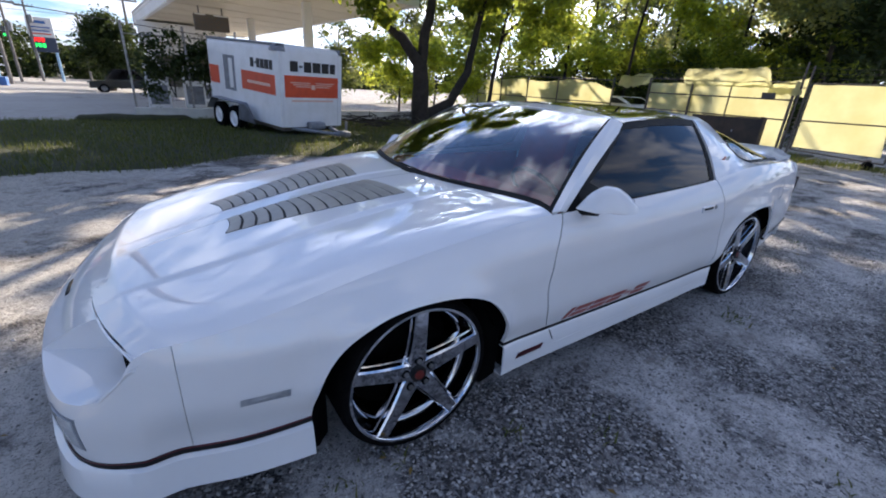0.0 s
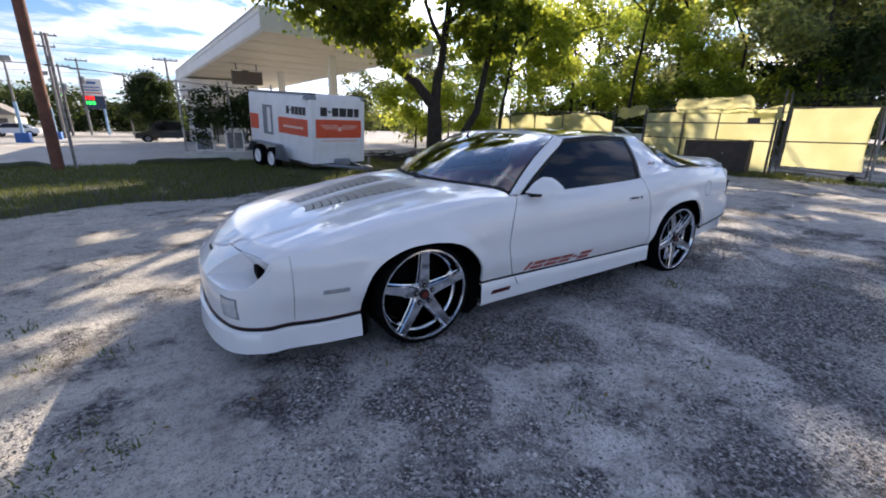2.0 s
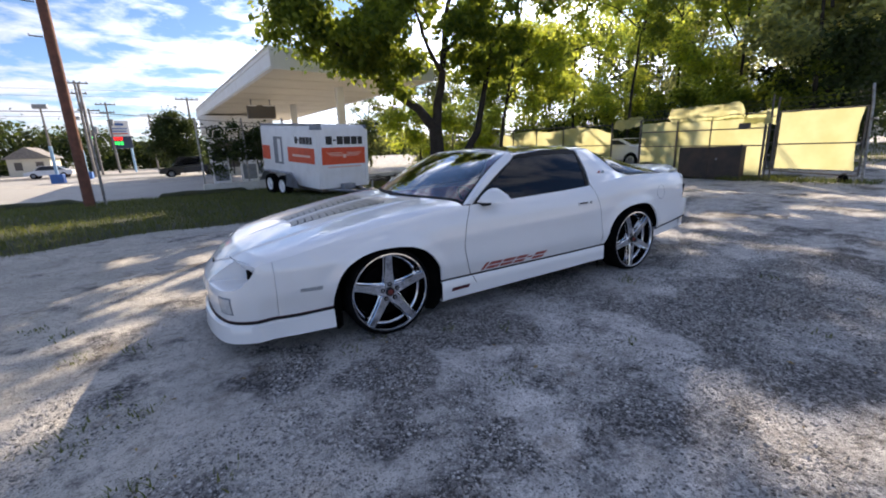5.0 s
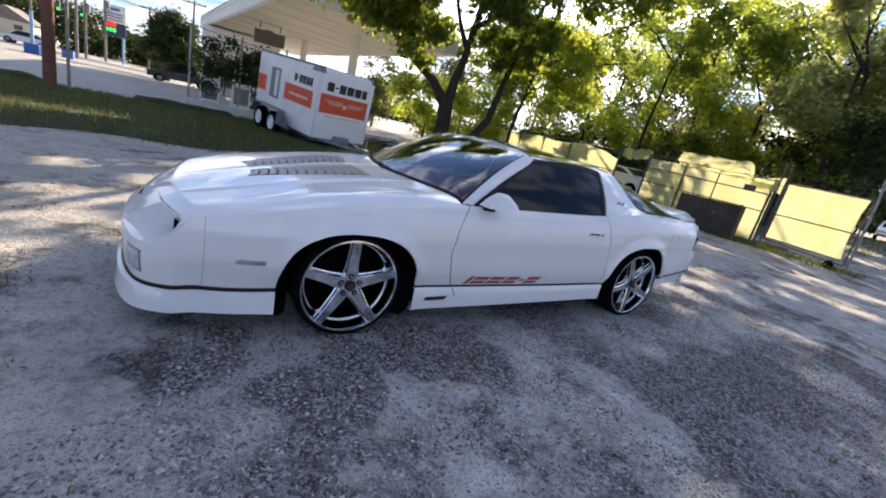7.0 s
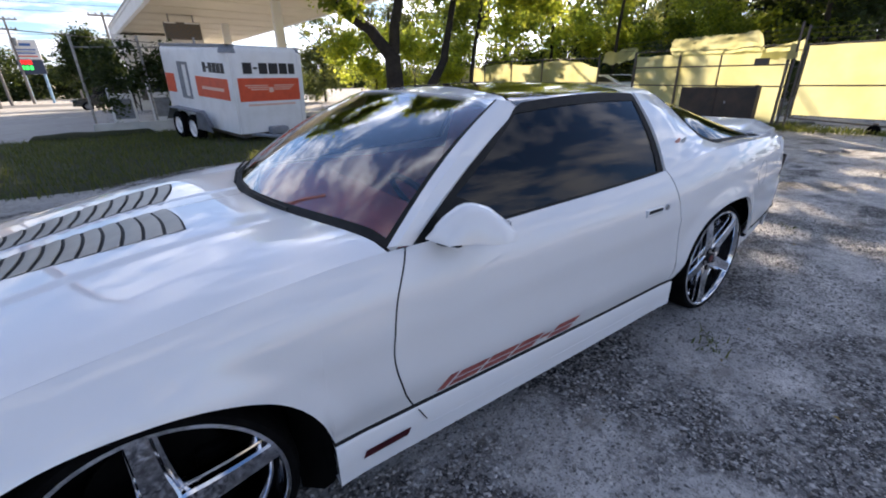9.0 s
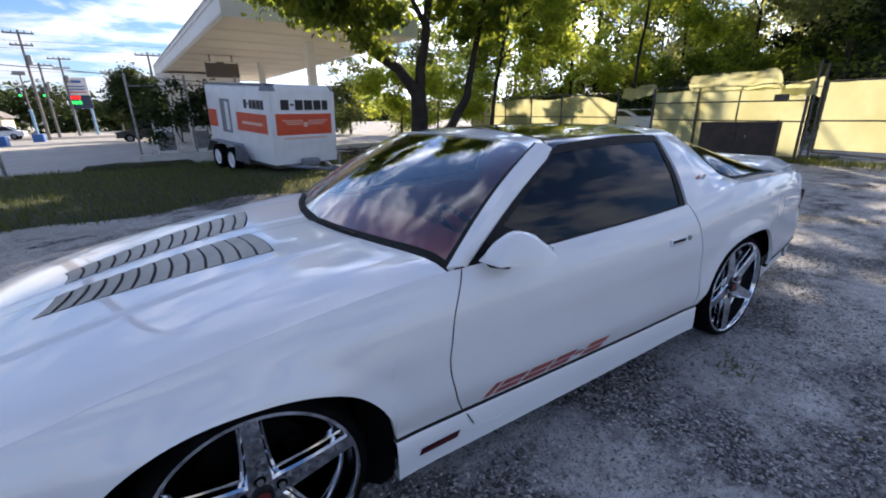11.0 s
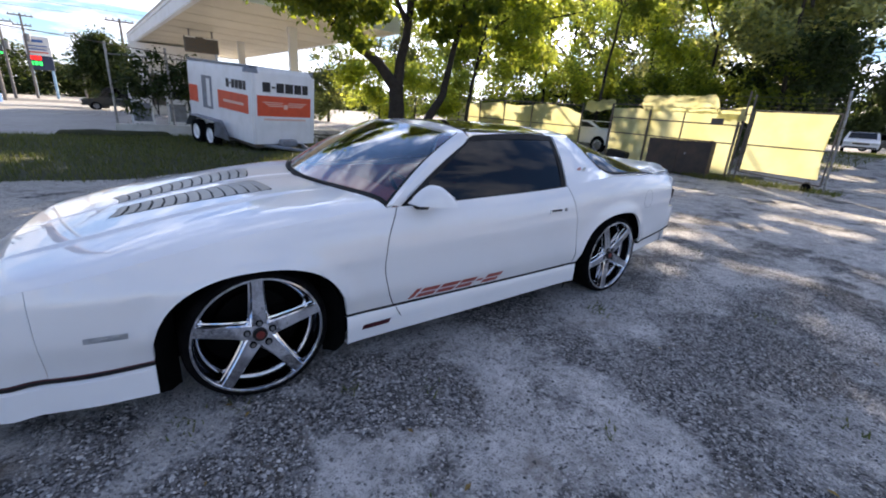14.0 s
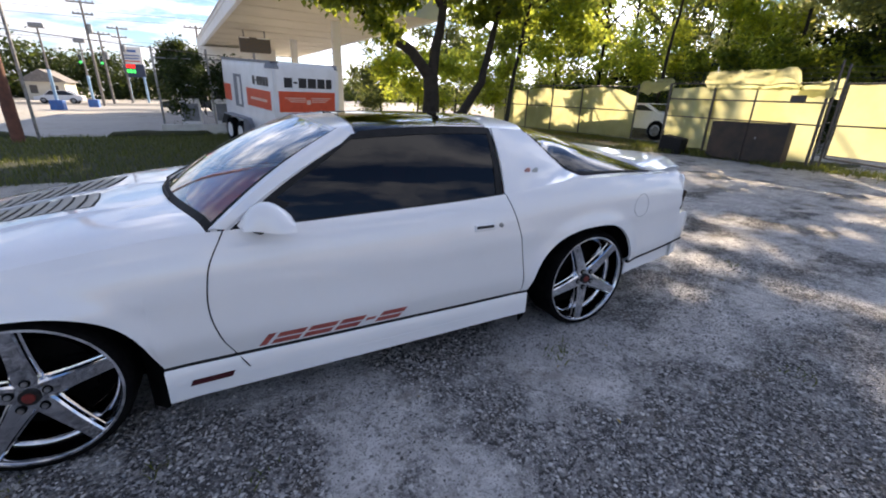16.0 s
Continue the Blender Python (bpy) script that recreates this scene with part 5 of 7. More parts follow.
# low dark earth banks where the lawn meets the forecourt
for x0, x1 in ((-14.0, -3.5), (-2.35, 0.4)):
    rows = []
    for k in range(61):
        x = lerp(x0, x1, k / 60)
        h = (0.17 + 0.05 * noise.noise((x * 1.7, 0, 4))) * smoothstep(0, 0.08, k / 60) * smoothstep(1, 0.9, k / 60)
        rows.append([(x, 12.70 + d + 0.06 * noise.noise((x * 2.3, d * 3, 1)), 0.08 + h * v) for d, v in ((0, -0.3), (0.06, 0.55), (0.16, 0.95), (0.26, 1.0), (0.38, 0.6), (0.46, -0.3))])
    tagged(part("earth_bank", sheet(rows), SOIL, smooth=60), "low dark earth bank along the forecourt edge", "bank", kind="structure")

# ---- filling station ----
canopy = thing("station_canopy", "large flat white filling-station canopy on square columns", "canopy")
C0, C1, C2 = Vector((1.75, 14.5)), Vector((-0.65, 38.0)), Vector((9.0, 15.42))
C3 = C1 + (C2 - C0)
part("canopy_soffit", sheet([[(*C0.lerp(C2, u / 6).lerp(C1.lerp(C3, u / 6), v / 8), 4.36) for v in range(9)] for u in range(7)], 0.05, (8, 25, 20)), SOFFIT, canopy, "cream panelled underside")
for k in range(1, 10):
    a, c = C0.lerp(C1, k / 10), C2.lerp(C3, k / 10)
    b = bmesh.new()
    tube(b, [(*a, 4.352), (*c, 4.352)], 0.012, 4)
    part("soffit_rib", b, SOFFIT, canopy)
for a, c in ((C0, C1), (C0, C2), (C1, C3), (C2, C3)):
    d = (c - a).normalized()
    nrm = Vector((d.y, -d.x)) * 0.04
    rows = [[(*(a.lerp(c, u) + nrm * o), z) for o, z in ((-1, 4.34), (1, 4.30), (1, 5.08), (-1, 5.10))] for u in np.linspace(0, 1, 12)]
    part("canopy_fascia", sheet(rows, 0.02, (8, 25, 4.7)), CANOPY, canopy, "white metal fascia")
part("canopy_deck", sheet([[(*C0.lerp(C2, u / 2).lerp(C1.lerp(C3, u / 2), v / 2), 4.95) for v in range(3)] for u in range(3)], 0.05, (8, 25, -10)), CANOPY, canopy)
for x, y in ((5.45, 18.6), (4.75, 26.5)):
    part("canopy_column", box_bm(x - 0.17, x + 0.17, y - 0.17, y + 0.17, slab_z(x, y) - 0.05, 4.36, bevel=0.02), CANOPY, canopy)
hung = thing("hanging_sign_box", "dark hanging sign box under the canopy", "sign box", (2.48, 24.0, 3.32))
part("case", box_bm(-0.74, 0.74, -0.2, 0.2, 0, 0.70, bevel=0.03), DARK_STEEL, hung)
part("light_strip", box_bm(-0.70, -0.25, -0.22, -0.19, 0.64, 0.70), CANOPY, hung)
part("light_strip", box_bm(0.1, 0.70, -0.22, -0.19, 0.64, 0.70), CANOPY, hung)
for x in (-0.5, 0.5):
    part("hanger", box_bm(x - 0.03, x + 0.03, -0.03, 0.03, 0.68, 1.05), STEEL, hung)


def fuel_pump(x, y):
    p = thing("fuel_pump", "white and grey fuel pump on the forecourt", "fuel pump", (x, y, slab_z(x, y)), group="fuel pumps")
    part("plinth", box_bm(-0.45, 0.45, -0.30, 0.30, -0.02, 0.18, bevel=0.02), CONCRETE, p)
    part("cabinet", box_bm(-0.30, 0.30, -0.20, 0.20, 0.17, 1.45, bevel=0.03), T_WHITE, p)
    part("display", box_bm(-0.24, 0.24, -0.215, -0.195, 1.02, 1.34), CAR_DARK, p)
    part("lower_panel", box_bm(-0.24, 0.24, -0.212, -0.195, 0.30, 0.86), T_GREY, p)
    part("hose", tube_bm([(0.31, 0, 1.35), (0.46, -0.05, 1.0), (0.44, -0.05, 0.5), (0.33, -0.02, 0.85)], 0.022, 6), TRIM, p)
    part("nozzle", box_bm(0.30, 0.36, -0.06, 0.02, 0.84, 1.02, bevel=0.01), TRIM, p)


fuel_pump(-0.35, 15.3)
fuel_pump(0.65, 15.6)
fuel_pump(1.5, 20.5)
shop = thing("station_shop", "white filling-station shop under the canopy", "shop")
part("wall", box_bm(-0.2, 4.1, 33.5, 41, -0.4, 3.9), WALL, shop)
part("roof", box_bm(-0.5, 4.4, 33.1, 41.3, 3.2, 4.25), CANOPY, shop)
for k in range(2):
    x = 0.2 + 2.0 * k
    w = part("window", box_bm(x, x + 1.6, 33.44, 33.52, 0.5, 2.4), DARK_STEEL, shop)
    part("window_frame", box_bm(x - 0.06, x + 1.66, 33.40, 33.47, 2.4, 2.48), STEEL, w)


# ---- trailer ----
trailer = thing("box_trailer", "white and orange enclosed cargo trailer parked on grass", "trailer", (1.70, 8.82, 0.0))
trailer.matrix_basis = pose(1.70, 8.84, -0.165, 4.0, 0, 17.5)
TG = 0.09
W_T, L_T, Z0, Z1 = 1.60, 3.25, TG + 0.38, 2.165


def rounded(w0, w1, l0, l1, z0, z1, rf=0.11, rt=0.13):
    """Body with rounded front corners and roof edges."""
    b = bmesh.new()
    plan = []
    for cx, cy, a0 in ((w0 + rf, l0 + rf, 180), (w1 - rf, l0 + rf, 270), (w1 - 0.03, l1 - 0.03, 0), (w0 + 0.03, l1 - 0.03, 90)):
        r = rf if cy < 1 else 0.03
        for k in range(7):
            a = radians(a0 + 15 * k)
            plan.append((cx + r * math.cos(a), cy + r * math.sin(a)))
    mx, my = (w0 + w1) / 2, (l0 + l1) / 2
    levels = [(z0, 0.0), (z1 - rt, 0.0)] + [(z1 - rt + rt * math.sin(radians(a)), rt * (1 - math.cos(radians(a)))) for a in (20, 40, 60, 80, 90)]
    rings = []
    for z, inset in levels:
        rings.append([b.verts.new((x + inset * (1 if x < mx else -1), y + inset * (1 if y < my else -1), z)) for x, y in plan])
    for r, q in zip(rings, rings[1:]):
        for k in range(len(plan)):
            b.faces.new((r[k], r[(k + 1) % len(plan)], q[(k + 1) % len(plan)], q[k]))
    b.faces.new(rings[0][::-1])
    b.faces.new(rings[-1])
    return b


body = part("body", rounded(0, W_T, 0, L_T, Z0, Z1), T_WHITE, trailer, "white moulded body", smooth=40)
part("corner_cap", rounded(-0.006, 0.22, -0.006, 0.24, Z1 - 0.15, Z1 + 0.004, 0.11, 0.13), T_GREY, trailer, smooth=40)
part("corner_cap", rounded(W_T - 0.10, W_T + 0.006, -0.006, 0.24, Z1 - 0.10, Z1 + 0.004, 0.05, 0.10), T_GREY, trailer, smooth=40)
part("roof_rail", box_bm(0.0, 0.05, 0.1, L_T, Z1 - 0.05, Z1 + 0.004, bevel=0.015), T_GREY, trailer)
part("corner_post", box_bm(-0.012, 0.03, 0.0, 0.12, Z0, Z1 - 0.16, bevel=0.01), T_WHITE, trailer)
part("corner_post", box_bm(W_T - 0.10, W_T + 0.01, -0.012, 0.03, Z0, Z1 - 0.12, bevel=0.01), T_WHITE, trailer)
part("front_band", box_bm(0.10, W_T - 0.08, -0.008, 0.004, 1.11, 1.56), T_ORANGE, trailer, "orange band across the front")
# word on the front and side as plain black bars of its size
x = 0.24
for w, low, high in ((0.19, 1.62, 1.86), (0.09, 1.71, 1.78), (0.19, 1.62, 1.86), (0.21, 1.62, 1.86), (0.19, 1.62, 1.86), (0.15, 1.62, 1.86)):
    part("word_bar", box_bm(x, x + w, -0.010, 0.0, low + 0.02, high - 0.01, bevel=0.004), T_BLACK, trailer, "plain black bar")
    x += w + 0.032
emblem = part("band_emblem", box_bm(0.76, 0.86, -0.012, -0.004, 1.28, 1.38), T_PALE, trailer, "pale winged shape on the orange band")
for x0, x1, z in ((0.30, 0.74, 1.37), (0.88, 1.32, 1.37), (0.24, 0.74, 1.41), (0.88, 1.38, 1.41), (0.36, 0.74, 1.33), (0.88, 1.26, 1.33)):
    part("emblem_line", box_bm(x0, x1, -0.011, -0.004, z, z + 0.018), T_PALE, emblem)
part("small_print", box_bm(0.26, 1.36, -0.009, 0.0, 1.02, 1.055), T_PALE, trailer)
part("side_band", box_bm(-0.006, 0.004, 0.20, 1.62, 1.12, 1.53), T_ORANGE, trailer, "orange band on the side")
part("side_band", box_bm(-0.006, 0.004, 2.72, 3.20, 1.12, 1.53), T_ORANGE, trailer)
y = 0.28
for w, low, high in ((0.12, 1.63, 1.82), (0.15, 1.63, 1.82), (0.15, 1.63, 1.82), (0.13, 1.63, 1.82), (0.07, 1.71, 1.75), (0.13, 1.63, 1.82)):
    part("word_bar", box_bm(-0.008, 0.002, y, y + w, low, high), T_BLACK, trailer, "plain black bar")
    y += w + 0.03
part("side_print", box_bm(-0.008, 0.002, 0.40, 1.36, 1.28, 1.34), T_PALE, trailer)
picture = part("side_picture", box_bm(-0.006, 0.002, 1.92, 2.45, 1.02, 1.80), T_GREY, trailer, "grey printed picture panel")
part("picture_shape", box_bm(-0.009, 0.0, 2.02, 2.2, 1.08, 1.74), T_WHITE, picture)
# fender over both wheels
rows = []
for k in range(13):
    a = k / 12
    y = lerp(1.15, 3.15, a)
    z = TG + 0.40 + 0.32 * smoothstep(0, 0.16, a) * smoothstep(1, 0.84, a)
    rows.append([(0.02, y, z), (-0.20, y, z), (-0.21, y, z - 0.03)])
part("fender", sheet(rows, 0.01, (0.5, 1.7, 0.2)), T_GREY, trailer, "grey flared wheel fender", smooth=40)
b = bmesh.new()
vs = [b.verts.new(p) for p in ((-0.205, 0.75, TG + 0.34), (-0.205, 1.52, TG + 0.34), (-0.205, 1.46, TG + 0.71), (-0.205, 1.15, TG + 0.71))]
b.faces.new(vs)
bmesh.ops.solidify(b, geom=b.faces[:], thickness=0.2)
part("fender_skirt", b, T_GREY, trailer)


def plain_wheel(parent, x, y, z, r, w, s=-1, rim_mat=None):
    wheel = new("wheel")
    wheel.parent = parent
    wheel.empty_display_size = 0.1
    wheel.matrix_basis = Matrix.Translation((x, y, z)) @ pose(0, 0, 0, 0, 90 * s, 0)
    b = bmesh.new()
    n = 24
    prof = [(r * 0.60, w * 0.46), (r * 0.80, w * 0.5), (r * 0.95, w * 0.45), (r, w * 0.3), (r, -w * 0.3), (r * 0.95, -w * 0.45), (r * 0.6, -w * 0.46)]
    rings = [[b.verts.new((q * math.cos(2 * math.pi * k / n), q * math.sin(2 * math.pi * k / n), h)) for k in range(n)] for q, h in prof]
    for p, q in zip(rings, rings[1:]):
        for k in range(n):
            b.faces.new((p[k], p[(k + 1) % n], q[(k + 1) % n], q[k]))
    part("tyre", b, RUBBER, wheel, smooth=40)
    b = bmesh.new()
    prof = [(r * 0.62, w * 0.45), (r * 0.56, w * 0.40), (r * 0.50, w * 0.28), (r * 0.28, w * 0.34), (r * 0.24, w * 0.46), (0.0005, w * 0.46)]
    rings = [[b.verts.new((q * math.cos(2 * math.pi * k / n), q * math.sin(2 * math.pi * k / n), h)) for k in range(n)] for q, h in prof]
    for p, q in zip(rings, rings[1:]):
        for k in range(n):
            b.faces.new((p[k], p[(k + 1) % n], q[(k + 1) % n], q[k]))
    part("rim", b, rim_mat or T_WHITE, wheel, "white steel rim", smooth=40)
    return wheel


for y in (1.80, 2.55):
    plain_wheel(trailer, -0.10, y, TG + 0.31, 0.31, 0.19)
    plain_wheel(trailer, W_T + 0.10, y, TG + 0.31, 0.31, 0.19, 1)
part("chassis", box_bm(0.1, W_T - 0.1, 0.1, L_T - 0.1, TG + 0.28, Z0 + 0.01), DARK_STEEL, trailer)
for x0 in (0.25, W_T - 0.25):
    part("drawbar", tube_bm([(x0, 0.2, TG + 0.34), (W_T / 2 + 0.12, -0.95, TG + 0.34)], 0.04, 6), T_GREY, trailer)
part("coupler", box_bm(W_T / 2 + 0.05, W_T / 2 + 0.19, -1.15, -0.9, TG + 0.32, TG + 0.44, bevel=0.03), STEEL, trailer)
part("tongue_box", box_bm(0.6, 1.0, -0.22, -0.02, TG + 0.34, TG + 0.50, bevel=0.04), T_GREY, trailer)
part("jack_stand", tube_bm([(W_T / 2 + 0.28, -0.85, TG + 0.20), (W_T / 2 + 0.28, -0.85, TG + 0.62)], 0.03, 8), STEEL, trailer)
part("jack_foot", box_bm(W_T / 2 + 0.18, W_T / 2 + 0.38, -0.95, -0.75, TG + 0.19, TG + 0.24), STEEL, trailer)

# ---- fence and gate ----
FX = 12.0


def cloth_panel(name, parent, y0, y1, z0, z1, x=FX + 0.05, wave=0.02, label="", sag=0.0):
    rows = []
    for k in range(21):
        y = lerp(y0, y1, k / 20)
        top = z1 - sag * math.sin(math.pi * k / 20) + 0.02 * noise.noise((y * 3, z1, 1))
        low = z0 + 0.03 * noise.noise((y * 4, z0, 2))
        rows.append([(x + wave * noise.noise((y * 1.7, v * 0.35, x)), y, lerp(low, top, v / 8)) for v in range(9)])
    return part(name, sheet(rows), CLOTH, parent, label, smooth=70)


fence = thing("chain_link_fence", "weathered steel fence hung with sunlit tan privacy cloth", "fence")
for y in (2.98, 4.35, 5.35, 6.62):
    gz = ground_z(FX, y)
    part("fence_post", tube_bm([(FX, y, gz - 0.1), (FX, y, 1.88 if y != 4.35 else 1.84)], 0.032 if y != 4.35 else 0.02, 8), DARK_STEEL, fence)
for z in (1.0, 1.45, 1.84):
    part("fence_rail", tube_bm([(FX - 0.02, 2.9, z), (FX - 0.02, 6.62, z + 0.05)], 0.017, 8), DARK_STEEL, fence)
cloth_panel("privacy_cloth", fence, 2.95, 5.35, 0.22, 1.80)
cloth_panel("privacy_cloth", fence, 5.30, 6.60, 0.25, 1.78, wave=0.04)
rows = []
for k in range(57):
    y = lerp(3.45, 5.6, k / 56)
    top = 2.16 + 0.07 * noise.noise((y * 2.5, 0, 4)) + 0.035 * noise.noise((y * 9, 0, 2)) - 0.10 * smoothstep(3.7, 3.45, y) - 0.35 * smoothstep(3.6, 3.45, y)
    rows.append([(FX + 0.02 - 0.10 * math.sin(math.pi * v / 8) + 0.09 * noise.noise((y * 2.4 + 0.3 * v, v * 0.6, 7)) + 0.035 * noise.noise((y * 8, v * 0.9, 5)), y, lerp(1.72 + 0.04 * noise.noise((y * 4, 1, 1)), top, v / 8)) for v in range(9)])
part("folded_cloth", sheet(rows), CLOTH, fence, "loose cloth folded over the top rail", smooth=70)
rows = []
for k in range(13):
    y = lerp(2.75, 3.5, k / 12)
    rows.append([(FX - 0.05 + 0.06 * noise.noise((y * 5, v * 0.6, 2)), y, lerp(1.55 - 0.1 * noise.noise((y * 6, 0, 0)), 1.93 - 0.15 * k / 12, v / 5)) for v in range(6)])
part("loose_cloth", sheet(rows), CLOTH, fence, smooth=70)
part("latch_plate", box_bm(FX - 0.12, FX - 0.06, 3.30, 3.58, 1.44, 1.60, bevel=0.01), DARK_STEEL, fence, "dark hole and bracket in the cloth")
for dy in (0.0, 0.13):
    gz = ground_z(FX, 2.9)
    part("gate_post", tube_bm([(FX - 0.05, 2.86 - dy, gz - 0.1), (FX - 0.05, 2.86 - dy, 2.27 - 0.6 * dy)], 0.022, 8), DARK_STEEL, fence)
for k in range(5):
    part("post_tie", box_bm(FX - 0.07, FX - 0.04, 2.72, 2.87, 0.4 + 0.33 * k, 0.415 + 0.33 * k), DARK_STEEL, fence)
for k in range(3):
    part("top_wire", tube_bm([(FX, 0.95, 1.92 + 0.10 * k), (FX - 0.02, 1.9, 1.905 + 0.10 * k), (FX, 2.85, 1.95 + 0.10 * k), (FX, 5.3, 1.92 + 0.11 * k), (FX, 7.2, 1.95 + 0.1 * k)], 0.0035, 4), DARK_STEEL, fence)

back_fence = thing("rear_fence", "older wire fence with shaded tan cloth, partly torn", "fence")
BX = lambda y: 13.4 - 0.02 * (y - 8)
for y in (8.85, 11.4, 13.1, 14.8, 16.5):
    part("fence_post", tube_bm([(BX(y), y, 0.0), (BX(y), y, 1.98)], 0.03, 8), DARK_STEEL, back_fence)
part("fence_rail", tube_bm([(BX(8.85), 8.85, 1.88), (BX(12), 12, 1.96), (BX(17.5), 17.5, 2.0)], 0.022, 8), DARK_STEEL, back_fence)
part("fence_rail", tube_bm([(BX(8.85), 8.85, 1.1), (BX(17.5), 17.5, 1.2)], 0.02, 8), DARK_STEEL, back_fence)
for y0, y1 in ((8.85, 11.4), (11.4, 14.6), (14.6, 17.5)):
    rows = []
    for k in range(21):
        y = lerp(y0, y1, k / 20)
        rows.append([(BX(y) + 0.05 + 0.05 * noise.noise((y * 1.7, v * 0.35, 1)), y, lerp(0.2, 1.84 - (0.25 * smoothstep(9.7, 8.85, y)) - 0.05 * math.sin(math.pi * k / 10), v / 8)) for v in range(9)])
    part("privacy_cloth", sheet(rows), CLOTH, back_fence, smooth=70)
rows = []
for k in range(25):
    y = lerp(6.85, 7.85, k / 24)
    fall = 0.20 + 0.16 * noise.noise((y * 3.1, 4, 2)) + 0.10 * math.sin(math.pi * k / 24)
    drape = [(0.16, -1.0), (0.13, -0.7), (0.10, -0.35), (0.06, -0.1), (0.0, 0.05), (-0.06, -0.1), (-0.11, -0.45), (-0.14, -0.8), (-0.17, -1.15)]
    rows.append([(FX + 0.35 + d + 0.07 * noise.noise((y * 5, h * 1.5, 3)), y, 2.04 - 0.08 * k / 24 + fall * h + 0.07 * noise.noise((y * 4.2, h, 8))) for d, h in drape])
part("bundled_cloth", sheet(rows), CLOTH, back_fence, "cloth bundled over the rail between the fences", smooth=70)

gate = thing("swing_gate", "steel yard gate covered with taut tan cloth, on a small wheel", "gate")
gframe = [(FX - 0.1, 2.66, 0.36), (FX - 0.1, 2.66, 1.82), (FX - 0.1, 1.02, 1.80), (FX - 0.14, 0.98, 0.27), (FX - 0.1, 2.66, 0.36)]
for a, c in zip(gframe, gframe[1:]):
    part("gate_frame", tube_bm([a, c], 0.018, 8), DARK_STEEL, gate)
part("gate_frame", tube_bm([(FX - 0.12, 2.66, 1.02), (FX - 0.12, 1.0, 1.02)], 0.016, 8), DARK_STEEL, gate)
rows = []
for k in range(21):
    u = k / 20
    y = lerp(2.64, 1.05, u)
    rows.append([(FX - 0.06 + 0.015 * noise.noise((y * 2, v * 0.4, 5)), y + (0.07 * math.sin(math.pi * v / 10) if k == 20 else 0) - (0.0 if k < 20 else -0.03), lerp(0.42 - 0.03 * u, 1.80 - 0.015 * math.sin(math.pi * u * 3) + 0.02 * u, v / 10)) for v in range(11)])
part("gate_cloth", sheet(rows), CLOTH, gate, "taut tan cloth", smooth=70)
part("gate_wheel", tube_bm([(FX - 0.20, 1.22, 0.20), (FX - 0.14, 1.22, 0.20)], 0.10, 14), RUBBER, gate, "small black gate wheel")
part("wheel_bracket", box_bm(FX - 0.16, FX - 0.10, 1.18, 1.26, 0.20, 0.33), DARK_STEEL, gate)
end_post = thing("end_post", "tall leaning steel fence post beside the gate", "post")
part("post", tube_bm([(FX + 0.02, 0.93, ground_z(FX, 1) - 0.05), (FX + 0.05, 1.0, 1.8), (FX + 0.08, 1.06, 2.28)], 0.026, 8), STEEL, end_post)
for k in range(4):
    part("chain_loop", tube_bm([(FX + 0.03, 0.93, 0.3 + 0.4 * k), (FX - 0.12, 1.0, 0.34 + 0.4 * k)], 0.010, 5), DARK_STEEL, end_post)

crate = thing("dark_bin", "dark brown weathered metal bin against the fence", "bin", (11.55, 4.05, ground_z(11.5, 4) - 0.01))
RUST = material("dark_rusted_steel", (0.05, 0.042, 0.036), 0.8, second=(0.085, 0.06, 0.045), scale=3, amount=0.45, bump=0.2, bump_scale=20)
part("bin_body", box_bm(-0.15, 0.20, -0.80, 0.82, 0.05, 0.90, bevel=0.015), RUST, crate)
part("bin_post", box_bm(-0.18, -0.14, -0.02, 0.04, 0.0, 0.90), RUST, crate)
part("bin_post", box_bm(-0.18, -0.14, -0.86, -0.80, 0.0, 0.95), RUST, crate)
for y in (-0.7, 0.7):
    part("bin_foot", box_bm(-0.15, 0.15, y - 0.05, y + 0.05, 0.0, 0.06), RUST, crate)
part("bin_latch", box_bm(-0.165, -0.145, -0.25, -0.22, 0.55, 0.60), STEEL, crate)
bucket = thing("black_tub", "tilted black plastic tub on the ground", "tub", (11.3, 5.75, ground_z(11.3, 5.7)))
part("tub", box_bm(-0.2, 0.2, -0.28, 0.28, 0.0, 0.42, bevel=0.04), TRIM, bucket).matrix_basis = pose(0, 0, 0.02, 8, 0, 12)

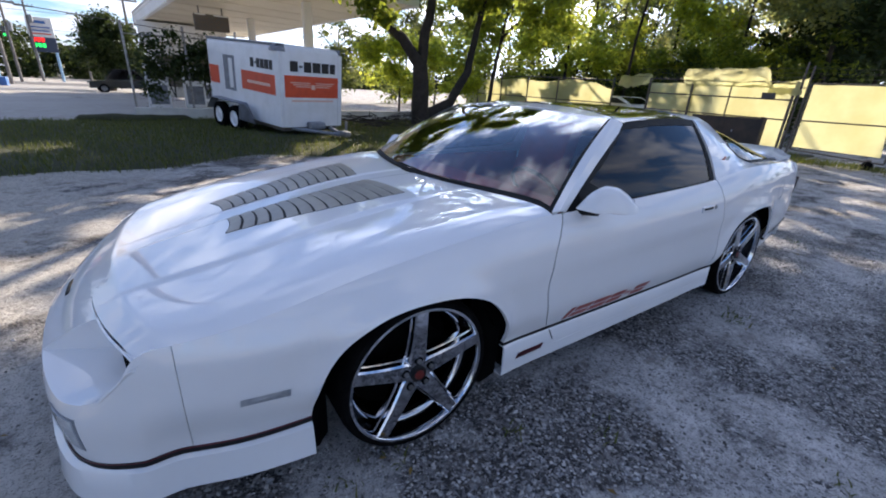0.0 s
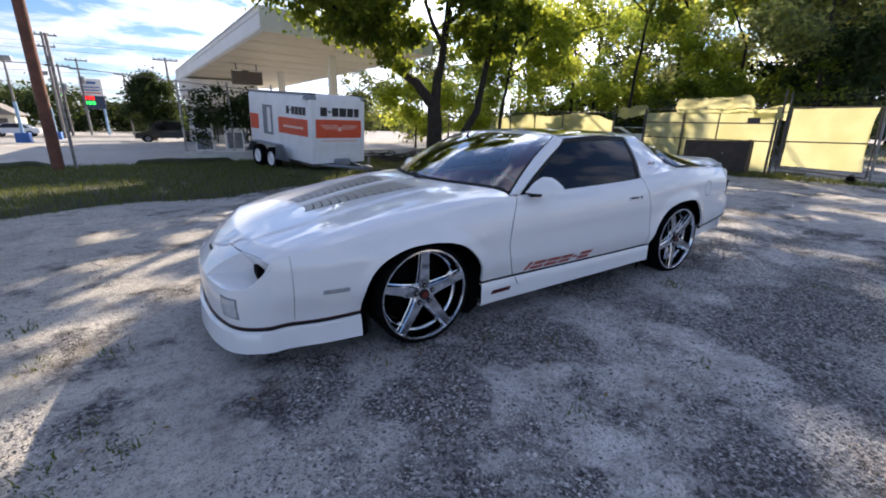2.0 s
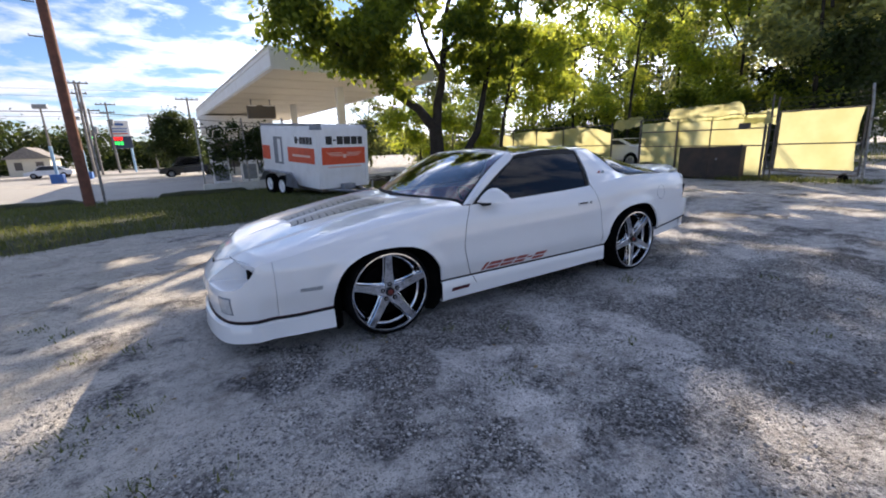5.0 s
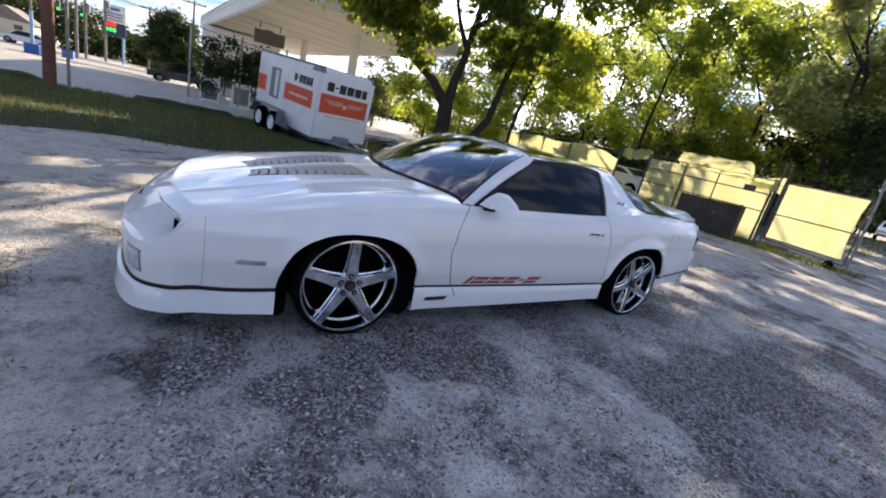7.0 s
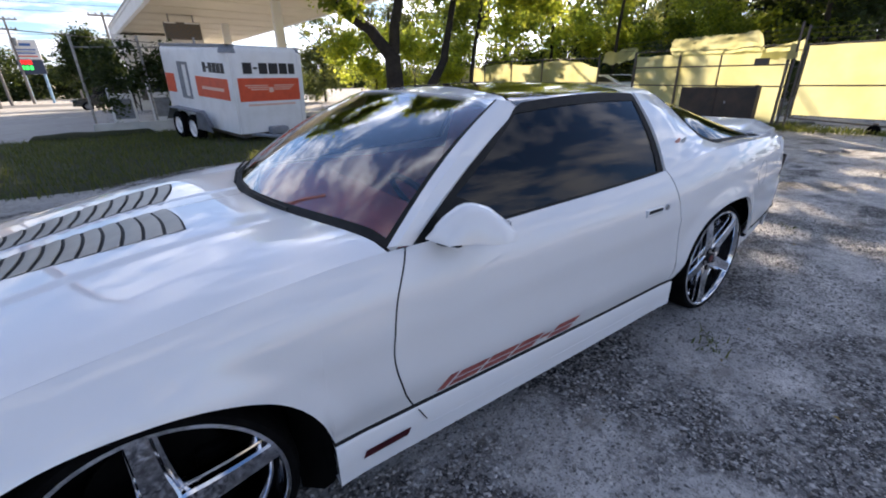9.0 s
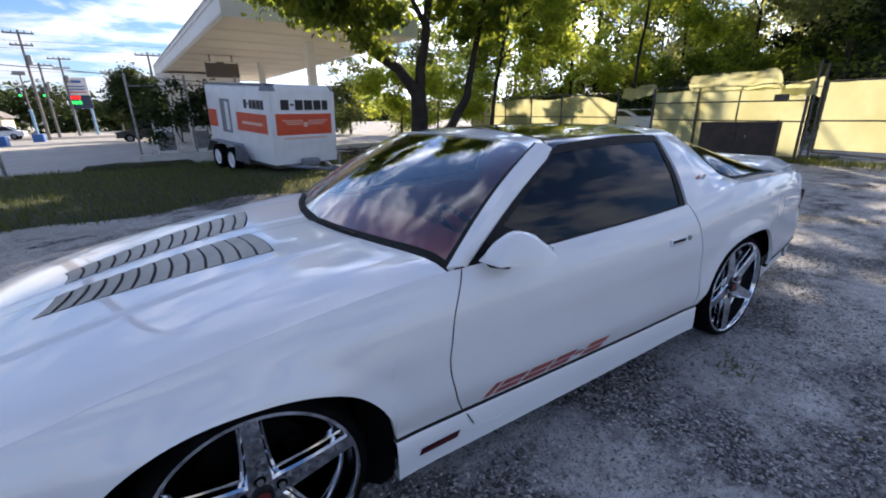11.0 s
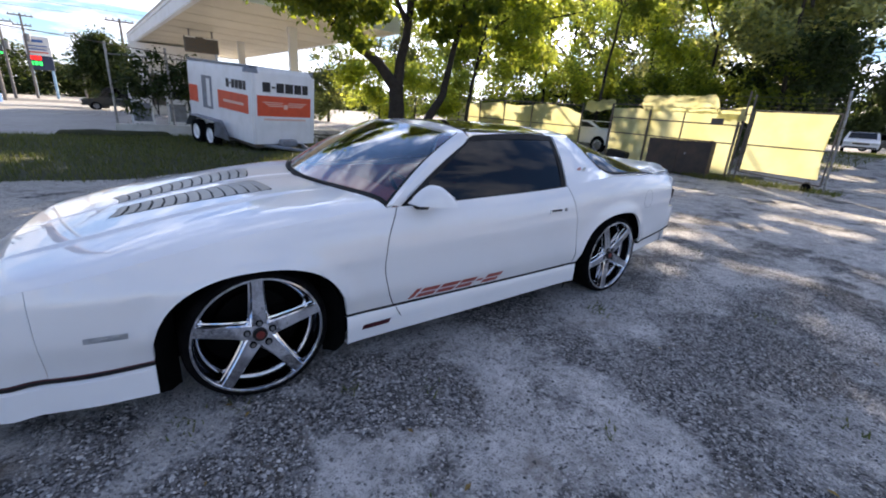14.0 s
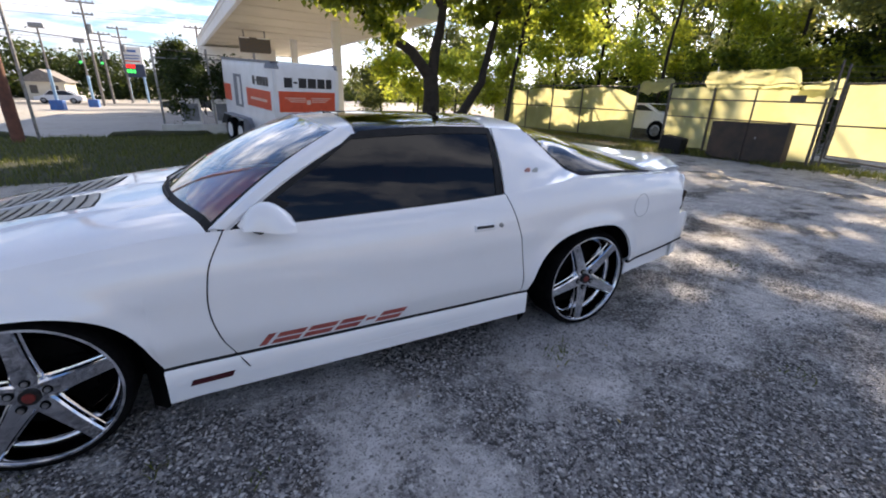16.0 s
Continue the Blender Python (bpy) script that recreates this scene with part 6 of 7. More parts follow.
def small_car(name, label, at, turn, paint, length=4.5, high=1.5, pickup=False):
    """A parked vehicle seen far off."""
    v = thing(name, label, "car" if not pickup else "pickup", at, turn)
    h = length / 2
    prof = [(-h, 0.35), (-h + 0.02, 0.75), (-h + 0.9 * length / 4.5, 0.92), (-h + 1.5 * length / 4.5, high), (0.35 * h, high), (h - 0.55, 0.98) if not pickup else (0.42 * h, 1.0), (h - 0.02, 0.92), (h, 0.40)]
    b = bmesh.new()
    rings = []
    for y, k in ((-0.86, 0.94), (-0.88, 1.0), (0.88, 1.0), (0.86, 0.94)):
        rings.append([b.verts.new((x * (1 if z < 1 else k), y * (1 if z < 1.0 else 0.84), z)) for x, z in prof])
    for r, q in zip(rings, rings[1:]):
        for k in range(len(prof)):
            b.faces.new((r[k], r[(k + 1) % len(prof)], q[(k + 1) % len(prof)], q[k]))
    b.faces.new(rings[0])
    b.faces.new(rings[-1][::-1])
    part("body", b, paint, v, smooth=25)
    k = length / 4.5
    for name, run in (("windshield", ((-h + 0.95 * k, 0.95), (-h + 1.46 * k, high - 0.04))), ("rear_window", ((0.37 * h, high - 0.04), (h - 0.62, 1.0) if not pickup else (0.42 * h, 1.02)))):
        b = bmesh.new()
        (xa, za), (xb, zb) = run
        b.faces.new([b.verts.new(p) for p in ((xa, -0.70, za + 0.02), (xa, 0.70, za + 0.02), (xb, 0.64, zb + 0.02), (xb, -0.64, zb + 0.02))])
        bmesh.ops.solidify(b, geom=b.faces[:], thickness=0.02)
        part(name, b, CAR_DARK, v)
    for x0, x1, name, mat in ((-h - 0.02, -h + 0.10, "head_lamp", LENS), (h - 0.10, h + 0.02, "tail_lamp", CAR_RED)):
        for y in (-0.66, 0.66):
            part(name, box_bm(x0, x1, y - 0.19, y + 0.19, 0.60, 0.73, bevel=0.02), mat, v)
    part("grille", box_bm(-h - 0.015, -h + 0.05, -0.42, 0.42, 0.58, 0.70, bevel=0.01), CAR_DARK, v)
    part("lower_grille", box_bm(-h - 0.012, -h + 0.05, -0.80, 0.80, 0.36, 0.46, bevel=0.01), CAR_DARK, v)
    for s in (-1, 1):
        b = bmesh.new()
        ps = [(-h + 1.05 * length / 4.5, 0.97), (-h + 1.55 * length / 4.5, high - 0.06), (0.33 * h, high - 0.06), (h - 0.75, 1.0) if not pickup else (0.38 * h, 1.02)]
        b.faces.new([b.verts.new((x, s * (0.885 if z < 1.1 else 0.775), z)) for x, z in ps])
        bmesh.ops.solidify(b, geom=b.faces[:], thickness=0.02)
        part("side_glass", b, TINT, v)
        for x in (-h + 0.85, h - 0.9):
            w = plain_wheel(v, x, s * 0.80, 0.33, 0.33, 0.2, 1, STEEL)
            w.matrix_basis = Matrix.Translation((x, s * 0.80, 0.33)) @ pose(0, 0, 0, 90 * -s, 0, 0)
    return v


small_car("pickup_truck", "black pickup truck parked beyond the forecourt", (-1.8, 42.0, slab_z(0, 42)), 8, CAR_DARK, 4.9, 1.75, True)
small_car("parked_car", "white car half hidden behind the rear fence", (15.0, 9.9, ground_z(15, 11)), 90, T_WHITE, 4.5, 1.22)
small_car("parked_car", "white car parked beyond the gate", (39.7, 6.0, ground_z(39.7, 6.0)), 12, T_WHITE, 4.2, 1.38)
small_car("parked_car", "black car parked in the lot beyond the gate", (49.0, 6.0, ground_z(49.0, 6.0)), 70, CAR_DARK, 4.4, 1.45)
small_car("parked_car", "white car parked in the far lot", (57.0, 5.7, ground_z(57, 5.7)), 60, T_WHITE)
far_wall = thing("far_wall", "long low pale wall beyond the lot", "wall")
part("wall", box_bm(74.0, 74.4, 4.0, 18.0, 0.0, 2.75), WALL, far_wall)
part("coping", box_bm(73.95, 74.45, 3.95, 18.05, 2.754, 2.9, bevel=0.02), CONCRETE, far_wall)
small_car("parked_car", "dark red car across the road", (-24.0, 60.0, -0.45), 10, CAR_RED)
small_car("parked_car", "white car across the road", (-17.0, 66.0, -0.43), 0, T_WHITE)

# ---- poles, lamps, road sign ----
pole = thing("utility_pole", "reddish-brown wooden utility pole with steel steps", "utility pole", (-3.66, 11.45, 0.0))
part("shaft", tube_bm([(0, 0, -0.1), (0.01, 0, 2.5), (0.02, 0, 5), (0.03, 0, 10.5)], [0.125, 0.118, 0.110, 0.09], 14), WOOD_POLE, pole, smooth=50)
for k in range(6):
    z, s = 4.2 + 0.75 * k, (-1) ** k
    part("pole_step", tube_bm([(-0.12, 0.02, z), (-0.36, 0.0, z + 0.01), (-0.37, 0.0, z + 0.05)], 0.016, 6), DARK_STEEL, pole)
conduit = thing("conduit_post", "thin galvanised post beside the utility pole", "post", (-3.38, 11.75, 0.0))
part("post_pipe", tube_bm([(0, 0, -0.1), (0, 0, 3.2)], 0.035, 8), STEEL, conduit)


def far_pole(x, y, h, arms=1, r=0.16):
    p = thing("utility_pole", "tall weathered wooden utility pole beside the road", "utility pole", (x, y, -0.45), group="roadside utility poles")
    part("shaft", tube_bm([(0, 0, -0.1), (0, 0, h)], [r, r * 0.65], 8), POLE_GREY, p)
    for k in range(arms):
        z = h - 0.35 - 1.1 * k
        part("crossarm", box_bm(-1.2 + 0.3 * k, 1.2 - 0.3 * k, -0.06, 0.06, z, z + 0.14), POLE_GREY, p)
        for x in (-1.05, -0.5, 0.5, 1.05):
            part("insulator", tube_bm([(x * (1 - 0.25 * k), 0, z + 0.12), (x * (1 - 0.25 * k), 0, z + 0.32)], 0.05, 6), POLE_GREY, p)
    part("transformer", tube_bm([(0.32, -0.1, h - 3.2), (0.32, -0.1, h - 2.3)], 0.22, 8), STEEL, p)
    return p


far_pole(-11.7, 60, 10.6, 2)
far_pole(-11.5, 76, 10.0, 2)
far_pole(-12.6, 70, 8.6, 1)
far_pole(-1.2, 56, 8.6, 1)
far_pole(-7.5, 88, 9.6, 1)


def lot_lamp(x, y, h):
    p = thing("lot_lamp", "parking-lot lamp on a pole with a blue base", "lamp post", (x, y, slab_z(x, y) if y < 58 else -0.45), group="lot lamps")
    part("base", box_bm(-0.42, 0.42, -0.42, 0.42, -0.1, 0.75, bevel=0.05), BLUE, p, "blue painted concrete base")
    part("lower_pole", tube_bm([(0, 0, 0.7), (0, 0, 3.0)], 0.12, 8), PALE_BLUE, p)
    part("pole", tube_bm([(0, 0, 3.0), (0, 0, h)], [0.09, 0.06], 8), POLE_GREY, p)
    part("lamp_head", box_bm(-0.46, 0.46, -0.22, 0.22, h - 0.05, h + 0.30, bevel=0.06), STEEL, p)


lot_lamp(-11.25, 43.0, 5.9)
lot_lamp(-11.3, 54.0, 6.0)
lot_lamp(-20.5, 46.0, 6.0)

sign = thing("price_sign", "tall roadside price sign with white panel and lit digits", "sign", (-10.6, 76.8, -0.45))
part("panel", box_bm(-1.25, 1.25, -0.15, 0.15, 5.3, 7.55, bevel=0.04), CANOPY, sign, "white panel with plain printed bars")
for z, w, m_ in ((6.85, 0.60, BLUE), (6.35, 0.95, BLUE), (5.95, 0.85, BLUE), (5.6, 0.95, T_ORANGE)):
    part("print_bar", box_bm(-w, w, -0.17, -0.15, z, z + (0.32 if z > 6.5 else 0.14)), m_, sign)
part("price_panel", box_bm(-1.25, 1.25, -0.14, 0.14, 3.55, 5.28), SIGN_BLUE, sign, "dark blue price panel")


def glow(name, colour, strength):
    m = bpy.data.materials.new(name)
    m.use_nodes = True
    b = m.node_tree.nodes["Principled BSDF"]
    b.inputs["Base Color"].default_value = (*colour, 1)
    b.inputs["Emission Color"].default_value, b.inputs["Emission Strength"].default_value = (*colour, 1), strength
    return m


RED_LED, GREEN_LED = glow("red_led", (1.0, 0.02, 0.01), 1.2), glow("green_led", (0.03, 0.9, 0.12), 1.0)
for z, m_ in ((4.75, RED_LED), (4.1, GREEN_LED)):
    for x in (-1.0, -0.58, -0.16):
        part("price_digit", box_bm(x, x + 0.30, -0.17, -0.14, z, z + 0.46), m_, sign)
for x in (-1.0, 1.0):
    part("sign_leg", tube_bm([(x, 0, -0.1), (x, 0, 3.6)], 0.16, 8), PALE_BLUE, sign)
for x, y in ((-13.0, 70.5), (-15.2, 70.5)):
    tl = thing("traffic_light", "traffic light hung over the road, showing green", "traffic light", (x, y, 4.3))
    part("housing", box_bm(-0.18, 0.18, -0.12, 0.12, 0, 1.05, bevel=0.03), CAR_DARK, tl)
    part("green_lens", tube_bm([(0, -0.14, 0.2), (0, -0.12, 0.2)], 0.13, 12), GREEN_LED, tl)
    part("hanger", box_bm(-0.03, 0.03, -0.03, 0.03, 1.05, 1.6), DARK_STEEL, tl)
wires = thing("overhead_wires", "thin overhead cables along the road", "cables")
for z0, z1, y0, y1 in ((5.85, 5.85, 70.5, 70.5), (9.9, 9.6, 60, 61), (9.2, 8.9, 60, 61), (6.6, 6.4, 56, 56)):
    pts = [(lerp(-60, 20, k / 12), lerp(y0, y1, k / 12), lerp(z0, z1, k / 12) - 0.5 * math.sin(math.pi * k / 12)) for k in range(13)]
    part("cable", tube_bm(pts, 0.016, 4), DARK_STEEL, wires)
near_wire = thing("guy_wire", "thin cable running from the pole across the lawn", "cable")
part("cable", tube_bm([(-14, 12.0, 2.62), (-3.6, 12.0, 2.55), (0.3, 13.3, 2.36), (1.6, 13.4, 2.3)], 0.010, 5), DARK_STEEL, near_wire)
store = thing("roadside_building", "low tan commercial building across the road", "building", (-24, 86, -0.45))
part("wall", box_bm(-2.4, 2.6, 0, 6, -0.1, 2.7), SOFFIT, store)
b = bmesh.new()
ends = [[b.verts.new((x, y, z)) for x, z in ((-2.9, 2.6), (0.1, 4.4), (3.1, 2.6))] for y in (-0.4, 6.4)]
b.faces.new(ends[0])
b.faces.new(ends[1][::-1])
for k in range(3):
    b.faces.new((ends[0][k], ends[1][k], ends[1][(k + 1) % 3], ends[0][(k + 1) % 3]))
part("roof", b, POLE_GREY, store)
for x in (-1.6, 0.9):
    part("window", box_bm(x, x + 0.9, -0.05, 0.02, 0.9, 2.1), DARK_STEEL, store)


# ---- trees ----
# ground spots kept sunny, leaves in the sun's way left out: x, y, radius
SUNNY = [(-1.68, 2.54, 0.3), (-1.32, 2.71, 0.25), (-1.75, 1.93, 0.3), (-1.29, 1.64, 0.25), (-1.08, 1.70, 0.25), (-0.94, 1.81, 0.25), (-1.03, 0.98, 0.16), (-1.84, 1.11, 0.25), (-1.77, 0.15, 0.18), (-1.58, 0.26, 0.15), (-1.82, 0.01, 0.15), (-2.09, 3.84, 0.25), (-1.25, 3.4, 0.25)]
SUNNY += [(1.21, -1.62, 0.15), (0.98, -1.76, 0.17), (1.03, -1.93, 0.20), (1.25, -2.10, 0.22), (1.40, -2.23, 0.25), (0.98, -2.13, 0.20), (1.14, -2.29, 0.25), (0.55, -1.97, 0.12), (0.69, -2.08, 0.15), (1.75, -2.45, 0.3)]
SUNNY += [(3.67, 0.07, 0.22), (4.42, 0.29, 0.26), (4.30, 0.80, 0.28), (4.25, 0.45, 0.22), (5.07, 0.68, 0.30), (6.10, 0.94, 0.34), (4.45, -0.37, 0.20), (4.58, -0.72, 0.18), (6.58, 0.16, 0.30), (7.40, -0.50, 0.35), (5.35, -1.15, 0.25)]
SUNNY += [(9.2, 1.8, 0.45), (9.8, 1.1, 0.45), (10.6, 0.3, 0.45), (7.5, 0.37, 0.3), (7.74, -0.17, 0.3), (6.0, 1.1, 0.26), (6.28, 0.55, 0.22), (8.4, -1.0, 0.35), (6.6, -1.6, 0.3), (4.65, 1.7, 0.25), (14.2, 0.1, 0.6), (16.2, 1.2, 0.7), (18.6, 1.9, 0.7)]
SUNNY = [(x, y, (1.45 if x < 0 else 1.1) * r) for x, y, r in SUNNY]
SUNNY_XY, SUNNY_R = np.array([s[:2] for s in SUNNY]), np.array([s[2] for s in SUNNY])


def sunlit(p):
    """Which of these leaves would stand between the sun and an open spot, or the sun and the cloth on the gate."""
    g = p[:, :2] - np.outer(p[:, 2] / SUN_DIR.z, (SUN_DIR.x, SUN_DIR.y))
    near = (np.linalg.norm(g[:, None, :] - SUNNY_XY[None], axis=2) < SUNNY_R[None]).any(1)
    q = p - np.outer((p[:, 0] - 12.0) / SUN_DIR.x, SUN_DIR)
    # leaves left out in waves, to dapple the cloth of the rear fence
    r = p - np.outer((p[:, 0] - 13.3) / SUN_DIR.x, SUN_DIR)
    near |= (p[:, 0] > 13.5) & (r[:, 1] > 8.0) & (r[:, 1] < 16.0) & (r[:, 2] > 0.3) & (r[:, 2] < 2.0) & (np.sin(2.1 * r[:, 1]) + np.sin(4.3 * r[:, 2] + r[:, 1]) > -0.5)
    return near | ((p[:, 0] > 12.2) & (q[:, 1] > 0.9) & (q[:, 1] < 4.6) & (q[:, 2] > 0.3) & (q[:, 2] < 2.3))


def leaves(name, clumps, count, size, mat, parent, droop=0.3, label="", flat=0.55):
    """A crown of folded leaves, thick near the clumps' shells, with gaps between them."""
    weights = np.array([c[3] * c[4] * c[5] for c in clumps]) ** 0.75
    share = (count * weights / weights.sum()).astype(int)
    verts, faces = [], []
    for (cx, cy, cz, rx, ry, rz), n in zip(clumps, share):
        d = np.random.normal(size=(n, 3))
        d /= np.linalg.norm(d, axis=1)[:, None]
        r = np.random.uniform(0.05, 1.0, n) ** 0.55 * (1 + 0.30 * np.random.normal(size=n))
        p = d * r[:, None] * (rx, ry, rz) + (cx, cy, cz)
        # spray along a few twigs to break the ball
        p += np.random.normal(size=(n, 3)) * 0.09 * max(rx, rz)
        # drop the leaves that would shade the chosen sunny spots
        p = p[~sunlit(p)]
        n = len(p)
        a = np.random.uniform(0, 2 * np.pi, n)
        tilt = np.random.normal(-droop, flat, n)
        s = size * np.random.uniform(0.55, 1.35, n)
        ax = np.stack([np.cos(a) * np.cos(tilt), np.sin(a) * np.cos(tilt), np.sin(tilt)], 1)
        side = np.cross(ax, np.stack([np.random.normal(0, 0.5, n), np.random.normal(0, 0.5, n), np.ones(n)], 1))
        side /= np.linalg.norm(side, axis=1)[:, None] + 1e-9
        up = np.cross(side, ax)
        base = len(verts)
        w = s * 0.34
        q = np.stack([p, p + ax * (s * 0.45)[:, None] + side * w[:, None] + up * (0.10 * s)[:, None], p + ax * s[:, None], p + ax * (s * 0.45)[:, None] - side * w[:, None] + up * (0.10 * s)[:, None]], 1)
        verts += q.reshape(-1, 3).tolist()
        faces += [f for k in range(n) for f in ((base + 4 * k, base + 4 * k + 1, base + 4 * k + 2), (base + 4 * k, base + 4 * k + 2, base + 4 * k + 3))]
    me = bpy.data.meshes.new(name)
    me.from_pydata(verts, [], faces)
    me.materials.append(mat)
    ob = new(name, me)
    ob.parent = parent
    if label:
        ob["label"] = label
    return ob


def limb(parent, points, r0, r1, mat, name="limb"):
    pts = [Vector(p) for p in points]
    fine = []
    for a, c in zip(pts, pts[1:]):
        for k in range(4):
            fine.append(a.lerp(c, k / 4))
    fine.append(pts[-1])
    fine = [p + Vector((noise.noise(p * 1.3), noise.noise(p * 1.3 + Vector((5, 0, 0))), 0)) * 0.06 * min(1, i / 3) for i, p in enumerate(fine)]
    n = len(fine) - 1
    return part(name, tube_bm(fine, [lerp(r0, r1, i / n) for i in range(n + 1)], 9), mat, parent, smooth=60)


def scatter_clumps(centre, spread, n, r, seed, squash=0.75):
    rnd = random.Random(seed)
    out = []
    for _ in range(n):
        while True:
            d = Vector((rnd.uniform(-1, 1), rnd.uniform(-1, 1), rnd.uniform(-1, 1)))
            if d.length < 1:
                break
        k = r * rnd.uniform(0.6, 1.25)
        out.append((centre[0] + d.x * spread[0], centre[1] + d.y * spread[1], centre[2] + d.z * spread[2], k, k, k * squash))
    return out


# the forked tree beside the trailer
tree = thing("broadleaf_tree", "forked broad-leaved tree with dark trunk and sunlit leaves", "tree", (0, 0, 0))
limb(tree, [(6.75, 11.3, 0.0), (6.8, 11.4, 0.9), (6.85, 11.5, 2.0)], 0.32, 0.24, BARK, "trunk")
limb(tree, [(6.85, 11.5, 1.9), (6.2, 11.6, 2.7), (5.4, 11.8, 3.2), (4.3, 11.6, 3.9), (3.2, 11.2, 4.6)], 0.20, 0.05, BARK)
limb(tree, [(6.85, 11.5, 1.9), (7.05, 11.6, 3.0), (7.2, 11.4, 4.2), (7.1, 11.0, 5.6), (7.4, 10.6, 7.2)], 0.19, 0.05, BARK)
limb(tree, [(7.15, 11.5, 4.0), (6.4, 11.0, 4.6), (5.6, 10.4, 5.6)], 0.10, 0.03, BARK)
limb(tree, [(6.8, 11.35, 0.35), (7.9, 11.2, 0.85), (8.7, 11.4, 1.9), (9.1, 11.6, 3.2), (9.3, 11.2, 5.0), (9.8, 10.6, 7.0)], 0.19, 0.05, BARK)
limb(tree, [(7.15, 11.3, 4.6), (8.0, 10.8, 5.3), (8.6, 10.2, 6.3)], 0.09, 0.03, BARK)
clumps = scatter_clumps((4.2, 10.9, 5.4), (2.7, 1.3, 1.6), 22, 0.78, 11) + scatter_clumps((7.0, 10.9, 6.2), (2.2, 1.6, 2.3), 24, 0.80, 12) + scatter_clumps((9.4, 10.8, 6.2), (2.3, 1.7, 2.8), 26, 0.55, 13) + scatter_clumps((6.8, 10.8, 9.4), (2.6, 1.8, 1.6), 24, 0.85, 14) + scatter_clumps((4.5, 11.3, 4.9), (2.3, 1.0, 1.1), 22, 0.6, 15)
clumps += [(5.0, 11.3, 3.5, 0.75, 0.7, 0.55), (4.3, 11.2, 4.0, 0.8, 0.7, 0.6), (2.6, 10.9, 4.9, 0.7, 0.6, 0.5), (1.9, 10.8, 5.5, 0.6, 0.6, 0.5), (5.6, 11.2, 4.1, 0.7, 0.6, 0.5), (5.3, 11.0, 3.1, 0.5, 0.5, 0.4), (3.6, 11.0, 4.3, 0.7, 0.6, 0.5), (8.3, 10.9, 4.4, 0.7, 0.6, 0.5), (2.6, 12.2, 4.6, 0.8, 0.7, 0.6), (3.7, 12.6, 4.3, 0.8, 0.7, 0.6), (1.6, 12.0, 4.9, 0.7, 0.7, 0.5), (4.6, 12.9, 4.9, 0.8, 0.7, 0.6), (3.0, 12.6, 5.5, 0.9, 0.8, 0.7)]
leaves("crown", [(x, y, z, 0.82 * a, 0.82 * b, 0.82 * c) for x, y, z, a, b, c in clumps], 36000, 0.20, LEAF, tree, droop=0.6)
# thin second tree and the sunlit brush behind it
tree = thing("young_tree", "slender grey-barked tree with sunlit yellow-green leaves", "tree")
limb(tree, [(10.4, 12.3, 0.1), (10.5, 12.2, 1.6), (10.6, 12.0, 3.2), (10.9, 11.7, 5.4), (11.0, 11.2, 8.0)], 0.09, 0.03, BARK_PALE, "trunk")
limb(tree, [(10.6, 12.0, 3.2), (11.6, 11.2, 4.2), (12.4, 10.2, 4.8), (13.0, 9.2, 5.0)], 0.07, 0.02, BARK_PALE)
limb(tree, [(10.7, 11.9, 4.0), (11.6, 10.4, 5.4), (12.2, 8.8, 6.2)], 0.06, 0.02, BARK_PALE)
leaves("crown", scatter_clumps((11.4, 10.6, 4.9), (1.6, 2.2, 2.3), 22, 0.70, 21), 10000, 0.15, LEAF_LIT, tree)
limb(tree, [(11.0, 11.2, 7.6), (11.8, 9.6, 8.4), (12.6, 8.0, 8.8)], 0.07, 0.02, BARK_PALE)
limb(tree, [(10.9, 11.7, 6.0), (9.8, 10.2, 8.0), (9.2, 8.6, 9.0)], 0.07, 0.02, BARK_PALE)
# high clumps, mostly out of view, added to shade the yard
leaves("shade_crown", scatter_clumps((11.6, 9.6, 8.6), (3.4, 3.0, 1.9), 52, 0.80, 22) + scatter_clumps((15.6, 7.0, 6.3), (1.8, 2.6, 1.3), 22, 0.6, 23) + scatter_clumps((8.6, 8.6, 8.0), (1.3, 1.3, 0.9), 16, 0.7, 24), 31000, 0.17, LEAF, tree)
brush = thing("sunlit_brush", "bright yellow-green brush behind the trunk", "bush")
limb(brush, [(7.4, 14.0, 0.1), (7.5, 14.1, 1.6)], 0.06, 0.02, BARK_PALE, "stem")
limb(brush, [(9.2, 14.4, 0.1), (9.3, 14.3, 1.8)], 0.06, 0.02, BARK_PALE, "stem")
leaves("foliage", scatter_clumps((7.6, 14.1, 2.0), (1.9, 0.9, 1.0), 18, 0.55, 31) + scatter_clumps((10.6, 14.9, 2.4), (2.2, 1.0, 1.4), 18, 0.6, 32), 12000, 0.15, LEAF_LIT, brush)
vine = thing("vine_thicket", "dark vines overgrowing a wire fence by the forecourt", "vines")
for x in (-0.95, 0.4, 1.7):
    part("wire_post", tube_bm([(x, 13.35, 0.0), (x, 13.35, 2.5)], 0.03, 6), STEEL, vine)
part("top_rail", tube_bm([(-0.95, 13.35, 2.2), (1.7, 13.35, 2.25)], 0.02, 6), STEEL, vine)
leaves("foliage", scatter_clumps((0.4, 13.4, 1.75), (1.5, 0.25, 0.55), 14, 0.40, 41) + [(-0.5, 13.4, 0.9, 0.35, 0.25, 0.4), (1.2, 13.4, 1.0, 0.4, 0.25, 0.45)], 4600, 0.11, LEAF_SHADE, vine)

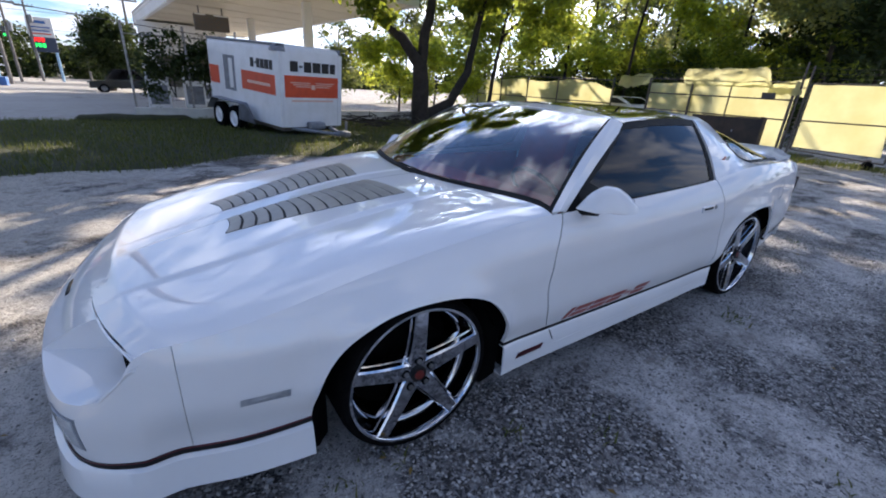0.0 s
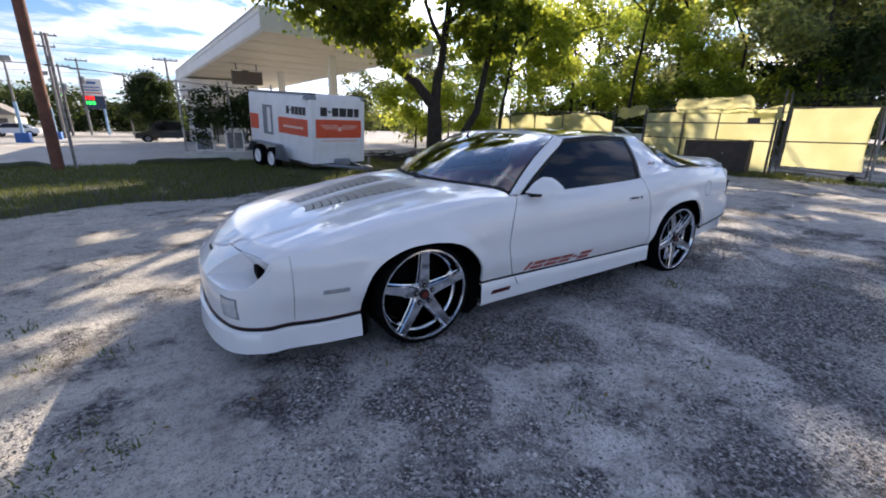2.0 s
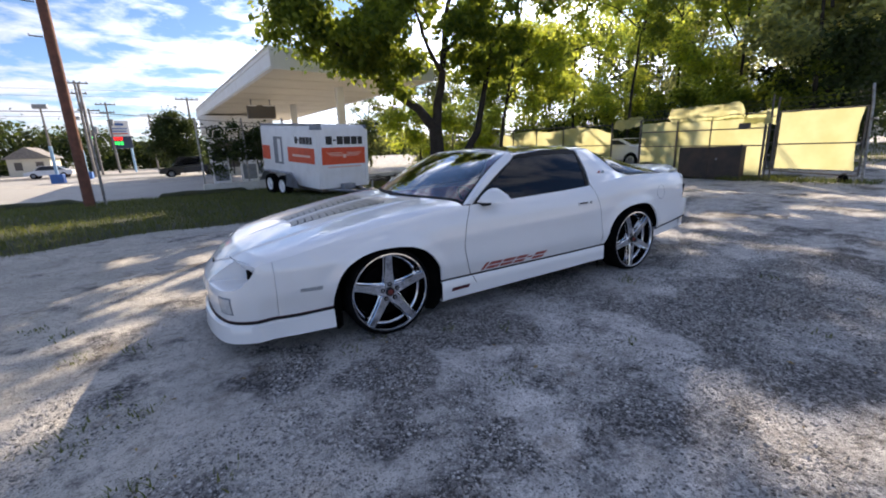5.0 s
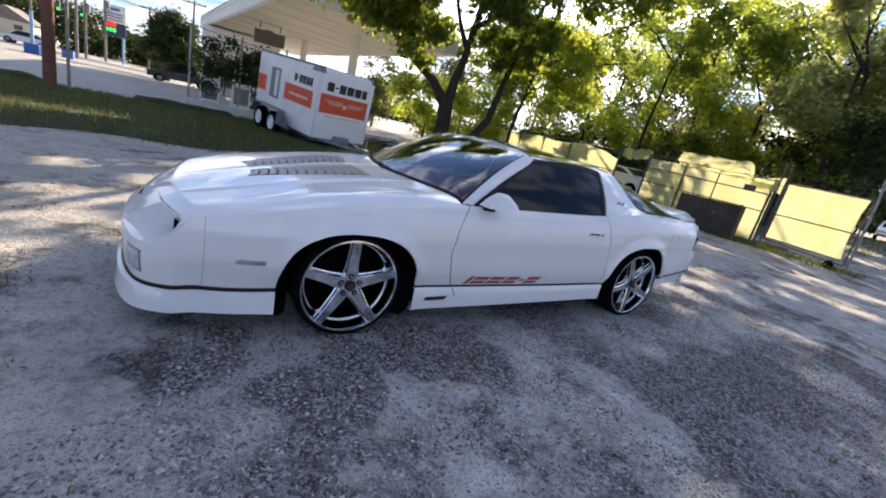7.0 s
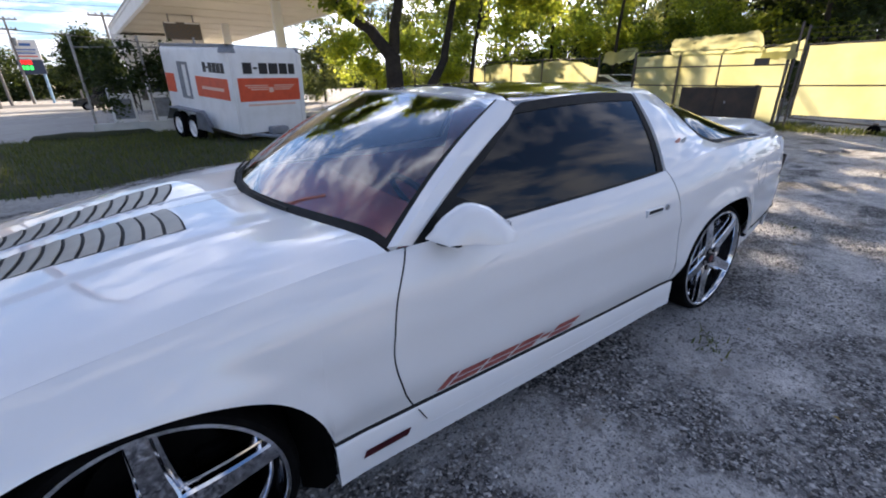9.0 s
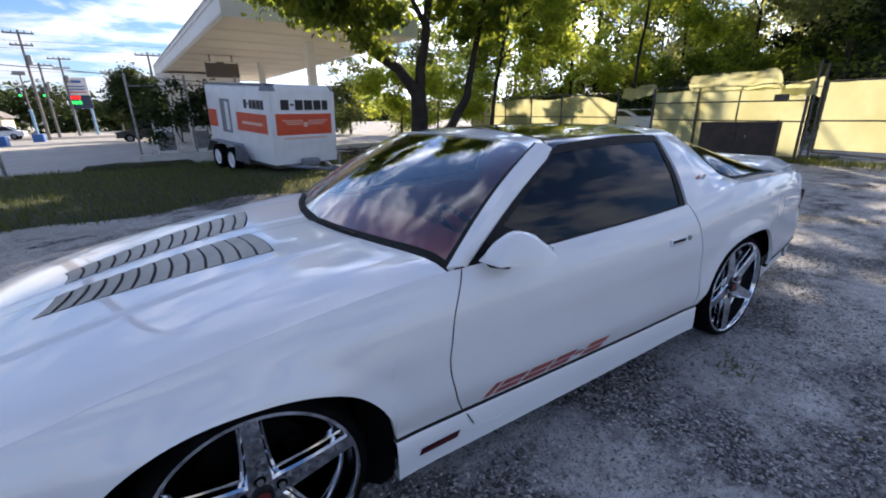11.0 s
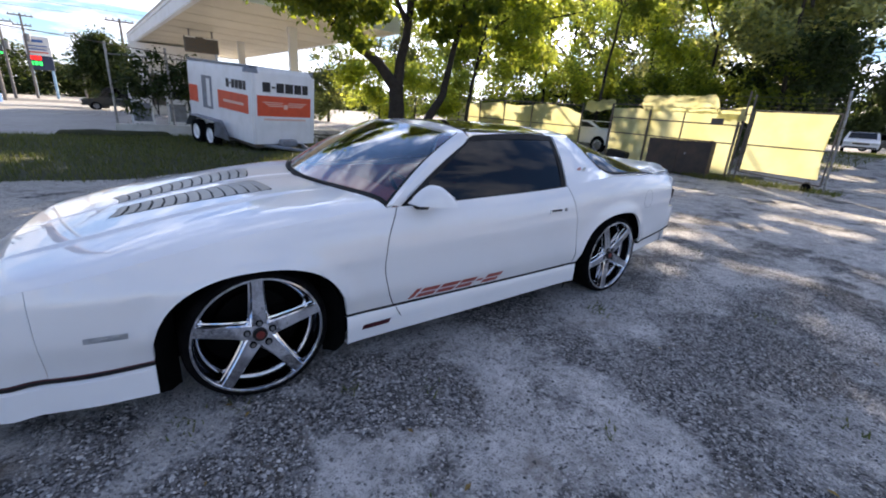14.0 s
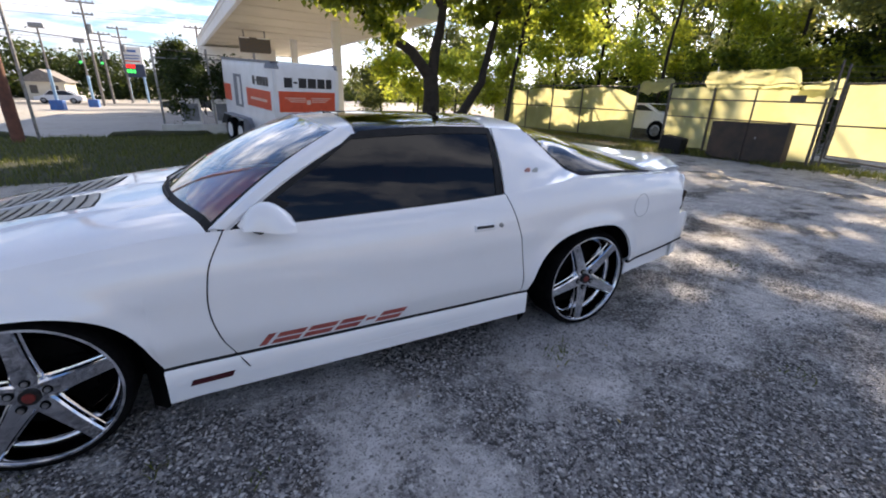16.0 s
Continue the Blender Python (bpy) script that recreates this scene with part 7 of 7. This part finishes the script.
# tall loose tree added in the sun's way, so its boughs dapple the yard
tree = thing("tall_tree", "tall slender tree with loose high foliage", "tree", group="trees behind the fence")
limb(tree, [(16.9, 10.8, -0.1), (16.8, 10.6, 3.4), (17.0, 10.4, 6.0), (17.3, 10.2, 8.6)], 0.075, 0.03, BARK, "trunk")
for dx, dy, dz in ((-2.2, 1.2, 1.4), (2.0, -1.6, 1.2), (1.0, 2.0, 1.6), (-1.2, -2.0, 1.8)):
    limb(tree, [(17.0, 10.4, 6.0), (17.0 + 0.5 * dx, 10.4 + 0.5 * dy, 6.0 + 0.7 * dz), (17.0 + dx, 10.4 + dy, 6.0 + dz)], 0.035, 0.012, BARK)
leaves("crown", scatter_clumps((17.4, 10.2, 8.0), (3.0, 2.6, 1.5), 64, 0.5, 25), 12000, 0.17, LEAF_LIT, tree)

# wood behind the fence
def wood_tree(x, y, h, r, seed, mat, leaf=0.17, n=7000, low=2.0, shade=0):
    t = thing("wood_tree", "tall leafy tree behind the yard fence", "tree", group="trees behind the fence")
    rnd = random.Random(seed)
    lean = rnd.uniform(-0.5, 0.5)
    limb(t, [(x, y, -0.1), (x + 0.1, y + lean * 0.3, h * 0.35), (x + lean, y + lean, h * 0.8)], 0.10, 0.04, BARK, "trunk")
    for k in range(4):
        a, z = rnd.uniform(0, 6.28), h * rnd.uniform(0.4, 0.65)
        limb(t, [(x + 0.1, y, z), (x + r * 0.4 * math.cos(a), y + r * 0.4 * math.sin(a), z + 0.9), (x + r * 0.7 * math.cos(a), y + r * 0.7 * math.sin(a), z + 1.5)], 0.055, 0.012, BARK)
    clumps = scatter_clumps((x, y, (h + low) / 2), (r, r, (h - low) / 2), 26, r * 0.34, seed)
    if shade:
        # inner and lower boughs get the darker leaves: shade put into the colour
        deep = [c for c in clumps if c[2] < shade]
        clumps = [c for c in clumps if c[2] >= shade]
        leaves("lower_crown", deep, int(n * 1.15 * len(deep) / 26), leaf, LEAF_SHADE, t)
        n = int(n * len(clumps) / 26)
    leaves("crown", clumps, n, leaf, mat, t)
    return t


NEAR_WOOD = [
    (18.8, 4.4, 9.5, 2.3, 52, LEAF_HAZY, 0.18, 12500, 2.0), (22.5, 3.9, 10.0, 1.9, 53, LEAF_HAZY, 0.18, 9500, 2.2), (21.0, 5.9, 11.5, 2.6, 55, LEAF_HAZY, 0.19, 10000, 1.4),
    (23.5, 9.4, 12.5, 2.9, 51, LEAF_LIT, 0.20, 15000, 1.4), (25.0, 13.4, 12.5, 3.2, 54, LEAF_LIT, 0.21, 10000, 1.2), (17.8, 15.0, 9.5, 2.6, 56, LEAF_LIT, 0.18, 10000, 1.2),
    (19.0, 20.0, 10.0, 3.4, 57, LEAF, 0.20, 12000, 0.8), (28.5, 8.0, 12.0, 3.0, 59, LEAF_HAZY, 0.22, 12000, 1.2), (27.0, 18.5, 12.0, 4.2, 58, LEAF_FAR, 0.25, 12000, 0.8),
    (14.2, 18.6, 8.0, 2.4, 61, LEAF, 0.18, 9000, 0.8),
]
FAR_WOOD = [
    (60.0, 10.4, 8.0, 3.4, 60, LEAF_SHADE, 0.32, 15000, 0.4), (46.0, 12.6, 9.0, 4.0, 67, LEAF_SHADE, 0.30, 10000, 1.0), (31.5, 10.5, 12.5, 4.2, 62, LEAF_HAZY, 0.26, 15000, 0.8),
    (22.0, 17.0, 11.0, 3.2, 63, LEAF_LIT, 0.22, 9000, 0.6), (30.0, 15.0, 13.5, 4.0, 64, LEAF_HAZY, 0.27, 9000, 0.6), (34.0, 20.5, 13.0, 4.5, 65, LEAF_FAR, 0.30, 12000, 0.5),
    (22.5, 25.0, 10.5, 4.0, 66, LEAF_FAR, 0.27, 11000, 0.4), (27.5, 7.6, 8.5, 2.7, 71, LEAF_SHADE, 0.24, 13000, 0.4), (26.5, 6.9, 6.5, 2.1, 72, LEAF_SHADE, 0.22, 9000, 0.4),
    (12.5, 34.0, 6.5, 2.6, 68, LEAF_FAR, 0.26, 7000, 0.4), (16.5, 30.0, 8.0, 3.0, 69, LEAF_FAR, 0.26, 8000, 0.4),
]
for x, y, h, r, seed, mat, size, n, low in NEAR_WOOD + FAR_WOOD:
    wood_tree(x, y, h, r, seed, mat, size, n, low, 4.3 if mat is LEAF_HAZY and x < 32 else 0)
hedge = thing("undergrowth", "dark undergrowth filling the wood behind the fence", "bushes")
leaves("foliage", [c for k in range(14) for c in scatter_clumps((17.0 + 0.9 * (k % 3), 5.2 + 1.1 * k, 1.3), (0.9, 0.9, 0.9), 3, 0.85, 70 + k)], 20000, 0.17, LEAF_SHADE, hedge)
leaves("foliage", [c for k in range(9) for c in scatter_clumps((18.2 + 0.7 * (k % 3), 4.4 + 0.8 * k, 2.5), (0.9, 0.9, 1.2), 4, 0.7, 270 + k)], 12000, 0.17, LEAF, hedge)
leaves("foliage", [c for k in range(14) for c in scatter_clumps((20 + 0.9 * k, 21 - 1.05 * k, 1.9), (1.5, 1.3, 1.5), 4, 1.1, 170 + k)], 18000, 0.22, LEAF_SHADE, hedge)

# trees across the road and round the horizon
far_tree = thing("roundish_tree", "dense dark tree beyond the forecourt", "tree")
limb(far_tree, [(-3.1, 48, -0.6), (-3.1, 48, 2.5)], 0.3, 0.15, BARK, "trunk")
leaves("crown", scatter_clumps((-2.9, 48.0, 3.2), (2.2, 1.9, 2.6), 40, 0.95, 81), 17000, 0.25, LEAF_SHADE, far_tree)
woods = thing("distant_woods", "low line of distant trees along the horizon", "trees", kind="stuff")
far = []
rnd = random.Random(5)
for k in range(190):
    a = radians(-75 + k) if k < 150 else radians(75 + 210 * (k - 150) / 40)
    d = rnd.uniform(95, 135)
    x, y = d * math.sin(a), d * math.cos(a)
    tall = 11.0 if k >= 150 else 7.5 if a < radians(-8) else 3.8
    far += [(x + rnd.uniform(-3, 3), y + rnd.uniform(-3, 3), rnd.uniform(0.0, 1.0) ** 1.2 * tall, rnd.uniform(2.5, 4.5), rnd.uniform(2.5, 4.5), rnd.uniform(1.6, 2.6)) for _ in range(5)]
leaves("treeline", far, 170000, 0.8, LEAF_SHADE, woods)


# ---- small things on the ground ----
def pebbles(name, count, size, spread, mat, label, seed):
    """Loose stones: squashed eight-sided lumps, joined."""
    rnd = np.random.RandomState(seed)
    base = np.array([(1, 0, 0), (-1, 0, 0), (0, 1, 0), (0, -1, 0), (0, 0, 0.7), (0, 0, -0.7)], float)
    tri = [(0, 2, 4), (2, 1, 4), (1, 3, 4), (3, 0, 4), (2, 0, 5), (1, 2, 5), (3, 1, 5), (0, 3, 5)]
    xy = np.array([spread(rnd) for _ in range(count)])
    s = size * np.minimum(rnd.lognormal(0, 0.42, count), 2.0)
    a = rnd.uniform(0, 6.28, count)
    q = base[None] * (1 + 0.35 * rnd.normal(size=(count, 6, 1))) * np.stack([s, s * rnd.uniform(0.6, 1, count), s * rnd.uniform(0.4, 0.8, count)], 1)[:, None, :]
    c, d = np.cos(a)[:, None], np.sin(a)[:, None]
    z = np.array([ground_z(x, y) for x, y in xy]) + 0.15 * s
    verts = np.stack([xy[:, :1] + c * q[..., 0] - d * q[..., 1], xy[:, 1:] + d * q[..., 0] + c * q[..., 1], z[:, None] + q[..., 2]], 2).reshape(-1, 3).tolist()
    faces = (np.array(tri)[None] + 6 * np.arange(count)[:, None, None]).reshape(-1, 3).tolist()
    me = bpy.data.meshes.new(name)
    me.from_pydata(verts, [], faces)
    me.materials.append(mat)
    return tagged(new(name, me), label, "gravel", kind="stuff")


STONE = bpy.data.materials.new("loose_stone")
STONE.use_nodes = True
sn, sl = STONE.node_tree.nodes, STONE.node_tree.links
s_geo, s_ramp = sn.new("ShaderNodeNewGeometry"), sn.new("ShaderNodeValToRGB")
s_ramp.color_ramp.elements[0].color, s_ramp.color_ramp.elements[1].color = (0.085, 0.082, 0.080, 1), (0.52, 0.505, 0.49, 1)
sl.new(s_geo.outputs["Random Per Island"], s_ramp.inputs[0])
sl.new(s_ramp.outputs[0], sn["Principled BSDF"].inputs["Base Color"])
sn["Principled BSDF"].inputs["Roughness"].default_value = 0.9


def gravel_spot(rnd):
    while True:
        x, y = rnd.uniform(-2.0, 5.0) if rnd.random_sample() < 0.8 else rnd.uniform(-2.4, 8.0), rnd.uniform(-2.9, 0.4) if rnd.random_sample() < 0.8 else rnd.uniform(-3.4, 3.0)
        if any(math.hypot(x - a, y - c) < 0.95 * r for a, c, r in WORN) and rnd.random_sample() < 0.8:
            continue
        if noise.noise((x * 1.3, y * 1.3, 5)) + 0.11 * min(x, 2) > -0.24 and not (0.2 < y < 1.6 and -1 < x < 3.5):
            return x, y


pebbles("loose_gravel", 118000, 0.0056, gravel_spot, STONE, "loose grey crushed stones strewn over the yard", 3)
pebbles("loose_chips", 1500, 0.009, lambda r: (r.uniform(-5, 9), r.uniform(-3.4, 5.5)), STONE, "larger pale and grey stone chips on the ground", 4)

# weeds, fallen leaves, brush
spots = []
for x, y, n, h in ((2.24, -0.22, 24, 0.05), (2.32, -0.18, 10, 0.04), (3.3, -0.9, 26, 0.05), (0.35, -0.17, 16, 0.05), (-2.3, 1.62, 30, 0.06), (4.6, 0.2, 14, 0.05), (-1.7, -0.1, 20, 0.05), (1.2, -1.0, 14, 0.04), (-3.1, 3.3, 40, 0.07),
                   (-1.47, -0.14, 34, 0.09), (-1.47, -0.78, 34, 0.09), (-1.42, -0.70, 20, 0.06), (-1.89, 0.80, 30, 0.09), (-1.58, 0.76, 26, 0.08), (-2.08, 1.35, 26, 0.08), (-1.81, -0.24, 22, 0.07), (-1.70, -0.31, 18, 0.06), (-1.12, -0.85, 16, 0.05), (-1.62, 0.05, 14, 0.05), (0.65, -0.39, 14, 0.05), (0.29, -0.91, 12, 0.04), (-0.12, -0.03, 14, 0.04), (-0.33, -0.07, 16, 0.06), (2.25, -1.60, 12, 0.05)):
    spots += [(x + random.gauss(0, 0.6 * h), y + random.gauss(0, 0.6 * h), ground_z(x, y)) for _ in range(n)]
blades("weeds", spots, GRASS, 0.03, 0.004, 1.6, "small low green weeds growing in the gravel")
DRY = leaf_material("dry_leaf", (0.20, 0.13, 0.05), (0.33, 0.24, 0.08), (0.3, 0.2, 0.05), 0.25)
verts, faces = [], []
spots = [(-0.10, -0.12), (-0.16, -0.02)] + [(random.uniform(-4, 9), random.uniform(-3, 5.8)) for _ in range(260)] + [(random.uniform(4, 11), random.uniform(7.5, 13)) for _ in range(900)] + [(random.uniform(10.6, 13), random.uniform(3, 13)) for _ in range(900)]
for x, y in spots:
    if -1.1 < x < 3.6 and 0 < y < 1.7:
        continue
    a, s = random.uniform(0, 6.28), random.uniform(0.010, 0.026) * (1 if y < 6 else 2.4)
    c, d, i, z = math.cos(a) * s, math.sin(a) * s, len(verts), (ground_z(x, y) if y < 6.3 else mound(x, y) + 0.03) + 0.006
    verts += [(x - c, y - d, z), (x + d * 0.4, y - c * 0.4, z + 0.25 * s), (x + c, y + d, z + 0.1 * s), (x - d * 0.4, y + c * 0.4, z + 0.3 * s)]
    faces += [(i, i + 1, i + 2), (i, i + 2, i + 3)]
me = bpy.data.meshes.new("fallen_leaves")
me.from_pydata(verts, [], faces)
me.materials.append(DRY)
tagged(new("fallen_leaves", me), "dry brown leaves scattered on the ground", "leaves", kind="stuff")
pile = thing("brush_pile", "heap of cut twigs and branches beside the tree", "brush pile", kind="stuff")
b = bmesh.new()
for _ in range(150):
    x, y = random.uniform(4.3, 8.6), random.uniform(10.0, 12.6)
    a, L, z = random.uniform(0, 6.28), random.uniform(0.3, 1.1), mound(x, y) + random.uniform(0.02, 0.28)
    tube(b, [(x, y, z), (x + 0.5 * L * math.cos(a), y + 0.5 * L * math.sin(a), z + random.uniform(-0.05, 0.10)), (x + L * math.cos(a), y + L * math.sin(a), z + random.uniform(-0.1, 0.12))], [0.016, 0.012, 0.006], 5)
part("twigs", b, BARK_PALE, pile)
